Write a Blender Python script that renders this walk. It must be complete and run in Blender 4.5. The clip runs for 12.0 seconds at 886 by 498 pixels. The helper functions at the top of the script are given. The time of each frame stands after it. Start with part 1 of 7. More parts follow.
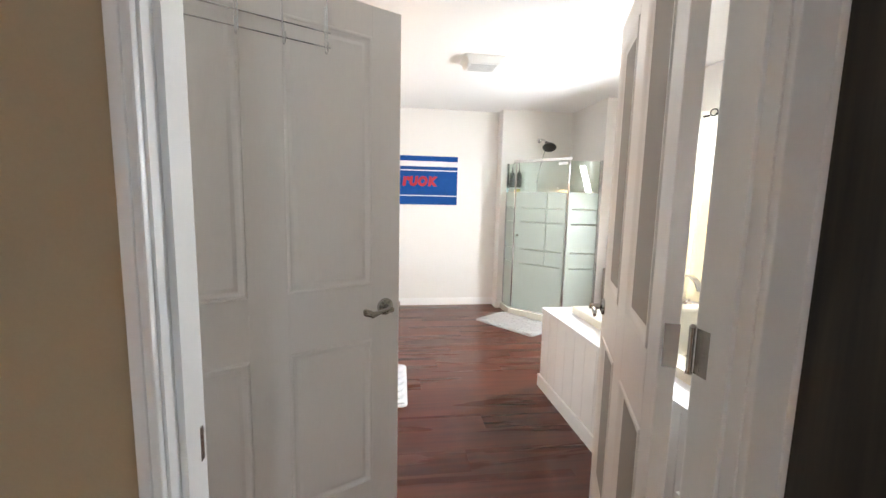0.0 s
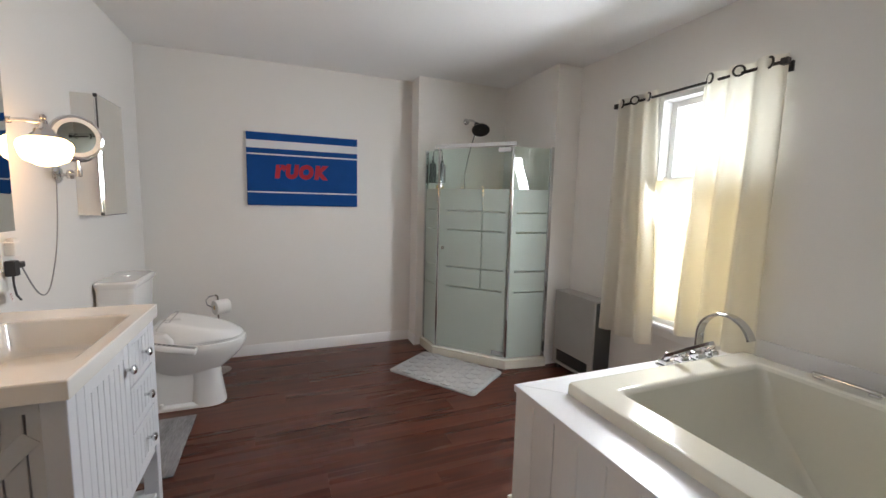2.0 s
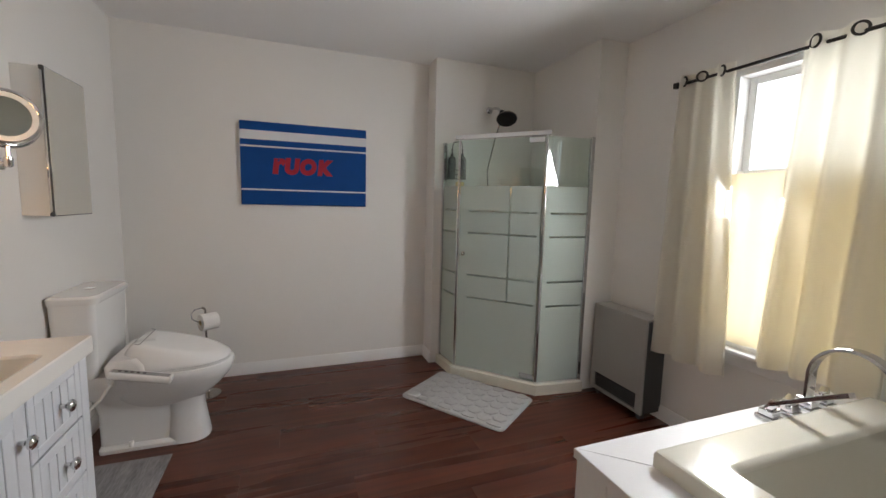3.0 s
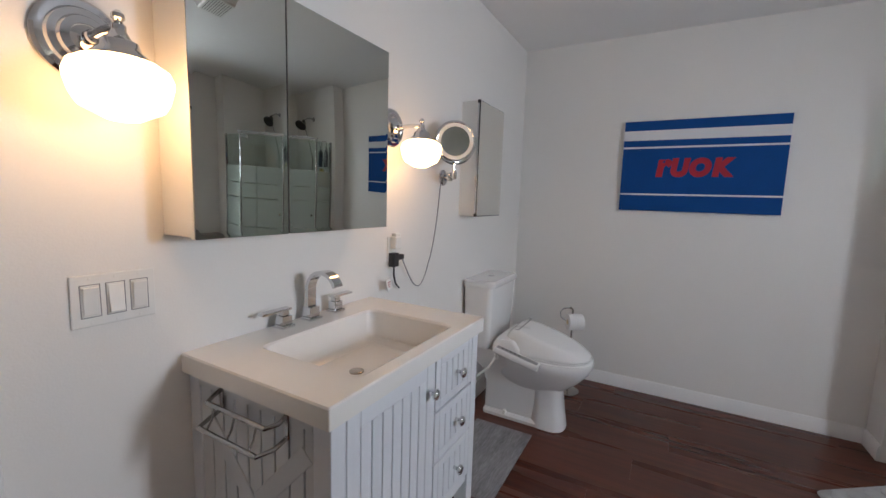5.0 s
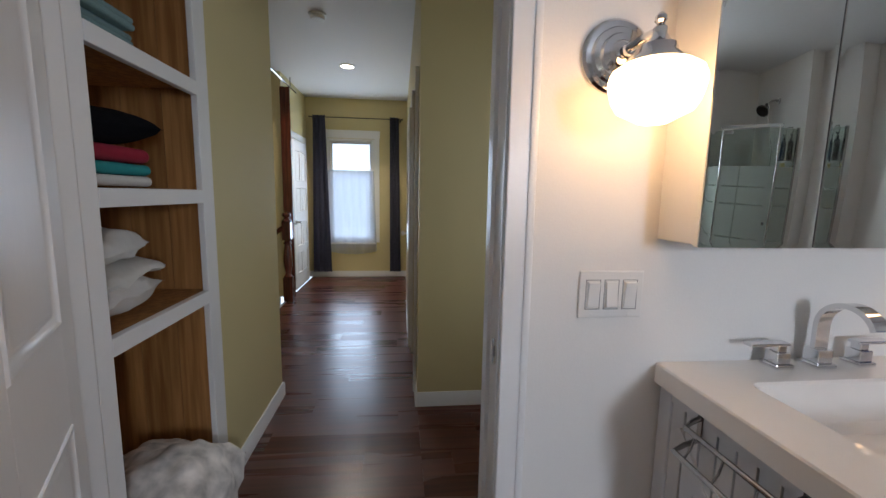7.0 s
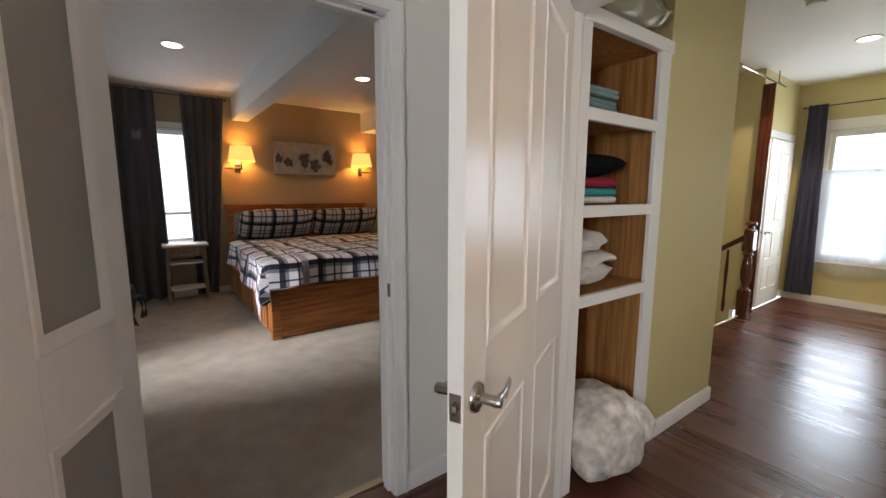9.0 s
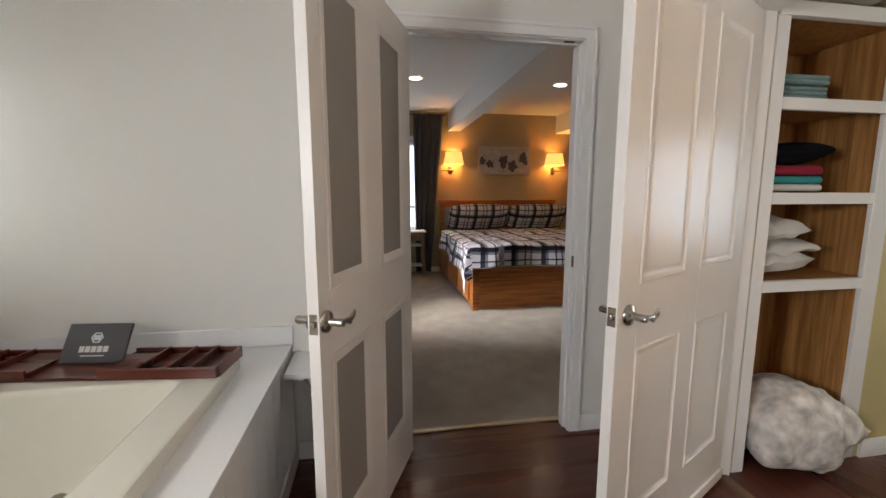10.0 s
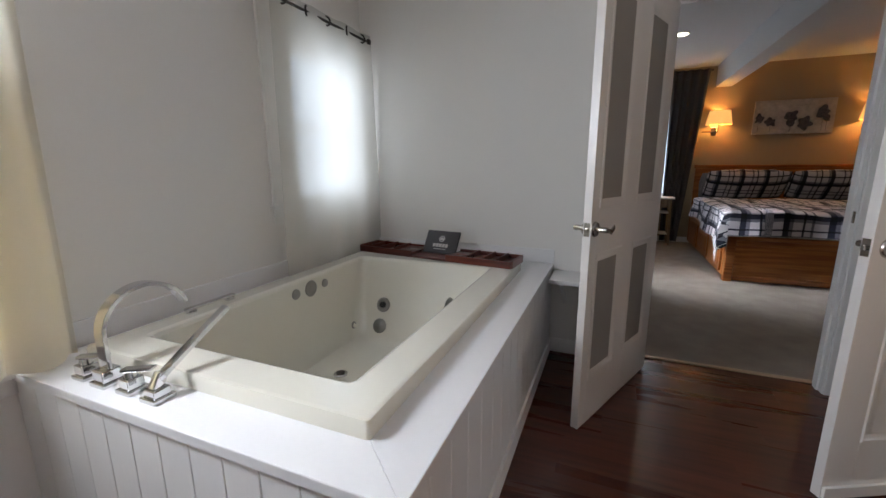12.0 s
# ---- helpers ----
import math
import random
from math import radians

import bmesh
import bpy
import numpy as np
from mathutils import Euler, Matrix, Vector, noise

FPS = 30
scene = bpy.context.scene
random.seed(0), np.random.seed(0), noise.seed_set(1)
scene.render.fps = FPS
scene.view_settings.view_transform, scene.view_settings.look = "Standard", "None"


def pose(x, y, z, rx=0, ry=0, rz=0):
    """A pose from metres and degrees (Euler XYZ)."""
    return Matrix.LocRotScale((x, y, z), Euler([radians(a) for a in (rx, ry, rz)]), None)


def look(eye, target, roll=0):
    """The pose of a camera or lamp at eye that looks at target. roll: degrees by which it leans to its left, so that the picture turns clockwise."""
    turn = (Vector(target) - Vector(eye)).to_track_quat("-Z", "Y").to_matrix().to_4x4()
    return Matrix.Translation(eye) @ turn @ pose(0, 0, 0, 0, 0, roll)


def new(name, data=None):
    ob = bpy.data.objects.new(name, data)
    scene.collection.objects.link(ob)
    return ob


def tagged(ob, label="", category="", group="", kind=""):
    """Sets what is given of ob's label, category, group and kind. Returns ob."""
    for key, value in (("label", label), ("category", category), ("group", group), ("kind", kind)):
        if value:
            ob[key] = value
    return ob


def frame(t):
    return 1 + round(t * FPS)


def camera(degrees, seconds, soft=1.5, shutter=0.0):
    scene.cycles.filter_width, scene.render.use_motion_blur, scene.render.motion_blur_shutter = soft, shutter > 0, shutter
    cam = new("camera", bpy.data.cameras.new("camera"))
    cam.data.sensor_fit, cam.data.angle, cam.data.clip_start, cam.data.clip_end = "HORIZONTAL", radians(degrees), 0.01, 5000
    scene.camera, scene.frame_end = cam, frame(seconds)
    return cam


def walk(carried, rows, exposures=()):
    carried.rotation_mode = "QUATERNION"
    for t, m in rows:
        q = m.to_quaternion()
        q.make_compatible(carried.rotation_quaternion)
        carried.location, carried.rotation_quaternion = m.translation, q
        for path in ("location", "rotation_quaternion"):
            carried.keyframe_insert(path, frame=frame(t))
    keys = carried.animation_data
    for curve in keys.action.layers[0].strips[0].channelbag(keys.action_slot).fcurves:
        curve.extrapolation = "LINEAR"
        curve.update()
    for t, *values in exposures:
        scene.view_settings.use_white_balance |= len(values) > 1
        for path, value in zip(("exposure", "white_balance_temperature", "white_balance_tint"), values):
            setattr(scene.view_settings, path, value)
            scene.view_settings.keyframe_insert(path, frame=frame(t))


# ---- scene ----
cam = camera(95.2, 12.0)
PATH = [
    (0, (0.024, 0.248, 1.397), (0.305, 2.213, 1.151), 1.3),
    (0.5, (0.041, 0.622, 1.392), (0.411, 2.572, 1.147), 1.2),
    (1, (0.134, 0.985, 1.388), (0.630, 2.908, 1.149), 1.2),
    (1.5, (0.185, 1.33, 1.387), (0.817, 3.213, 1.153), 1.3),
    (2, (0.26, 1.638, 1.376), (1.007, 3.479, 1.15), 1.4),
    (2.5, (0.37, 1.898, 1.368), (1.18, 3.713, 1.144), 1.4),
    (4.5, (0.325, 2.301, 1.352), (-0.2, 4.217, 1.121), 1.8),
    (5, (0.337, 2.266, 1.353), (-0.625, 4.003, 1.11), 1.8),
    (5.5, (0.326, 2.238, 1.344), (-1.013, 3.703, 1.096), 1.7),
    (6, (0.254, 2.226, 1.321), (-1.387, 3.341, 1.072), 1.5),
    (6.5, (0.183, 2.19, 1.331), (-1.67, 2.897, 1.069), 1.3),
    (7, (0.165, 2.184, 1.342), (-1.805, 2.398, 1.076), 1.0),
    (9, (0.535, 2.471, 1.396), (-0.625, 0.865, 1.122), 0.2),
    (9.5, (0.631, 2.681, 1.384), (-0.122, 0.847, 1.119), 0.1),
    (10, (0.771, 2.955, 1.34), (0.441, 1.001, 1.069), -0.0),
    (10.5, (0.856, 3.184, 1.283), (0.937, 1.207, 0.988), -0.1),
    (11, (0.878, 3.389, 1.246), (1.299, 1.462, 0.912), -0.2),
    (11.5, (0.88, 3.527, 1.231), (1.517, 1.668, 0.857), -0.2),
    (12, (0.863, 3.622, 1.242), (1.613, 1.812, 0.839), -0.3),
]
EXPOSURES = [
    (0.0, 1.80, 6900, 12), (0.5, 1.34, 7000, 13), (1.0, 1.00, 7000, 13), (1.5, 0.70, 6900, 13), (2.0, 0.42, 6800, 13), (2.7, 0.08, 7000, 14),
    (4.3, 0.22, 7100, 15), (5.0, 0.02, 6300, 15), (5.5, -0.04, 5950, 15), (6.0, -0.06, 5850, 14), (7.2, 0.02, 6100, 15), (8.8, 0.62, 6800, 14),
    (9.5, 0.82, 7300, 15), (10.2, 0.70, 7100, 15), (11.0, 0.36, 6700, 15), (12.0, 0.18, 6500, 15),
]
walk(cam, [(t, look(eye, target, roll)) for t, eye, target, roll in PATH], EXPOSURES)

# ---- world, lights, exposure ----
world = bpy.data.worlds.new("sky")
scene.world = world
world.use_nodes = True
wn = world.node_tree
sky = wn.nodes.new("ShaderNodeTexSky")
sky.sky_type, sky.sun_disc = "NISHITA", False
sky.sun_elevation, sky.sun_rotation = radians(38), radians(70)
wn.nodes["Background"].inputs["Strength"].default_value = 0.10
wn.links.new(sky.outputs["Color"], wn.nodes["Background"].inputs["Color"])


def lamp(name, kind, m, energy, colour=(1, 1, 1), **more):
    data = bpy.data.lights.new(name, kind)
    data.energy, data.color = energy, colour
    for key, value in more.items():
        if key == "size":
            data.shape, data.size, data.size_y = "RECTANGLE", value[0], value[1]
        if key == "radius":
            data.shadow_soft_size = value
        if key == "spread":
            data.spread = value
        if key == "angle":
            data.angle = value
    ob = new(name, data)
    ob.matrix_world = m
    return ob


DAY = (0.83, 0.915, 1.0)
WARM = (1.0, 0.56, 0.15)
SCONCE = (1.0, 0.72, 0.42)
lamp("sun", "SUN", look((9, -2, 8), (0, 1, 0)), 1.0, (1.0, 0.95, 0.88), angle=radians(10))
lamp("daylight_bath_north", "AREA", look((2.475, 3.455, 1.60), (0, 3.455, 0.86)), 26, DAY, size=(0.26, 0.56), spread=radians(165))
lamp("daylight_bath_north_outer", "AREA", look((2.82, 3.32, 1.38), (0, 3.32, 1.38)), 22, DAY, size=(0.80, 1.5))
lamp("daylight_bath_south", "AREA", look((2.82, 1.38, 1.52), (0, 1.7, 1.2)), 9, DAY, size=(0.70, 1.05))
lamp("daylight_hall", "AREA", look((-6.365, 1.42, 1.37), (-3, 1.42, 1.37)), 18, (0.68, 0.84, 1.0), size=(0.62, 1.50))
# fill lamp added before the closed nook wall, where no window is built
lamp("fill_side_hall", "AREA", look((-1.55, 3.14, 1.4), (-1.55, 0, 1.3)), 4, DAY, size=(0.90, 1.6))
lamp("daylight_bedroom", "AREA", look((0.35, -3.90, 1.46), (0, 0, 0.8)), 12, DAY, size=(0.64, 1.38))
lamp("daylight_bedroom_east", "AREA", look((2.64, -1.20, 1.45), (0, -1.22, 0.42)), 10, DAY, size=(0.20, 1.2), spread=radians(38))


# ---- materials ----
def material(name, colour, rough=0.5, metal=0.0, spread=0.06, scale=6.0, fine=60.0, bump=0.0, spec=0.5, coat=0.0,
             stretch=(1, 1, 1), random_by=0.0):
    m = bpy.data.materials.new(name)
    m.use_nodes = True
    t = m.node_tree
    b = t.nodes["Principled BSDF"]
    b.inputs["Roughness"].default_value, b.inputs["Metallic"].default_value = rough, metal
    b.inputs["Specular IOR Level"].default_value = spec
    b.inputs["Coat Weight"].default_value = coat
    co = t.nodes.new("ShaderNodeTexCoord")
    mp = t.nodes.new("ShaderNodeMapping")
    mp.inputs["Scale"].default_value = stretch
    t.links.new(co.outputs["Object"], mp.inputs["Vector"])
    n1, n2 = t.nodes.new("ShaderNodeTexNoise"), t.nodes.new("ShaderNodeTexNoise")
    n1.inputs["Scale"].default_value, n2.inputs["Scale"].default_value = scale, fine
    n1.inputs["Detail"].default_value, n2.inputs["Detail"].default_value = 3, 4
    mix = t.nodes.new("ShaderNodeMath")
    mix.operation = "MULTIPLY_ADD"
    mix.inputs[1].default_value = 0.5
    half = t.nodes.new("ShaderNodeMath")
    half.operation = "MULTIPLY"
    half.inputs[1].default_value = 0.5
    for n in (n1, n2):
        t.links.new(mp.outputs["Vector"], n.inputs["Vector"])
    t.links.new(n2.outputs["Fac"], half.inputs[0])
    t.links.new(n1.outputs["Fac"], mix.inputs[0])
    t.links.new(half.outputs[0], mix.inputs[2])
    ramp = t.nodes.new("ShaderNodeMapRange")
    ramp.inputs["From Min"].default_value, ramp.inputs["From Max"].default_value = 0.3, 0.7
    ramp.inputs["To Min"].default_value, ramp.inputs["To Max"].default_value = 1 - spread, 1 + spread
    t.links.new(mix.outputs[0], ramp.inputs["Value"])
    value = ramp.outputs[0]
    if random_by:
        info = t.nodes.new("ShaderNodeObjectInfo")
        rr = t.nodes.new("ShaderNodeMapRange")
        rr.inputs["To Min"].default_value, rr.inputs["To Max"].default_value = 1 - random_by, 1 + random_by
        t.links.new(info.outputs["Random"], rr.inputs["Value"])
        mul = t.nodes.new("ShaderNodeMath")
        mul.operation = "MULTIPLY"
        t.links.new(value, mul.inputs[0])
        t.links.new(rr.outputs[0], mul.inputs[1])
        value = mul.outputs[0]
    tint = t.nodes.new("ShaderNodeVectorMath")
    tint.operation = "SCALE"
    tint.inputs[0].default_value = colour
    t.links.new(value, tint.inputs["Scale"])
    t.links.new(tint.outputs[0], b.inputs["Base Color"])
    if bump:
        bp = t.nodes.new("ShaderNodeBump")
        bp.inputs["Strength"].default_value, bp.inputs["Distance"].default_value = 1.0, bump
        t.links.new(n2.outputs["Fac"], bp.inputs["Height"])
        t.links.new(bp.outputs["Normal"], b.inputs["Normal"])
    return m


def wood(name, dark, light, rough=0.35, along="x", scale=1.0, coat=0.0, by_object=0.15):
    """Streaked grain along one axis, with cathedral bands and each piece a little different."""
    m = bpy.data.materials.new(name)
    m.use_nodes = True
    t = m.node_tree
    b = t.nodes["Principled BSDF"]
    b.inputs["Coat Weight"].default_value, b.inputs["Specular IOR Level"].default_value = coat, 0.4
    co, mp = t.nodes.new("ShaderNodeTexCoord"), t.nodes.new("ShaderNodeMapping")
    s = {"x": (1.2, 22, 22), "y": (22, 1.2, 22), "z": (22, 22, 1.2)}[along]
    mp.inputs["Scale"].default_value = [v * scale for v in s]
    info = t.nodes.new("ShaderNodeObjectInfo")
    shift = t.nodes.new("ShaderNodeVectorMath")
    shift.operation = "MULTIPLY_ADD"
    shift.inputs[1].default_value = (37, 53, 71)
    t.links.new(info.outputs["Random"], shift.inputs[0])
    t.links.new(mp.outputs["Vector"], shift.inputs[2])
    t.links.new(co.outputs["Object"], mp.inputs["Vector"])
    n1, n2 = t.nodes.new("ShaderNodeTexNoise"), t.nodes.new("ShaderNodeTexNoise")
    n1.inputs["Scale"].default_value, n1.inputs["Detail"].default_value, n1.inputs["Distortion"].default_value = 0.35, 4, 0.6
    n2.inputs["Scale"].default_value, n2.inputs["Detail"].default_value = 2.2, 5
    for n in (n1, n2):
        t.links.new(shift.outputs[0], n.inputs["Vector"])
    add = t.nodes.new("ShaderNodeMath")
    add.operation = "MULTIPLY_ADD"
    add.inputs[1].default_value = 0.62
    t.links.new(n2.outputs["Fac"], add.inputs[0])
    sub = t.nodes.new("ShaderNodeMath")
    sub.operation = "MULTIPLY"
    sub.inputs[1].default_value = 0.38
    t.links.new(n1.outputs["Fac"], sub.inputs[0])
    t.links.new(sub.outputs[0], add.inputs[2])
    ramp = t.nodes.new("ShaderNodeValToRGB")
    ramp.color_ramp.elements[0].position, ramp.color_ramp.elements[1].position = 0.38, 0.63
    ramp.color_ramp.elements[0].color, ramp.color_ramp.elements[1].color = (*dark, 1), (*light, 1)
    t.links.new(add.outputs[0], ramp.inputs["Fac"])
    rr = t.nodes.new("ShaderNodeMapRange")
    rr.inputs["To Min"].default_value, rr.inputs["To Max"].default_value = 1 - by_object, 1 + by_object
    t.links.new(info.outputs["Random"], rr.inputs["Value"])
    tint = t.nodes.new("ShaderNodeVectorMath")
    tint.operation = "SCALE"
    t.links.new(ramp.outputs["Color"], tint.inputs[0])
    t.links.new(rr.outputs[0], tint.inputs["Scale"])
    t.links.new(tint.outputs[0], b.inputs["Base Color"])
    sheen = t.nodes.new("ShaderNodeMapRange")
    sheen.inputs["From Min"].default_value, sheen.inputs["From Max"].default_value = 0.3, 0.7
    sheen.inputs["To Min"].default_value, sheen.inputs["To Max"].default_value = rough - 0.06, rough + 0.07
    t.links.new(n1.outputs["Fac"], sheen.inputs["Value"])
    t.links.new(sheen.outputs[0], b.inputs["Roughness"])
    bp = t.nodes.new("ShaderNodeBump")
    bp.inputs["Distance"].default_value, bp.inputs["Strength"].default_value = 0.0003, 0.5
    t.links.new(add.outputs[0], bp.inputs["Height"])
    t.links.new(bp.outputs["Normal"], b.inputs["Normal"])
    return m


def mixed(name, first, second, fac):
    m = bpy.data.materials.new(name)
    m.use_nodes = True
    t = m.node_tree
    t.nodes.remove(t.nodes["Principled BSDF"])
    made = []
    for kind, colour, rough in (first, second):
        n = t.nodes.new("ShaderNodeBsdf" + kind)
        n.inputs["Color"].default_value = (*colour, 1)
        if rough is not None:
            n.inputs["Roughness"].default_value = rough
        made.append(n)
    mix = t.nodes.new("ShaderNodeMixShader")
    mix.inputs["Fac"].default_value = fac
    t.links.new(made[0].outputs[0], mix.inputs[1])
    t.links.new(made[1].outputs[0], mix.inputs[2])
    t.links.new(mix.outputs[0], t.nodes["Material Output"].inputs["Surface"])
    return m


def cloth(name, colour, through_colour, fac, weave=900.0, sheer=0.0):
    """Woven cloth that lets some light through."""
    m = mixed(name, ("Diffuse", colour, 0.8), ("Translucent", through_colour, None), fac)
    t = m.node_tree
    co = t.nodes.new("ShaderNodeTexCoord")
    n = t.nodes.new("ShaderNodeTexNoise")
    n.inputs["Scale"].default_value, n.inputs["Detail"].default_value = weave, 2
    bp = t.nodes.new("ShaderNodeBump")
    bp.inputs["Distance"].default_value, bp.inputs["Strength"].default_value = 0.0006, 0.5
    t.links.new(co.outputs["Object"], n.inputs["Vector"])
    t.links.new(n.outputs["Fac"], bp.inputs["Height"])
    for node in t.nodes:
        if node.bl_idname in ("ShaderNodeBsdfDiffuse", "ShaderNodeBsdfTranslucent"):
            t.links.new(bp.outputs["Normal"], node.inputs["Normal"])
    if sheer:
        # open weave
        gap, over = t.nodes.new("ShaderNodeBsdfTransparent"), t.nodes.new("ShaderNodeMixShader")
        body = t.nodes["Material Output"].inputs["Surface"].links[0].from_socket
        over.inputs["Fac"].default_value = sheer
        t.links.new(body, over.inputs[1])
        t.links.new(gap.outputs[0], over.inputs[2])
        t.links.new(over.outputs[0], t.nodes["Material Output"].inputs["Surface"])
    return m


def glow(name, colour, strength):
    m = bpy.data.materials.new(name)
    m.use_nodes = True
    b = m.node_tree.nodes["Principled BSDF"]
    b.inputs["Base Color"].default_value = (*colour, 1)
    b.inputs["Emission Color"].default_value = (*colour, 1)
    b.inputs["Emission Strength"].default_value = strength
    return m


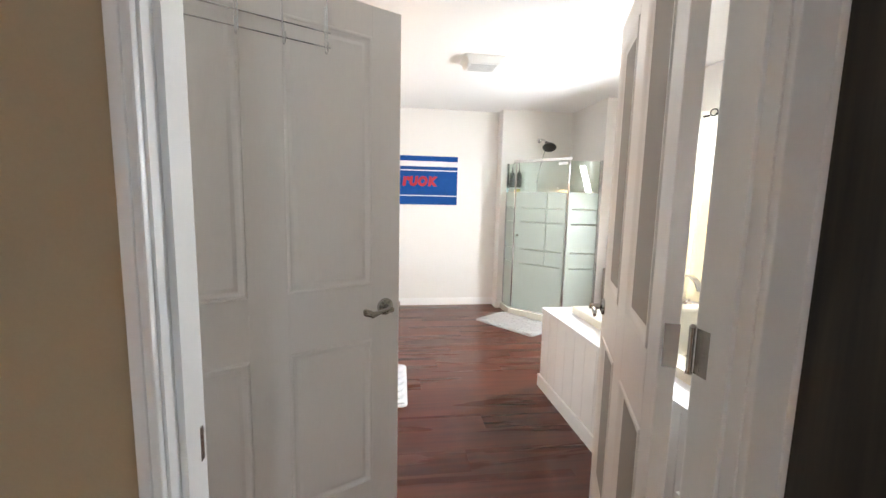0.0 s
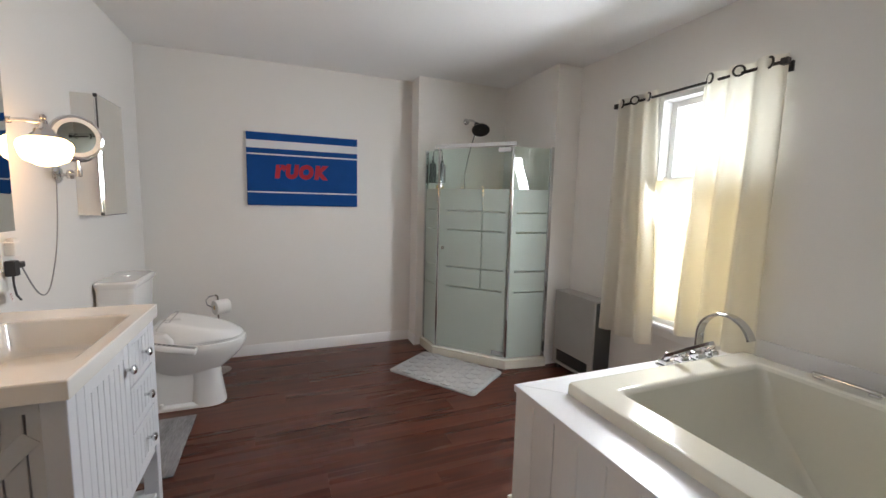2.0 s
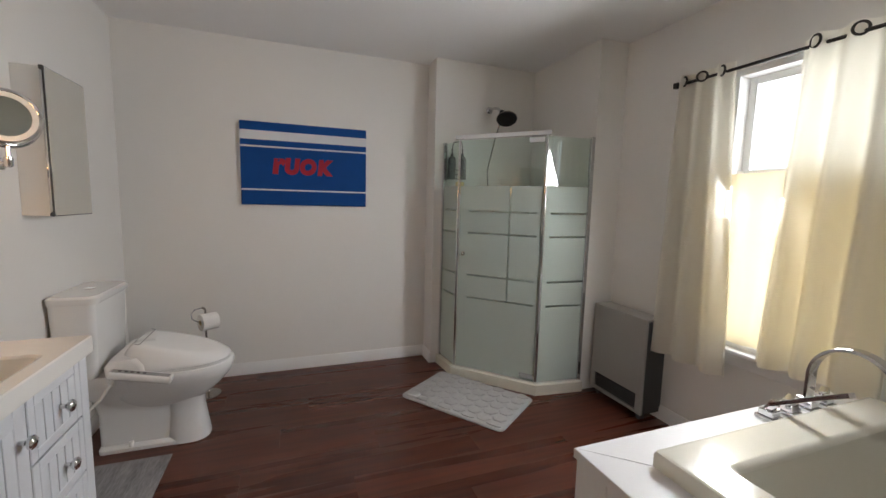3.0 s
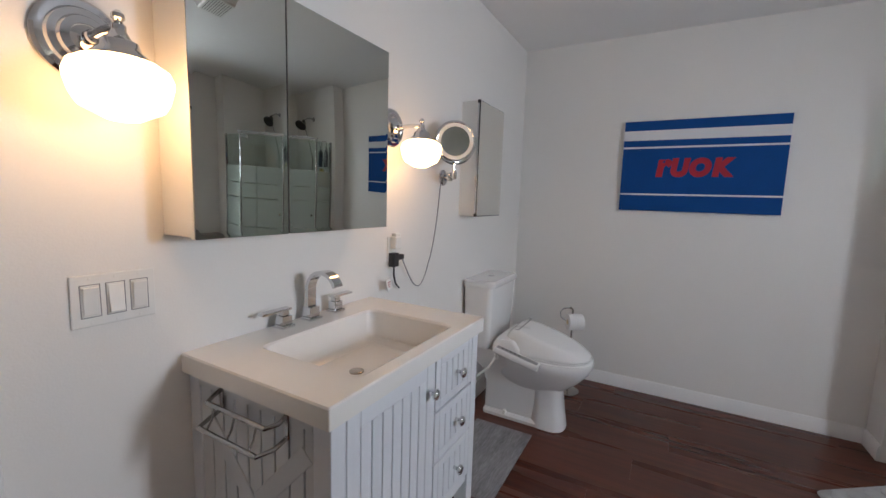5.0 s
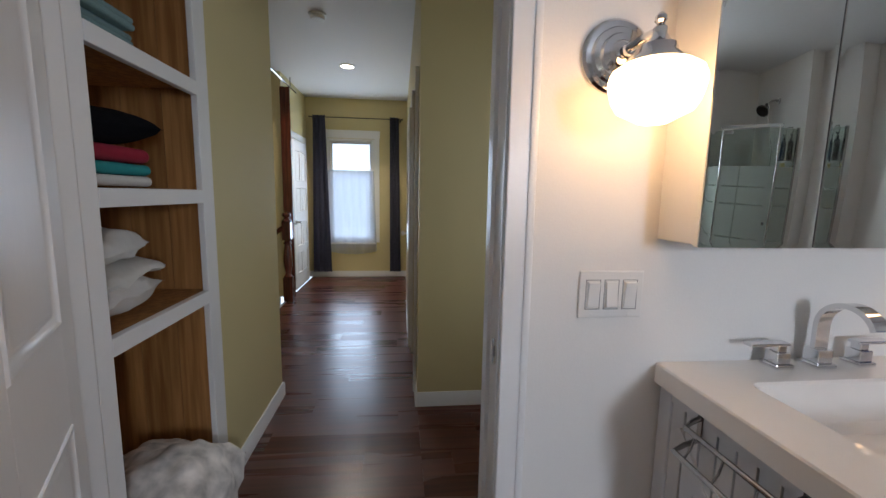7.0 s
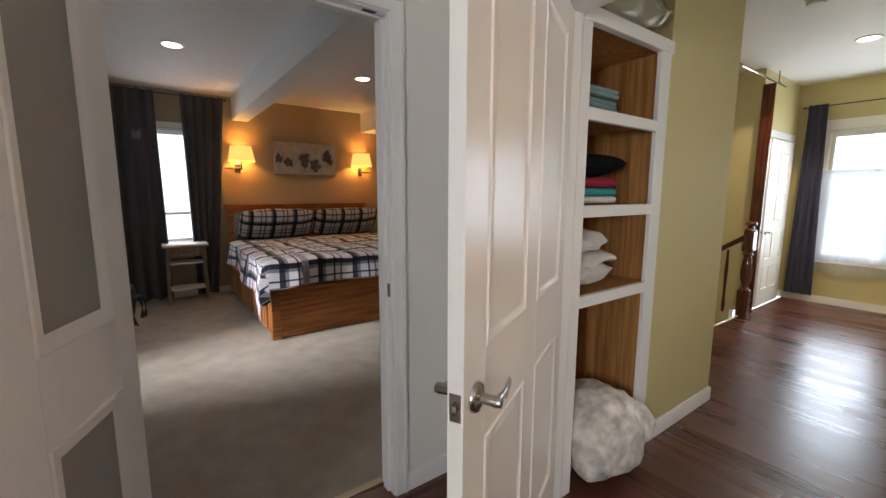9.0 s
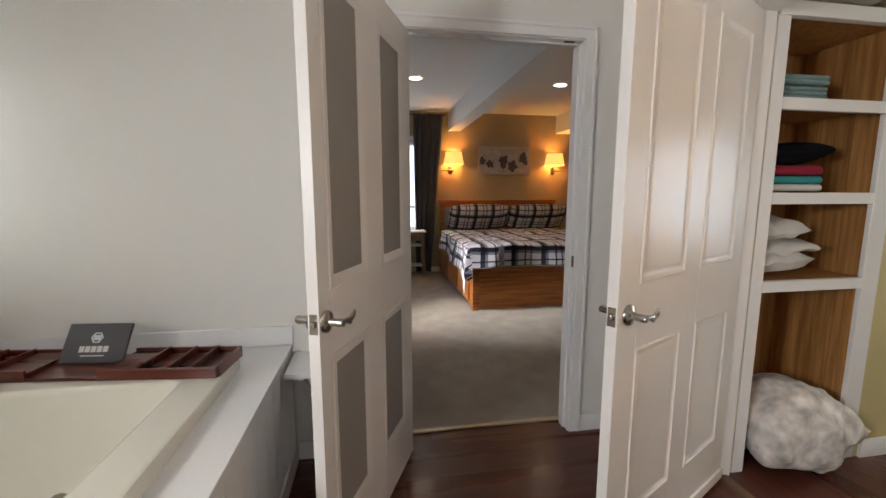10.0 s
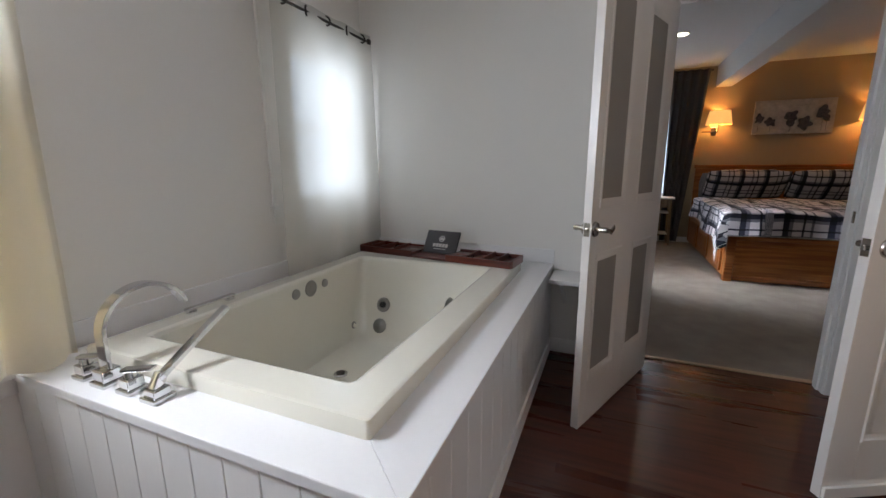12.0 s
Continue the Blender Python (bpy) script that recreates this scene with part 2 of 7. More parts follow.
M = {
    "wall": material("white_wall_paint", (0.80, 0.777, 0.742), 0.55, spread=0.02, scale=1.2, fine=220, bump=0.0003),
    "yellow": material("yellow_wall_paint", (0.635, 0.54, 0.28), 0.5, spread=0.03, scale=1.2, fine=220, bump=0.0003),
    "tan": material("tan_wall_paint", (0.40, 0.315, 0.21), 0.55, spread=0.03, scale=1.2, fine=220, bump=0.0003),
    "ceiling": material("ceiling_paint", (0.84, 0.835, 0.83), 0.7, spread=0.02, scale=1.0, fine=160, bump=0.0005),
    "trim": material("white_trim_paint", (0.83, 0.82, 0.805), 0.32, spread=0.015, scale=3, fine=80, bump=0.00008),
    "door": material("white_door_paint", (0.80, 0.775, 0.745), 0.30, spread=0.02, scale=3, fine=150, bump=0.00012, stretch=(1, 1, 0.15)),
    "grey_panel": material("grey_door_panel_paint", (0.30, 0.28, 0.255), 0.6, spread=0.03, scale=3, fine=120),
    "tubside": material("white_board_paint", (0.80, 0.79, 0.78), 0.35, spread=0.02, scale=4, fine=120, bump=0.0001, stretch=(1, 1, 0.2)),
    "acrylic": material("cream_tub_acrylic", (0.73, 0.70, 0.605), 0.13, spread=0.012, scale=2, fine=40, coat=0.4),
    "deck": material("white_deck_paint", (0.80, 0.79, 0.79), 0.28, spread=0.015, scale=3, fine=70),
    "counter": material("white_cultured_marble", (0.84, 0.81, 0.765), 0.12, spread=0.012, scale=2, fine=30, coat=0.5),
    "vanity": material("pale_grey_vanity_paint", (0.68, 0.69, 0.715), 0.35, spread=0.02, scale=4, fine=120, bump=0.0001),
    # the vanity's paint again, darkened to hold the shade on its side
    "vanity_side": material("shaded_grey_side_paint", (0.60, 0.60, 0.60), 0.38, spread=0.02, scale=4, fine=120, bump=0.0001),
    "porcelain": material("white_porcelain", (0.80, 0.80, 0.79), 0.08, spread=0.01, scale=2, fine=30, coat=0.6),
    "seat": material("white_seat_plastic", (0.82, 0.82, 0.81), 0.2, spread=0.01, scale=2, fine=40),
    "chrome": material("chrome", (0.66, 0.66, 0.67), 0.08, 1.0, spread=0.02, scale=5, fine=90),
    "dark_chrome": material("dark_chrome_wire", (0.40, 0.39, 0.38), 0.16, 1.0, spread=0.05, scale=8, fine=120),
    "jet_metal": material("satin_grey_jet", (0.30, 0.29, 0.27), 0.32, 0.85, spread=0.05, scale=8, fine=200),
    "nickel": material("brushed_nickel", (0.44, 0.415, 0.38), 0.24, 1.0, spread=0.05, scale=8, fine=300, stretch=(1, 1, 6)),
    "steel_dark": material("dark_bronze_metal", (0.05, 0.045, 0.042), 0.35, 0.6, spread=0.06),
    "black": material("black_plastic", (0.018, 0.018, 0.02), 0.35, spread=0.08),
    "grey_plastic": material("grey_plastic", (0.25, 0.25, 0.25), 0.4, spread=0.05),
    "plate": material("white_switch_plastic", (0.78, 0.77, 0.74), 0.3, spread=0.01),
    "heater": material("grey_beige_enamel", (0.34, 0.325, 0.30), 0.42, spread=0.04, scale=4, fine=200, bump=0.0001),
    "heater_dark": material("dark_heater_side", (0.05, 0.05, 0.05), 0.5, spread=0.05),
    # silver darkened to dim its reflections; the bright copy is left undimmed
    "mirror": material("dimmed_mirror_silver", (0.60, 0.615, 0.565), 0.0, 1.0, spread=0.0),
    "mirror_bright": material("undimmed_mirror_silver", (0.84, 0.85, 0.82), 0.0, 1.0, spread=0.0),
    "canvas_blue": material("blue_canvas_paint", (0.002, 0.060, 0.245), 0.75, spec=0.25, spread=0.10, scale=9, fine=400, bump=0.0003),
    "canvas_white": material("white_canvas_paint", (0.72, 0.72, 0.74), 0.6, spread=0.04, scale=9, fine=400, bump=0.0003),
    "canvas_red": material("red_canvas_paint", (0.38, 0.009, 0.030), 0.55, spread=0.12, scale=15, fine=300, bump=0.0004),
    "mat": material("pale_grey_plush_mat", (0.68, 0.68, 0.69), 0.95, spread=0.10, scale=30, fine=500, bump=0.002),
    "grey_mat": material("grey_plush_mat", (0.41, 0.40, 0.39), 0.95, spread=0.10, scale=30, fine=500, bump=0.002),
    "toilet_mat": material("grey_streaked_vinyl_mat", (0.24, 0.235, 0.245), 0.6, spread=0.45, scale=5, fine=30, stretch=(5, 0.7, 1)),
    "paper": material("white_tissue_paper", (0.82, 0.81, 0.79), 0.9, spread=0.02, scale=20, fine=300, bump=0.0005),
    "cherry": wood("cherry_tray_wood", (0.045, 0.008, 0.006), (0.15, 0.031, 0.017), 0.3, "x", coat=0.3),
    "box_black": material("charcoal_card_box", (0.035, 0.03, 0.033), 0.5, spread=0.06),
    "print": material("silver_print", (0.6, 0.58, 0.55), 0.5, spread=0.02),
    "floor": wood("red_brown_laminate", (0.052, 0.0155, 0.0102), (0.120, 0.0355, 0.0212), 0.28, "x", 0.75, coat=0.0, by_object=0.10),
    "bed_wood": wood("honey_oak_bed", (0.24, 0.066, 0.014), (0.46, 0.165, 0.042), 0.35, "x", coat=0.2, by_object=0.05),
    "pine": wood("shelf_pine_lining", (0.27, 0.115, 0.034), (0.50, 0.25, 0.085), 0.55, "z", by_object=0.1),
    "mahogany": wood("mahogany_newel", (0.045, 0.010, 0.006), (0.15, 0.035, 0.018), 0.22, "z", coat=0.5, by_object=0.05),
    "carpet": material("beige_carpet", (0.37, 0.32, 0.265), 0.98, spread=0.22, scale=6.0, fine=150, bump=0.006),
    "threshold": material("brass_threshold", (0.62, 0.50, 0.34), 0.4, 0.4, spread=0.05),
    "navy": cloth("navy_grey_curtain", (0.072, 0.072, 0.102), (0.06, 0.06, 0.10), 0.12),
    "greycurtain": cloth("grey_curtain", (0.115, 0.11, 0.112), (0.10, 0.10, 0.11), 0.12),
    "cream": cloth("cream_curtain", (0.84, 0.82, 0.765), (0.95, 0.915, 0.84), 0.55),
    "cafe": cloth("cream_cafe_curtain", (0.78, 0.72, 0.60), (0.93, 0.85, 0.68), 0.60),
    "white_curtain": cloth("white_curtain", (0.80, 0.79, 0.74), (0.95, 0.94, 0.90), 0.46, sheer=0.34),
    "sheer": mixed("white_sheer", ("Translucent", (0.9, 0.92, 0.95), None), ("Transparent", (0.97, 0.98, 1.0), None), 0.42),
    "bulb": glow("lit_opal_glass", (1.0, 0.60, 0.27), 10.0),
    "lampshade": glow("lit_fabric_shade", (1.0, 0.50, 0.13), 0.85),
    "downlight": glow("lit_downlight_lens", (1.0, 0.86, 0.62), 9.0),
    "outside": glow("bright_overcast_distance", (0.74, 0.87, 1.0), 1.15),
    "teal": material("sage_towel", (0.20, 0.30, 0.30), 0.95, spread=0.15, scale=40, fine=400, bump=0.002),
    "towel_black": material("black_towel", (0.006, 0.006, 0.008), 0.95, spec=0.08, spread=0.15, scale=40, fine=400, bump=0.002),
    "towel_red": material("crimson_towel", (0.30, 0.010, 0.032), 0.95, spread=0.15, scale=40, fine=400, bump=0.002),
    "towel_aqua": material("aqua_towel", (0.02, 0.26, 0.27), 0.95, spread=0.15, scale=40, fine=400, bump=0.002),
    "towel_white": material("white_towel", (0.66, 0.64, 0.60), 0.95, spread=0.08, scale=40, fine=400, bump=0.002),
    "linen": material("pale_grey_linen", (0.58, 0.55, 0.52), 0.9, spread=0.10, scale=12, fine=300, bump=0.001),
    "fluffy": material("mottled_fleece_blanket", (0.64, 0.605, 0.57), 0.98, spread=0.52, scale=9, fine=19, bump=0.002),
    "wardrobe": wood("dark_block_wood", (0.022, 0.017, 0.014), (0.055, 0.042, 0.032), 0.4, "z"),
    "nightstand": wood("weathered_tan_wood", (0.17, 0.115, 0.07), (0.33, 0.235, 0.15), 0.5, "z", by_object=0.12),
}
M["pine_dark"] = wood("brown_threshold_wood", (0.10, 0.055, 0.030), (0.20, 0.115, 0.065), 0.45, "y")
M["clear"] = mixed("clear_glass", ("Transparent", (0.90, 0.96, 0.935), None), ("Glossy", (1, 1, 1), 0.01), 0.065)
M["frost"] = mixed("frosted_glass", ("Transparent", (0.72, 0.80, 0.75), None), ("Diffuse", (0.66, 0.73, 0.68), 0.5), 0.70)
M["pane"] = mixed("window_glass", ("Transparent", (0.97, 0.98, 0.98), None), ("Glossy", (1, 1, 1), 0.01), 0.06)
M["plastic_bag"] = mixed("clear_plastic_bag", ("Transparent", (0.9, 0.9, 0.9), None), ("Glossy", (0.9, 0.9, 0.9), 0.15), 0.35)


# ---- mesh helpers ----
def finish(bm, name, mat, smooth=35):
    bmesh.ops.recalc_face_normals(bm, faces=bm.faces)
    # crisp edges where a narrow bevel meets a broad flat face
    limit = radians(smooth)
    bm.normal_update()
    for e in bm.edges:
        if len(e.link_faces) == 2:
            a, b = (f.calc_area() for f in e.link_faces)
            angle = e.calc_face_angle(0.0)
            e.smooth = angle < limit and not (angle > 0.16 and max(a, b) > 7 * min(a, b))
    for f in bm.faces:
        f.smooth = any(e.smooth for e in f.edges)
    me = bpy.data.meshes.new(name)
    bm.to_mesh(me)
    bm.free()
    me.materials.append(M[mat])
    return me


def part(name, bm, mat, parent=None, label="", at=None):
    ob = new(name, finish(bm, name, mat))
    if parent:
        ob.parent = parent
    if at is not None:
        ob.matrix_basis = at
    return tagged(ob, label)


def thing(name, label, category, at=None, group="", kind=""):
    ob = tagged(new(name), label, category, group, kind)
    ob.empty_display_size = 0.1
    ob.matrix_basis = at if at is not None else Matrix()
    return ob


def solid(name, bm, mat, label, category, at=None, group="", kind=""):
    ob = new(name, finish(bm, name, mat))
    if at is not None:
        ob.matrix_basis = at
    return tagged(ob, label, category, group, kind)


def join(*bms):
    out = bms[0]
    for other in bms[1:]:
        me = bpy.data.meshes.new("tmp")
        other.to_mesh(me)
        other.free()
        out.from_mesh(me)
        bpy.data.meshes.remove(me)
    return out


def moved(bm, m):
    bmesh.ops.transform(bm, matrix=m, verts=bm.verts)
    return bm


def box(x0, y0, z0, x1, y1, z1, bevel=0.0, seg=2):
    bm = bmesh.new()
    bmesh.ops.create_cube(bm, size=1)
    x0, x1, y0, y1, z0, z1 = min(x0, x1), max(x0, x1), min(y0, y1), max(y0, y1), min(z0, z1), max(z0, z1)
    for v in bm.verts:
        v.co = ((x0 + x1) / 2 + v.co.x * (x1 - x0), (y0 + y1) / 2 + v.co.y * (y1 - y0), (z0 + z1) / 2 + v.co.z * (z1 - z0))
    if bevel:
        bmesh.ops.bevel(bm, geom=bm.edges[:], offset=bevel, segments=seg, profile=0.5, affect="EDGES")
    return bm


def loft(rings, closed_ring=True, caps=True):
    bm = bmesh.new()
    made = [[bm.verts.new(p) for p in ring] for ring in rings]
    n = len(made[0])
    for a, b in zip(made, made[1:]):
        for i in range(n if closed_ring else n - 1):
            j = (i + 1) % n
            bm.faces.new((a[i], a[j], b[j], b[i]))
    if caps and closed_ring:
        bm.faces.new(made[0][::-1])
        bm.faces.new(made[-1])
    return bm


def lathe(profile, seg=28, caps=True):
    return loft([[(r * math.cos(a), r * math.sin(a), z) for a in (2 * math.pi * i / seg for i in range(seg))]
                 for r, z in profile], caps=caps)


def sweep(points, shape, up=(0, 0, 1)):
    """A tube with the given outline, a list of (u, v), along a line of points."""
    pts = [Vector(p) for p in points]
    rings, up = [], Vector(up)
    for i, p in enumerate(pts):
        d = (pts[min(i + 1, len(pts) - 1)] - pts[max(i - 1, 0)]).normalized()
        side = d.cross(up)
        if side.length < 0.05:
            side = d.cross(Vector((1, 0, 0)))
        side.normalize()
        top = side.cross(d)
        rings.append([p + side * u + top * v for u, v in shape])
    return loft(rings)


def circle(r, n=10):
    return [(r * math.cos(2 * math.pi * i / n), r * math.sin(2 * math.pi * i / n)) for i in range(n)]


def tube(points, r, n=10, up=(0, 0, 1)):
    return sweep(points, circle(r, n), up)


def arc(n, a0, a1, f):
    return [f(radians(a0 + (a1 - a0) * i / n)) for i in range(n + 1)]


def sheet(nu, nv, f, thick=0.0):
    """A surface from f(u, v), u and v from 0 to 1, with its back where it has thickness."""
    bm = bmesh.new()
    g = [[bm.verts.new(f(i / nu, j / nv)) for j in range(nv + 1)] for i in range(nu + 1)]
    for i in range(nu):
        for j in range(nv):
            bm.faces.new((g[i][j], g[i + 1][j], g[i + 1][j + 1], g[i][j + 1]))
    if thick:
        bmesh.ops.recalc_face_normals(bm, faces=bm.faces)
        bmesh.ops.solidify(bm, geom=bm.faces[:], thickness=thick)
    return bm


def pillow(w, d, h, n=14, power=2.6):
    def f(s):
        def g(u, v):
            a, b = 2 * u - 1, 2 * v - 1
            k = max(0.0, (1 - abs(a) ** power) * (1 - abs(b) ** power)) ** 0.5
            wob = 1 + 0.08 * noise.noise(Vector((a * 2.2 + w * 9, b * 2.2, s)))
            return (a * w / 2 * (1 - 0.05 * b * b), b * d / 2 * (1 - 0.05 * a * a), s * h / 2 * k * wob)
        return g
    bm = join(sheet(n, n, f(1)), sheet(n, n, f(-1)))
    bmesh.ops.remove_doubles(bm, verts=bm.verts, dist=0.0005)
    return bm


def crumple(bm, amount, scale, seed=0.0, up=1.0):
    for v in bm.verts:
        n = noise.noise_vector(v.co * scale + Vector((seed, seed * 2, -seed)))
        v.co += Vector((n.x, n.y, n.z * up)) * amount
    return bm


def wall(name, bm, mat, label):
    return solid(name, bm, mat, label, "wall", kind="structure")


def trim(name, bm, label, mat="trim", parent=None):
    if parent:
        return part(name, bm, mat, parent, label)
    return solid(name, bm, mat, label, "trim", kind="structure")


def baseboard(x0, y0, x1, y1, side, h=0.092, d=0.014):
    """A board along a wall from one point to the other; side: where it stands, as (dx, dy)."""
    a, b = Vector((x0, y0, 0)), Vector((x1, y1, 0))
    o = Vector((side[0], side[1], 0)) * d
    z = Vector((0, 0, 1))
    rings = []
    for p in (a, b):
        rings.append([p, p + o, p + o + z * (h - 0.02), p + o * 0.55 + z * (h - 0.006), p + o * 0.45 + z * h, p + z * h])
    return trim("baseboard", loft(rings), "white painted baseboard along the wall")


# ---- the large structure ----
XW, XE, YS, YN, CEIL = -0.735, 2.60, 0.955, 5.455, 2.51
T = 0.13
XH, YHS, YHN, HCEIL = -6.42, 1.415, 2.30, 2.78
BX0, BX1, BY0, BY1, BCEIL = -3.0, 2.60, -3.85, YS - 0.10, 2.67
DX0, DX1, DHEAD = -0.285, 0.650, 2.10
OY0, OY1 = 1.425, 2.415

wall("wall_north", box(XW - T, YN, 0, XE + T, YN + T, CEIL), "wall", "off-white painted bathroom wall behind toilet and shower")
wall("wall_shower_north", box(1.457, 5.256, 0, XE, YN, CEIL), "wall", "off-white furred-out wall behind the shower")
wall("wall_shower_east", box(2.365, 4.44, 0, XE, 5.256, CEIL), "wall", "off-white furred-out wall beside the shower")


def wall_with_hole(name, axis, at, thick, lo, hi, top, a0, a1, z0, z1, mat, label):
    """A wall along x or y with one opening."""
    pieces = [(lo, 0, a0, top), (a1, 0, hi, top), (a0, z1, a1, top)] + ([(a0, 0, a1, z0)] if z0 > 0 else [])
    bms = [box(p, at, q, r, at + thick, s) if axis == "x" else box(at, p, q, at + thick, r, s) for p, q, r, s in pieces]
    return wall(name, join(*bms), mat, label)


W1 = (2.97, 3.67, 0.62, 2.10)
W2 = (1.06, 1.70, 1.00, 1.97)
east = [box(XE, YS - T, 0, XE + T, W2[0], CEIL), box(XE, W2[1], 0, XE + T, W1[0], CEIL), box(XE, W1[1], 0, XE + T, YN, CEIL)]
for w in (W1, W2):
    east += [box(XE, w[0], 0, XE + T, w[1], w[2]), box(XE, w[0], w[3], XE + T, w[1], CEIL)]
wall("wall_east", join(*east), "wall", "off-white painted wall with two curtained windows")
wall_with_hole("wall_south", "x", BY1 + 0.005, 0.095, XW, XE, BCEIL, DX0 - 0.019, DX1 + 0.019, 0, DHEAD + 0.017, "wall", "off-white wall with the bedroom doorway")
wall_with_hole("wall_bedroom_north", "x", BY1 - 0.012, 0.017, BX0, BX1, BCEIL, DX0 - 0.019, DX1 + 0.019, 0, DHEAD + 0.017, "tan", "tan bedroom wall with the doorway")
wall("wall_west", join(box(XW - T, OY1 + 0.019, 0, XW, YN, CEIL), box(XW - T, YS, 0, XW, OY0 - 0.011, CEIL), box(XW - T, OY0 - 0.011, 2.101, XW, OY1 + 0.019, CEIL)),
     "wall", "off-white wall behind the vanity with the hall doorway")
solid("ceiling_bathroom", box(XW - T, YS - T, CEIL, XE + T, YN + T, CEIL + 0.1), "ceiling", "white painted bathroom ceiling", "ceiling", kind="structure")

# hall
SH0, SH1 = -0.90, -1.62
wall("wall_hall_south", join(box(SH1, YHS - 0.5, 0, -2.47, YHS, HCEIL), box(XW - T, YHS - 0.5, 0, SH0, YHS, HCEIL), box(SH0, YHS - 0.5, 2.58, SH1, YHS, HCEIL)),
     "yellow", "pale yellow hall wall beside the linen shelves")
wall("wall_hall_south_return", box(-2.36, 0.84, 0, -2.47, YHS - 0.5, HCEIL), "yellow", "pale yellow wall return by the stairs")
wall("wall_nook", box(-2.27 - 0.12, YHN, 0, -2.27, 3.3, HCEIL), "yellow", "pale yellow wall facing the bathroom doorway")
wall("wall_nook_north", box(-2.27, 3.2, 0, XW - T, 3.32, HCEIL), "yellow", "pale yellow end wall of the nook")
wall("wall_hall_bath_side", join(box(XW - T - 0.012, OY1 + 0.02, 0, XW - T, 3.2, HCEIL), box(XW - T - 0.012, YHS, 2.101, XW - T, OY1 + 0.02, HCEIL)), "yellow", "pale yellow hall face of the bathroom wall")
wall("wall_hall_north", box(XH, YHN, 0, -2.39, YHN + 0.12, HCEIL), "yellow", "pale yellow hall wall")
HW = (1.06, 1.78, 0.56, 2.18)
wall_with_hole("wall_hall_west", "y", XH - 0.12, 0.12, 0.40, YHN + 0.12, HCEIL, HW[0], HW[1], HW[2], HW[3], "yellow", "pale yellow hall end wall with the window")
wall("wall_hall_door_side", box(XH, 0.63, 0, -5.12, 0.75, HCEIL), "yellow", "pale yellow wall beside the hall door")
wall("wall_stair_west", box(-5.24, -0.45, -1.6, -5.12, 0.63, HCEIL), "yellow", "pale yellow stairwell wall")
wall("wall_stair_south", box(-5.24, -0.57, -1.6, -3.0 - 0.13, -0.45, HCEIL), "yellow", "pale yellow stairwell wall")
wall("wall_stair_east", box(-3.13, -0.45, -1.6, -3.01, 0.80, HCEIL), "yellow", "pale yellow stairwell wall")
solid("stair_floor", box(-5.24, -0.57, -1.7, -3.01, 0.82, -1.6), "floor", "dark floor at the foot of the stairs", "floor", kind="structure")
solid("ceiling_hall", box(XH - 0.12, -0.57, HCEIL, XW - T, 3.32, HCEIL + 0.1), "ceiling", "white painted hall ceiling", "ceiling", kind="structure")

# bedroom
BW = (0.00, 0.72, 0.72, 2.20)
wall_with_hole("wall_bedroom_south", "x", BY0 - 0.12, 0.12, BX0, BX1, BCEIL, BW[0], BW[1], BW[2], BW[3], "tan", "tan bedroom wall behind the bed")
wall("wall_bedroom_west", box(BX0 - 0.12, BY0, 0, BX0, BY1, BCEIL), "tan", "tan bedroom wall")
wall_with_hole("wall_bedroom_east", "y", BX1, 0.12, BY0, BY1, BCEIL, -2.2, -1.0, 0.8, 2.1, "tan", "tan bedroom wall with a window")
solid("ceiling_bedroom", box(BX0 - 0.12, BY0 - 0.12, BCEIL, BX1 + 0.12, BY1, BCEIL + 0.1), "ceiling", "white painted bedroom ceiling", "ceiling", kind="structure")
solid("ceiling_beam", box(-0.665, BY0, 2.37, -0.462, BY1 - 0.012, BCEIL), "ceiling", "white boxed beam under the bedroom ceiling", "beam", kind="structure")
solid("ceiling_beam", box(-2.98, BY0, 2.37, -2.36, BY1 - 0.012, BCEIL), "ceiling", "white boxed soffit along the bedroom wall", "beam", kind="structure")
solid("floor_carpet", sheet(60, 60, lambda u, v: (BX0 + (BX1 - BX0) * u, BY0 + (0.845 - BY0) * v, 0.006 + 0.003 * noise.noise(Vector((u * 22, v * 22, 0))))), "carpet",
      "worn beige bedroom carpet", "carpet", kind="structure")
solid("subfloor", join(box(XW - T, YS - T + 0.02, -0.05, XE, YN, -0.014), box(XH, 0.78, -0.05, XW - T, YHN, -0.014), box(-2.27, YHN, -0.05, XW - T, 3.2, -0.014),
                       box(BX0, BY0, -0.05, BX1, 0.845, -0.004)), "black", "dark floor base under the boards", "floor", kind="structure")
trim("threshold", box(DX0, 0.818, 0.0, DX1, 0.845, 0.012, 0.003), "thin pale metal strip between carpet and boards", "threshold")

trim("threshold_strip", loft([[(x, y, z) for x, z in ((-0.868, 0.0), (-0.805, 0.0), (-0.812, 0.008), (-0.836, 0.011), (-0.861, 0.008))] for y in (OY0 + 0.009, OY1 - 0.001)]), "brown wooden strip in the hall doorway", "pine_dark")

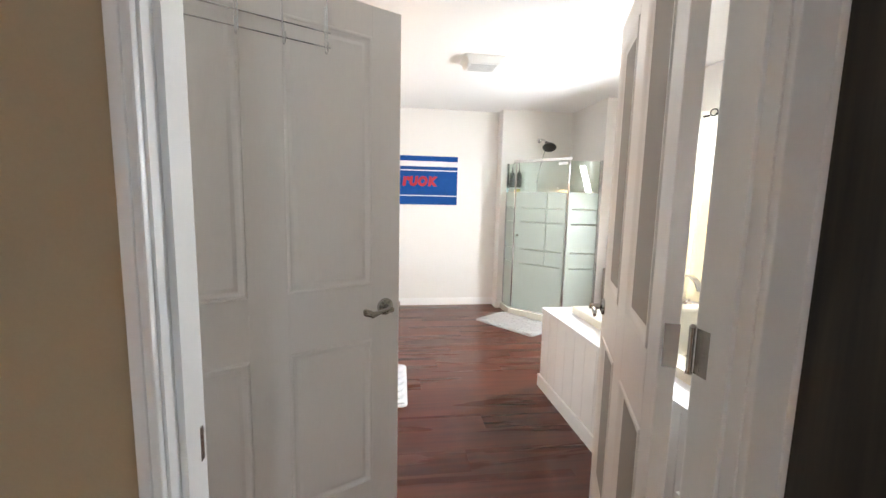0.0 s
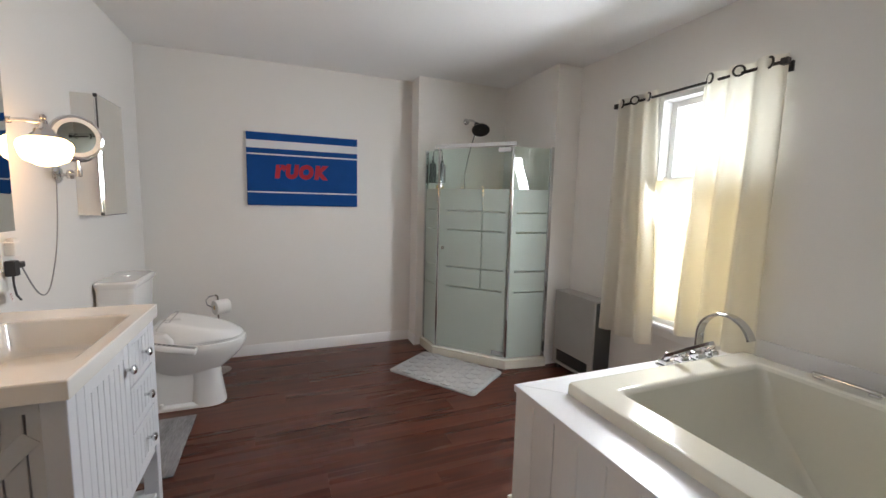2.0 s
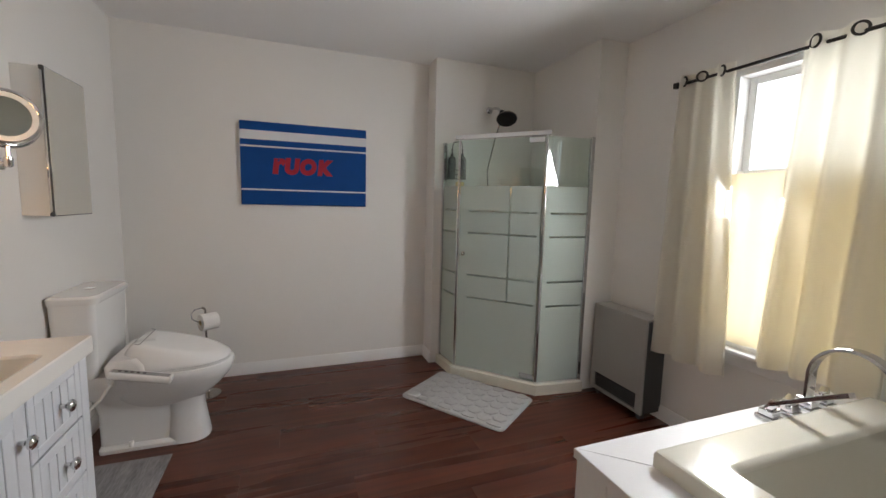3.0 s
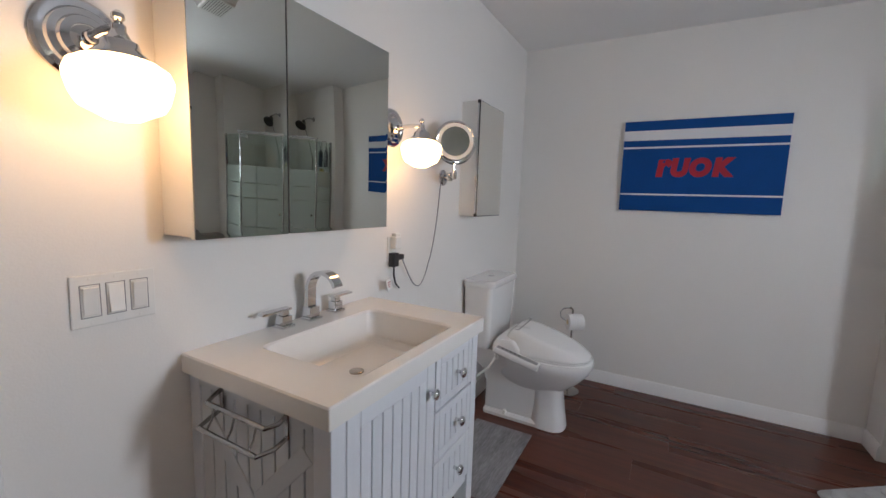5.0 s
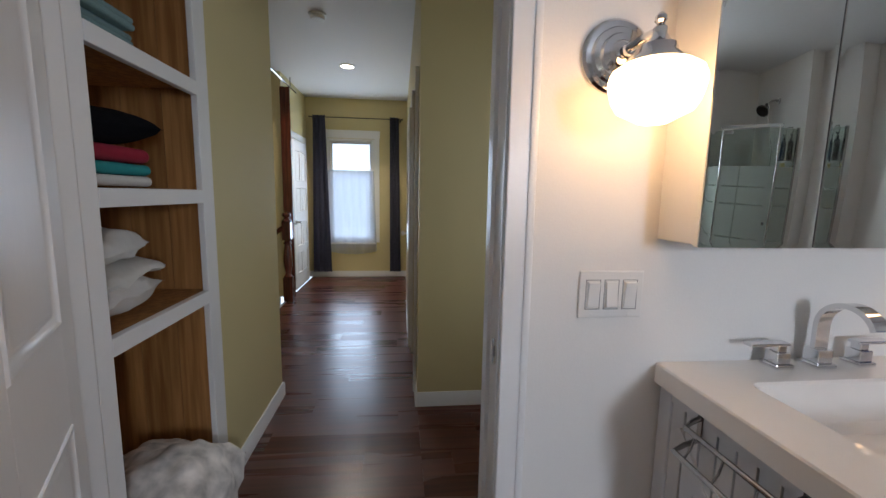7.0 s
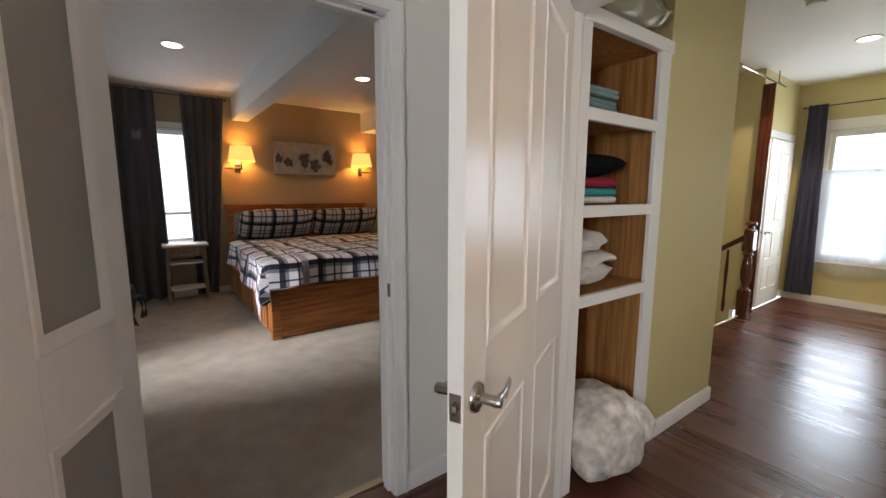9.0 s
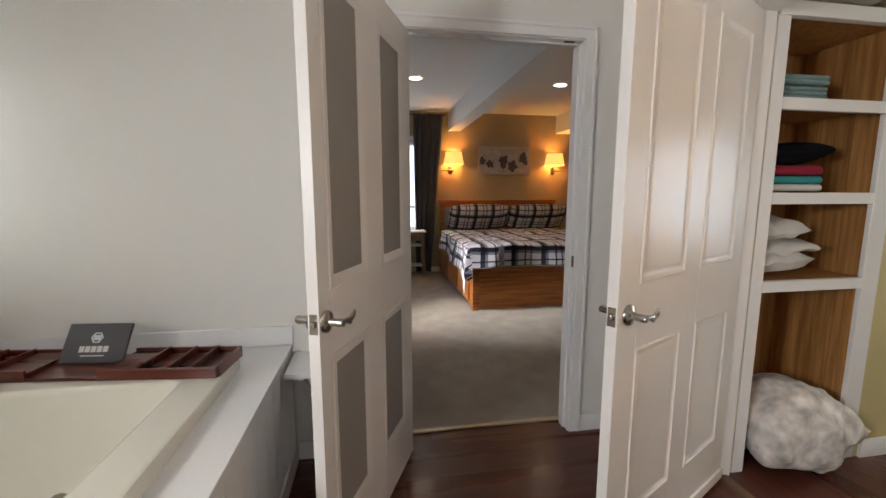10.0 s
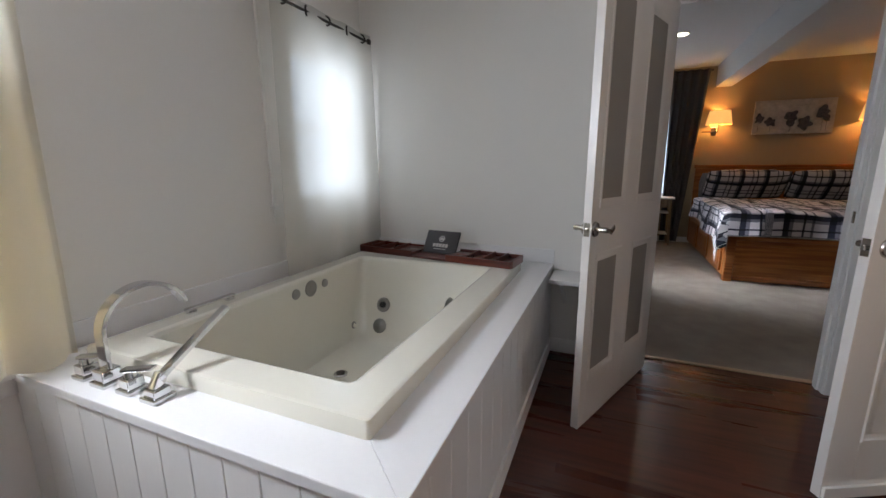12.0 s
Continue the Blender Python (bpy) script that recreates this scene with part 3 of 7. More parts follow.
# ---- trim round openings ----
def casing(m, w, h, label, width=0.065, d=0.016, parts=("l", "r", "t")):
    """A flat casing with a raised outer bead round a doorway; local x across, y out of the wall, z up, from the opening's lower corner."""
    bms = []
    for x0, x1 in ((-width, -0.004), (w + 0.004, w + width)):
        if ("l" if x0 < 0 else "r") in parts:
            bms += [box(x0, 0, 0, x1, d, h + width, 0.004)]
            outer = x0 if x0 < 0 else x1 - 0.018
            bms += [box(outer, d - 0.004, 0, outer + 0.018, d + 0.005, h + width, 0.004)]
    if "t" in parts:
        bms += [box(-width, 0, h + 0.004, w + width, d - 0.001, h + width, 0.004), box(-width, d - 0.004, h + width - 0.018, w + width, d + 0.005, h + width, 0.004)]
    ob = trim("door_casing", join(*bms), label)
    ob.matrix_basis = m
    return ob


def jamb(x0, x1, y0, y1, h, label, axis="x"):
    """The lining of a doorway with its stop."""
    t = 0.018
    if axis == "x":
        bm = join(box(x0, y0, 0, x0 + t, y1, h), box(x1 - t, y0, 0, x1, y1, h), box(x0 + t, y0, h - t, x1 - t, y1, h),
                  box(x0 + t, y0 + 0.03, 0, x0 + t + 0.010, y0 + 0.075, h - t), box(x1 - t - 0.010, y0 + 0.03, 0, x1 - t, y0 + 0.075, h - t), box(x0 + t, y0 + 0.03, h - t - 0.010, x1 - t, y0 + 0.075, h - t))
    else:
        bm = join(box(x0, y0, 0, x1, y0 + t, h), box(x0, y1 - t, 0, x1, y1, h), box(x0, y0 + t, h - t, x1, y1 - t, h),
                  box(x0 + 0.03, y1 - t - 0.010, 0, x0 + 0.075, y1 - t, h - t))
    return trim("door_jamb", bm, label)


jamb(DX0 - 0.018, DX1 + 0.018, BY1 - 0.014, YS + 0.002, DHEAD + 0.016, "white painted lining of the bedroom doorway")
casing(pose(DX0, YS, 0), DX1 - DX0, DHEAD, "white casing round the bedroom doorway")
casing(pose(DX1, BY1 - 0.012, 0, 0, 0, 180), DX1 - DX0, DHEAD, "white casing on the bedroom side", width=0.092, parts=("l",))
casing(pose(DX1, BY1 - 0.012, 0, 0, 0, 180), DX1 - DX0, DHEAD, "narrow white casing on the bedroom side", width=0.034, parts=("r", "t"))
jamb(XW - T - 0.014, XW + 0.002, OY0 - 0.010, OY1 + 0.018, 2.10, "white painted lining of the hall doorway", "y")
casing(pose(XW, OY1, 0, 0, 0, -90), OY1 - OY0, 2.09, "white casing beside the vanity wall", width=0.07, parts=("l", "t"))
casing(pose(XW - T - 0.012, OY0, 0, 0, 0, 90), OY1 - OY0, 2.09, "white hall-side casing of the bathroom doorway", parts=("r", "t"))

baseboard(XW, OY1 + 0.075, XW, YN, (1, 0))
baseboard(XW, YN, 1.457, YN, (0, -1))
baseboard(1.457, YN, 1.457, 5.256, (-1, 0))
baseboard(XE, 3.07, XE, 4.44, (-1, 0))
baseboard(DX1 + 0.067, YS, 1.174, YS, (0, 1))
baseboard(XW, YS, DX0 - 0.067, YS, (0, 1))
baseboard(SH1 - 0.03, YHS, -2.47, YHS, (0, 1))
baseboard(-2.47, YHS + 0.014, -2.47, 0.84, (-1, 0))
baseboard(-2.27, YHN - 0.014, -2.27, 3.2, (1, 0))
baseboard(-2.27, YHN, -2.52, YHN, (0, -1))
baseboard(-4.42, YHN, XH, YHN, (0, -1))
baseboard(XH, 0.75, XH, YHN, (1, 0))
baseboard(DX1 + 0.07, BY1 - 0.012, BX1, BY1 - 0.012, (0, -1))
baseboard(BX0, BY1 - 0.012, DX0 - 0.07, BY1 - 0.012, (0, -1))
baseboard(BX0, BY0, BX1, BY0, (0, 1))


# ---- doors ----
def rect_ring(x0, z0, x1, z1, y):
    return [(x0, y, z0), (x1, y, z0), (x1, y, z1), (x0, y, z1)]


def lever(parent, side, x, z, t, tip=-1):
    """A round rose, a neck and a wavy lever, tip pointing along -x or +x."""
    y = side * t / 2
    rot = pose(x, y, z, -90 * side)
    rose = part("rose", moved(lathe([(0.034, 0.0), (0.034, 0.004), (0.030, 0.010), (0.018, 0.014), (0.0135, 0.016)]), rot), "nickel", parent, "brushed nickel round rose")
    part("neck", moved(lathe([(0.0125, 0.013), (0.0115, 0.030), (0.0125, 0.052), (0.011, 0.058)], 20), rot), "nickel", rose)
    pts, rings = [], []
    n = 16
    for i in range(n + 1):
        s = i / n
        px = x + tip * (s * 0.118 - 0.008)
        pz = z - 0.004 * math.sin(s * math.pi) - 0.020 * max(0, s - 0.35) * (1 if s < 0.75 else 0.55) * 1.6 + 0.016 * max(0, s - 0.72) * 3
        w = 0.011 - 0.004 * math.sin(min(1, s * 1.5) * math.pi) + 0.004 * s
        h = 0.0085 - 0.0045 * s
        yy = y + side * (0.046 - 0.004 * s)
        if i == n:
            w, h = w * 0.5, h * 0.5
        rings.append([(px, yy + side * h * math.cos(a), pz + w * math.sin(a)) for a in (2 * math.pi * k / 12 for k in range(12))])
    part("lever", loft(rings), "nickel", rose, "wavy brushed nickel lever")


def panel_door(name, label, m, w, h, columns, rows, panel_mat="door", t=0.036, levers=True, lever_z=0.957, kind="structure", lever_x=None, mold=0.028):
    door = thing(name, label, "door", m, kind=kind)
    bms = []
    # stiles run full height, rails between them
    edges = [0] + [v for c in columns for v in c] + [w]
    for i in range(0, len(edges), 2):
        bms.append(box(edges[i], -t / 2, 0, edges[i + 1], t / 2, h, 0.0012, 1))
    redges = [0] + [v for r in rows for v in r] + [h]
    for a, b in columns:
        for i in range(0, len(redges), 2):
            bms.append(box(a, -t / 2, redges[i], b, t / 2, redges[i + 1]))
    part("door_frame", join(*bms), "door", door)
    for a, b in columns:
        for c, d in rows:
            rings = []
            for s in (-1, 1):
                y = s * t / 2
                stack = [rect_ring(a, c, b, d, y * 0.98), rect_ring(a + 0.004, c + 0.004, b - 0.004, d - 0.004, y + s * 0.004), rect_ring(a + 0.010, c + 0.010, b - 0.010, d - 0.010, y + s * 0.004),
                         rect_ring(a + mold * 0.5, c + mold * 0.5, b - mold * 0.5, d - mold * 0.5, y - s * 0.003), rect_ring(a + mold - 0.006, c + mold - 0.006, b - mold + 0.006, d - mold + 0.006, y - s * 0.007), rect_ring(a + mold, c + mold, b - mold, d - mold, y - s * 0.007)]
                rings.append(loft(stack, caps=False))
            part("molding", join(*rings), "door", door)
            i = mold - 0.002
            if panel_mat == "door":
                flat = join(*[loft([rect_ring(a + 0.024, c + 0.024, b - 0.024, d - 0.024, 0), rect_ring(a + 0.026, c + 0.026, b - 0.026, d - 0.026, s * (t / 2 - 0.0075)),
                                    rect_ring(a + 0.040, c + 0.040, b - 0.040, d - 0.040, s * (t / 2 - 0.002))]) for s in (-1, 1)])
            else:
                flat = box(a + i - 0.003, -t / 2 + 0.0078, c + i - 0.003, b - i + 0.003, t / 2 - 0.0078, d - i + 0.003)
            part("panel", flat, panel_mat, door, "flat taupe-grey panel" if panel_mat != "door" else "")
    if levers:
        x = w - 0.062 if lever_x is None else lever_x
        for s in (-1, 1):
            lever(door, s, x, lever_z, t)
        plate = part("latch_plate", box(w - 0.001, -0.013, lever_z - 0.030, w + 0.0015, 0.013, lever_z + 0.030, 0.0005, 1), "nickel", door, "brushed nickel latch plate")
        part("latch_bolt", box(w, -0.007, lever_z - 0.009, w + 0.013, 0.006, lever_z + 0.009, 0.003), "nickel", plate)
    return door


def hinge(parent, z, y, on_jamb, size=0.095):
    """A butt hinge on the leaf's own edge: one plate on the leaf, one turned back on to the jamb, the knuckle between."""
    h = part("hinge", box(-0.0030, y, z - size / 2, -0.0006, y + 0.030, z + size / 2, 0.0006, 1), "nickel", parent, "satin steel butt hinge")
    part("jamb_plate", moved(box(-0.0012, -0.036, -size / 2, 0.0012, 0.002, size / 2, 0.0006, 1), on_jamb), "nickel", h)
    for k in (-1, 0, 1):
        for u in (-0.0085, 0.010):
            part("screw", moved(lathe([(0.0035, 0), (0.0030, 0.001), (0.0008, 0.0004)], 10), on_jamb @ pose(-0.0012, -0.022 + u * (1 if k else 0.2), k * 0.034, 0, -90)), "nickel", h)
    part("knuckle", moved(lathe([(0.0072, -size / 2 - 0.004), (0.0072, -size / 2), (0.0062, -size / 2), (0.0062, size / 2), (0.0072, size / 2), (0.003, size / 2 + 0.006)], 12), on_jamb @ pose(-0.004, 0.010, 0)), "nickel", h)


D1 = 67.4
door_1 = panel_door("door_1", "white four-panel door with taupe panels, standing open into the bathroom", pose(0.616, 0.994, 0.012, 0, 0, D1), 0.868, 2.06,
                    [(0.096, 0.382), (0.516, 0.803)], [(0.225, 0.842), (1.043, 1.965)], "grey_panel", lever_x=0.832, mold=0.041)
for z in (0.25, 1.09, 1.86):
    hinge(door_1, z, -0.018, pose(0.616, 0.994, 0.012, 0, 0, D1).inverted() @ pose(DX1 - 0.0014, YS + 0.002, z + 0.012))
D2 = math.degrees(math.atan2(1.868 - 1.425, 0.075 + 0.80))
door_2 = panel_door("door_2", "plain white four-panel door, open into the bathroom beside the linen shelves", pose(-0.80, 1.430, 0.012, 0, 0, D2), 0.975, 2.06,
                    [(0.105, 0.420), (0.545, 0.858)], [(0.230, 0.835), (1.048, 1.955)], mold=0.032)

part("door_sweep", box(0.002, 0.0182, 0.004, 0.972, 0.030, 0.052, 0.003), "trim", door_2, "white sweep along the foot of the door")

# strike plates
solid("catch_plate", join(box(-0.028, -0.012, -0.0015, 0.028, 0.012, 0.0, 0.0005, 1), box(-0.012, -0.006, -0.0022, 0.012, 0.006, -0.0014)), "steel_dark", "dark metal catch plate in the doorway head", "catch plate", pose(-0.217, YS - 0.024, DHEAD - 0.0025), kind="structure")
solid("strike_plate", join(box(-0.0015, -0.013, -0.030, 0.0015, 0.013, 0.030, 0.0008, 1), box(0.0012, -0.008, -0.012, 0.0022, 0.008, 0.012)), "nickel", "satin nickel strike plate let into the door jamb", "strike plate", pose(DX0 + 0.0012, YS - 0.022, 0.975), kind="structure")
solid("strike_plate", join(box(-0.013, -0.0015, -0.030, 0.013, 0.0015, 0.030, 0.0008, 1), box(-0.008, -0.0022, -0.012, 0.008, -0.0012, 0.012)), "nickel", "satin nickel strike plate in the hall door jamb", "strike plate", pose(XW - 0.03, OY1 - 0.0015, 0.965), kind="structure")

# wire hook rack hung over the top of the hall door, on its far face
rack = thing("door_hook_rack", "chrome wire hook rack hung over the white door", "hook rack", pose(-0.80, 1.430, 0.012, 0, 0, D2))
y0 = -0.018 - 0.012
for z in (1.878, 1.925):
    part("wire", tube([(0.26, y0, z), (0.70, y0, z)], 0.0024, 8), "chrome", rack)
for x in (0.28, 0.41, 0.545, 0.68):
    part("hook", tube([(x, y0 - 0.002, 2.00), (x, y0 - 0.004, 1.90), (x, y0 - 0.006, 1.866)] + arc(6, 180, 360, lambda a: (x, y0 - 0.018 - 0.012 * math.cos(a), 1.864 + 0.012 * math.sin(a))) + [(x, y0 - 0.031, 1.885)], 0.0024, 8, up=(1, 0, 0)), "chrome", rack, "bent chrome hook")
for x in (0.41, 0.68):
    part("hanger", tube([(x + 0.008, y0, 1.87), (x + 0.008, y0, 2.064), (x + 0.008, 0.0, 2.066), (x + 0.008, 0.021, 2.064), (x + 0.008, 0.021, 2.03)], 0.0024, 8, up=(1, 0, 0)), "chrome", rack)

# ---- windows ----
def window(name, axis, at, a0, a1, z0, z1, inward, label, rail=None, casing_width=0.0, sill=0.05, depth=T):
    """A double-hung window in a wall's opening. inward: the side of the room, +1 or -1 along the wall's normal."""
    w = thing(name, label, "window", kind="structure")

    def b(p0, n0, q0, p1, n1, q1, bev=0.003):
        n0, n1 = at + inward * n0, at + inward * n1
        return box(n0, p0, q0, n1, p1, q1, bev) if axis == "y" else box(p0, n0, q0, p1, n1, q1, bev)
    part("window_frame", join(b(a0, -depth, z0, a0 + 0.03, -0.005, z1), b(a1 - 0.03, -depth, z0, a1, -0.005, z1), b(a0 + 0.03, -depth, z1 - 0.03, a1 - 0.03, -0.005, z1), b(a0 + 0.03, -depth, z0, a1 - 0.03, -0.005, z0 + 0.03)), "trim", w)
    mid = rail or (z0 + z1) / 2
    for lo, hi, n in ((z0 + 0.03, mid + 0.02, -0.055), (mid - 0.02, z1 - 0.03, -0.085)):
        f = part("sash", join(b(a0 + 0.03, n - 0.025, lo, a0 + 0.07, n, hi), b(a1 - 0.07, n - 0.025, lo, a1 - 0.03, n, hi), b(a0 + 0.07, n - 0.025, hi - 0.04, a1 - 0.07, n, hi), b(a0 + 0.07, n - 0.025, lo, a1 - 0.07, n, lo + 0.04)), "trim", w)
        p = part("pane", b(a0 + 0.068, n - 0.014, lo + 0.038, a1 - 0.068, n - 0.010, hi - 0.038, 0), "pane", f, "clear window glass")
        p.visible_shadow = False
    if sill:
        part("window_sill", b(a0 - 0.03, -0.004, z0 - 0.028, a1 + 0.03, sill, z0 - 0.002, 0.006), "trim", w)
        part("apron", b(a0, 0.001, z0 - 0.09, a1, 0.014, z0 - 0.029), "trim", w)
    if casing_width:
        c = casing_width
        part("casing", join(b(a0 - c, 0.001, z0 - 0.002, a0 - 0.002, 0.018, z1 + 0.004), b(a1 + 0.002, 0.001, z0 - 0.002, a1 + c, 0.018, z1 + 0.004), b(a0 - c - 0.01, 0.001, z1 + 0.005, a1 + c + 0.01, 0.022, z1 + c * 1.5)), "trim", w)
    return w


window("window_1", "y", XE, *W1, -1, "white double-hung bathroom window beside the tub", rail=1.56, sill=0.045)
window("window_2", "y", XE, *W2, -1, "small white double-hung window above the tub", rail=1.47, sill=0.0)
window("window_3", "y", XH, *HW, 1, "white double-hung hall window with wide casing", rail=1.68, casing_width=0.085, depth=0.12)
window("window_4", "x", BY0, *BW, 1, "white bedroom window between grey curtains", rail=1.12, casing_width=0.05, depth=0.12)
window("window_5", "y", BX1, -2.2, -1.0, 0.8, 2.1, -1, "white bedroom side window", depth=0.12)
for name, bm in (("backdrop_east", box(9.0, -8, -3, 9.1, 12, 9)), ("backdrop_west", box(-14.1, -8, -3, -14, 12, 9)), ("backdrop_south", box(-14, -10.1, -3, 9, -10, 9))):
    solid(name, bm, "outside", "bright hazy distance outside the windows", "backdrop", kind="structure")


def ring(R, r, n=20, k=8):
    return loft([[((R + r * math.cos(b)) * math.cos(a), (R + r * math.cos(b)) * math.sin(a), r * math.sin(b)) for b in (2 * math.pi * j / k for j in range(k))] for a in (2 * math.pi * i / n for i in range(n + 1))], caps=False)


def curtain(name, label, mat, axis, at, top, bottom, z_top, z_bot, folds, amp, eyelets=0, group="", seed=1.0, sag=0.0, header=0.0, lean=0.0):
    """A pleated panel hung along x or y; top and bottom are its spans along the rod at the rod and at the hem."""
    c = thing(name, label, "curtain", group=group)

    def place(a, n, z):
        return (at + n, a, z) if axis == "y" else (a, at + n, z)

    def f(u, v):
        s = 1 - v
        a = (top[0] + (top[1] - top[0]) * u) * (1 - s) + (bottom[0] + (bottom[1] - bottom[0]) * u) * s
        phase = 2 * math.pi * (folds * u + 0.12 * math.sin(3 * u + seed) + 0.05 * s * math.sin(5 * u + seed))
        grow = 0.75 + 0.35 * s
        n = amp * grow * math.sin(phase) + 0.3 * amp * noise.noise(Vector((u * 6 + seed, s * 2.2, seed))) + lean * s
        z = z_bot + (z_top - z_bot) * v - sag * s * (4 * u * (1 - u)) + 0.006 * noise.noise(Vector((u * 9, seed, 0)))
        a += 0.25 * amp * math.cos(phase) * s
        return place(a, n, z)
    part("panel", sheet(max(24, int(folds * 16)), 26, f, 0.0012), mat, c)
    if header:
        part("hem", sheet(max(24, int(folds * 16)), 2, lambda u, v: [p + q for p, q in zip(f(u, 1 - header / (z_top - z_bot) * (1 - v)), place(0, -0.0022 if at > 0 else 0.0022, 0))], 0.001), "header", c, "tan heading band")
    for i in range(eyelets):
        u = (i + 0.5) / eyelets
        p = f(u, 1 - 0.035 / (z_top - z_bot))
        turn = pose(*p, 90, 0, 90 + (30 if i % 2 else -25)) if axis == "y" else pose(*p, 90, 0, 20)
        part("eyelet", moved(ring(0.025, 0.0055), turn), "steel_dark", c, "dark metal eyelet")
    return c


def rod(name, label, axis, at, a0, a1, z, wall_n, r=0.008, finial=0.016):
    k = thing(name, label, "curtain rod")

    def p(a, n=0, dz=0):
        return (at + n, a, z + dz) if axis == "y" else (a, at + n, z + dz)
    part("pole", tube([p(a0), p(a1)], r, 12), "steel_dark", k)
    for a in (a0, a1):
        part("finial", moved(box(-finial, -finial, -finial, finial, finial, finial, 0.004), Matrix.Translation(p(a))), "steel_dark", k)
    for a in (a0 + 0.03, a1 - 0.03):
        q = p(a)
        e = list(q)
        e[0 if axis == "y" else 1] = wall_n
        part("bracket", join(tube([q, e], 0.006, 8), moved(box(-0.012, -0.012, -0.025, 0.012, 0.012, 0.025, 0.002), Matrix.Translation(e))), "steel_dark", k)
    return k


M["header"] = material("tan_heading_cloth", (0.52, 0.47, 0.38), 0.9, spread=0.06, scale=20, fine=400, bump=0.0005)
rod("curtain_rod", "dark metal curtain rod over the bathroom window", "y", 2.495, 2.895, 3.93, 2.082, XE)
curtain("curtain", "cream curtain panel with dark eyelets, drawn aside", "cream", "y", 2.495, (3.60, 3.925), (3.50, 3.97), 2.125, 0.475, 3.2, 0.026, 3, "cream window curtains", 1.0)
curtain("curtain", "cream curtain panel hanging down over the tub deck", "cream", "y", 2.495, (2.888, 3.31), (2.90, 3.37), 2.125, 0.618, 3.4, 0.034, 3, "cream window curtains", 2.3)
curtain("cafe_curtain", "thin cream lower curtain close to the window", "cafe", "y", 2.572, (2.96, 3.68), (2.96, 3.68), 1.555, 0.66, 5, 0.007, 0, "", 4.0)
rod("curtain_rod", "dark metal curtain rod over the tub window", "y", 2.495, 1.02, 2.02, 2.082, XE)
curtain("curtain", "white curtain panel with tan heading, closed over the tub window", "white_curtain", "y", 2.495, (1.00, 1.92), (0.93, 1.95), 2.12, 0.63, 2.6, 0.011, 5, "", 5.1, header=0.085)
wand = thing("blind_wand", "white plastic wand hanging beside the curtain", "wand")
part("rod", tube([(2.575, 1.925, 2.06), (2.575, 1.915, 1.02)], 0.009, 10), "plate", wand)
part("grip", join(tube([(2.575, 1.915, 1.02), (2.575, 1.915, 0.93)], 0.006, 8), box(2.555, 1.90, 1.01, 2.592, 1.93, 1.03, 0.004)), "plate", wand)

# ---- tub ----
DK = 0.610
surround = thing("tub_surround", "white boarded tub surround with a painted deck top", "tub surround")
RX0, RX1, RY0, RY1, RZ = 1.345, 2.46, 1.20, 2.915, 0.660
FX, FY = 1.188, 3.050


def slab(outline, z0, z1, edge=0.002):
    """A flat piece with the given outline and eased upper edges."""
    mid = Vector((sum(p[0] for p in outline) / len(outline), sum(p[1] for p in outline) / len(outline)))
    inner = [(x - edge * (1 if x > mid.x else -1), y - edge * (1 if y > mid.y else -1)) for x, y in outline]
    return loft([[(x, y, z0) for x, y in outline], [(x, y, z1 - edge) for x, y in outline], [(x, y, z1) for x, y in inner]])


DX_, DY_, IX, IY = FX - 0.006, FY + 0.008, RX0 + 0.05, RY1 - 0.05
for outline in ([(DX_, YS + 0.002), (IX, YS + 0.002), (IX, IY), (DX_, DY_ - 0.0008)], [(DX_ + 0.0008, DY_), (IX + 0.0004, IY), (XE - 0.002, IY), (XE - 0.002, DY_)],
                [(RX1 - 0.05, YS + 0.002), (XE - 0.002, YS + 0.002), (XE - 0.002, IY - 0.0006), (RX1 - 0.05, IY - 0.0006)], [(IX + 0.0006, YS + 0.002), (RX1 - 0.0506, YS + 0.002), (RX1 - 0.0506, RY0 + 0.05), (IX + 0.0006, RY0 + 0.05)]):
    part("deck_board", slab(outline, DK - 0.03, DK), "deck", surround, "white painted deck board")
part("frame", join(box(FX + 0.016, YS + 0.002, 0, FX + 0.05, FY - 0.016, DK - 0.03), box(FX + 0.05, FY - 0.05, 0, XE - 0.002, FY - 0.016, DK - 0.03)), "tubside", surround)
n = 16
for i in range(n):
    a, b = YS + 0.003 + (FY - YS - 0.003) * i / n, YS + 0.003 + (FY - YS - 0.003) * (i + 1) / n
    part("board", box(FX, a + 0.0008, 0, FX + 0.016, b - 0.0008, DK - 0.031, 0.0025, 1), "tubside", surround)
n = 12
for i in range(n):
    a, b = FX + 0.016 + (XE - FX - 0.018) * i / n, FX + 0.016 + (XE - FX - 0.018) * (i + 1) / n
    part("board", box(a + 0.0008, FY - 0.016, 0, b - 0.0008, FY, DK - 0.031, 0.0025, 1), "tubside", surround)
part("skirting", join(box(FX - 0.013, YS + 0.016, 0, FX - 0.0005, FY + 0.013, 0.095, 0.003), box(FX - 0.0005, FY + 0.0005, 0, XE - 0.016, FY + 0.013, 0.095, 0.003)), "trim", surround, "white skirting board")
part("backsplash", join(box(1.178, YS + 0.001, DK + 0.0005, XE - 0.016, YS + 0.015, 0.705, 0.003), box(XE - 0.015, YS + 0.001, DK + 0.0005, XE - 0.001, 2.93, 0.705, 0.003)), "deck", surround, "white painted backsplash board")

tub = thing("bathtub", "cream rectangular whirlpool bathtub set into a white deck", "bathtub")


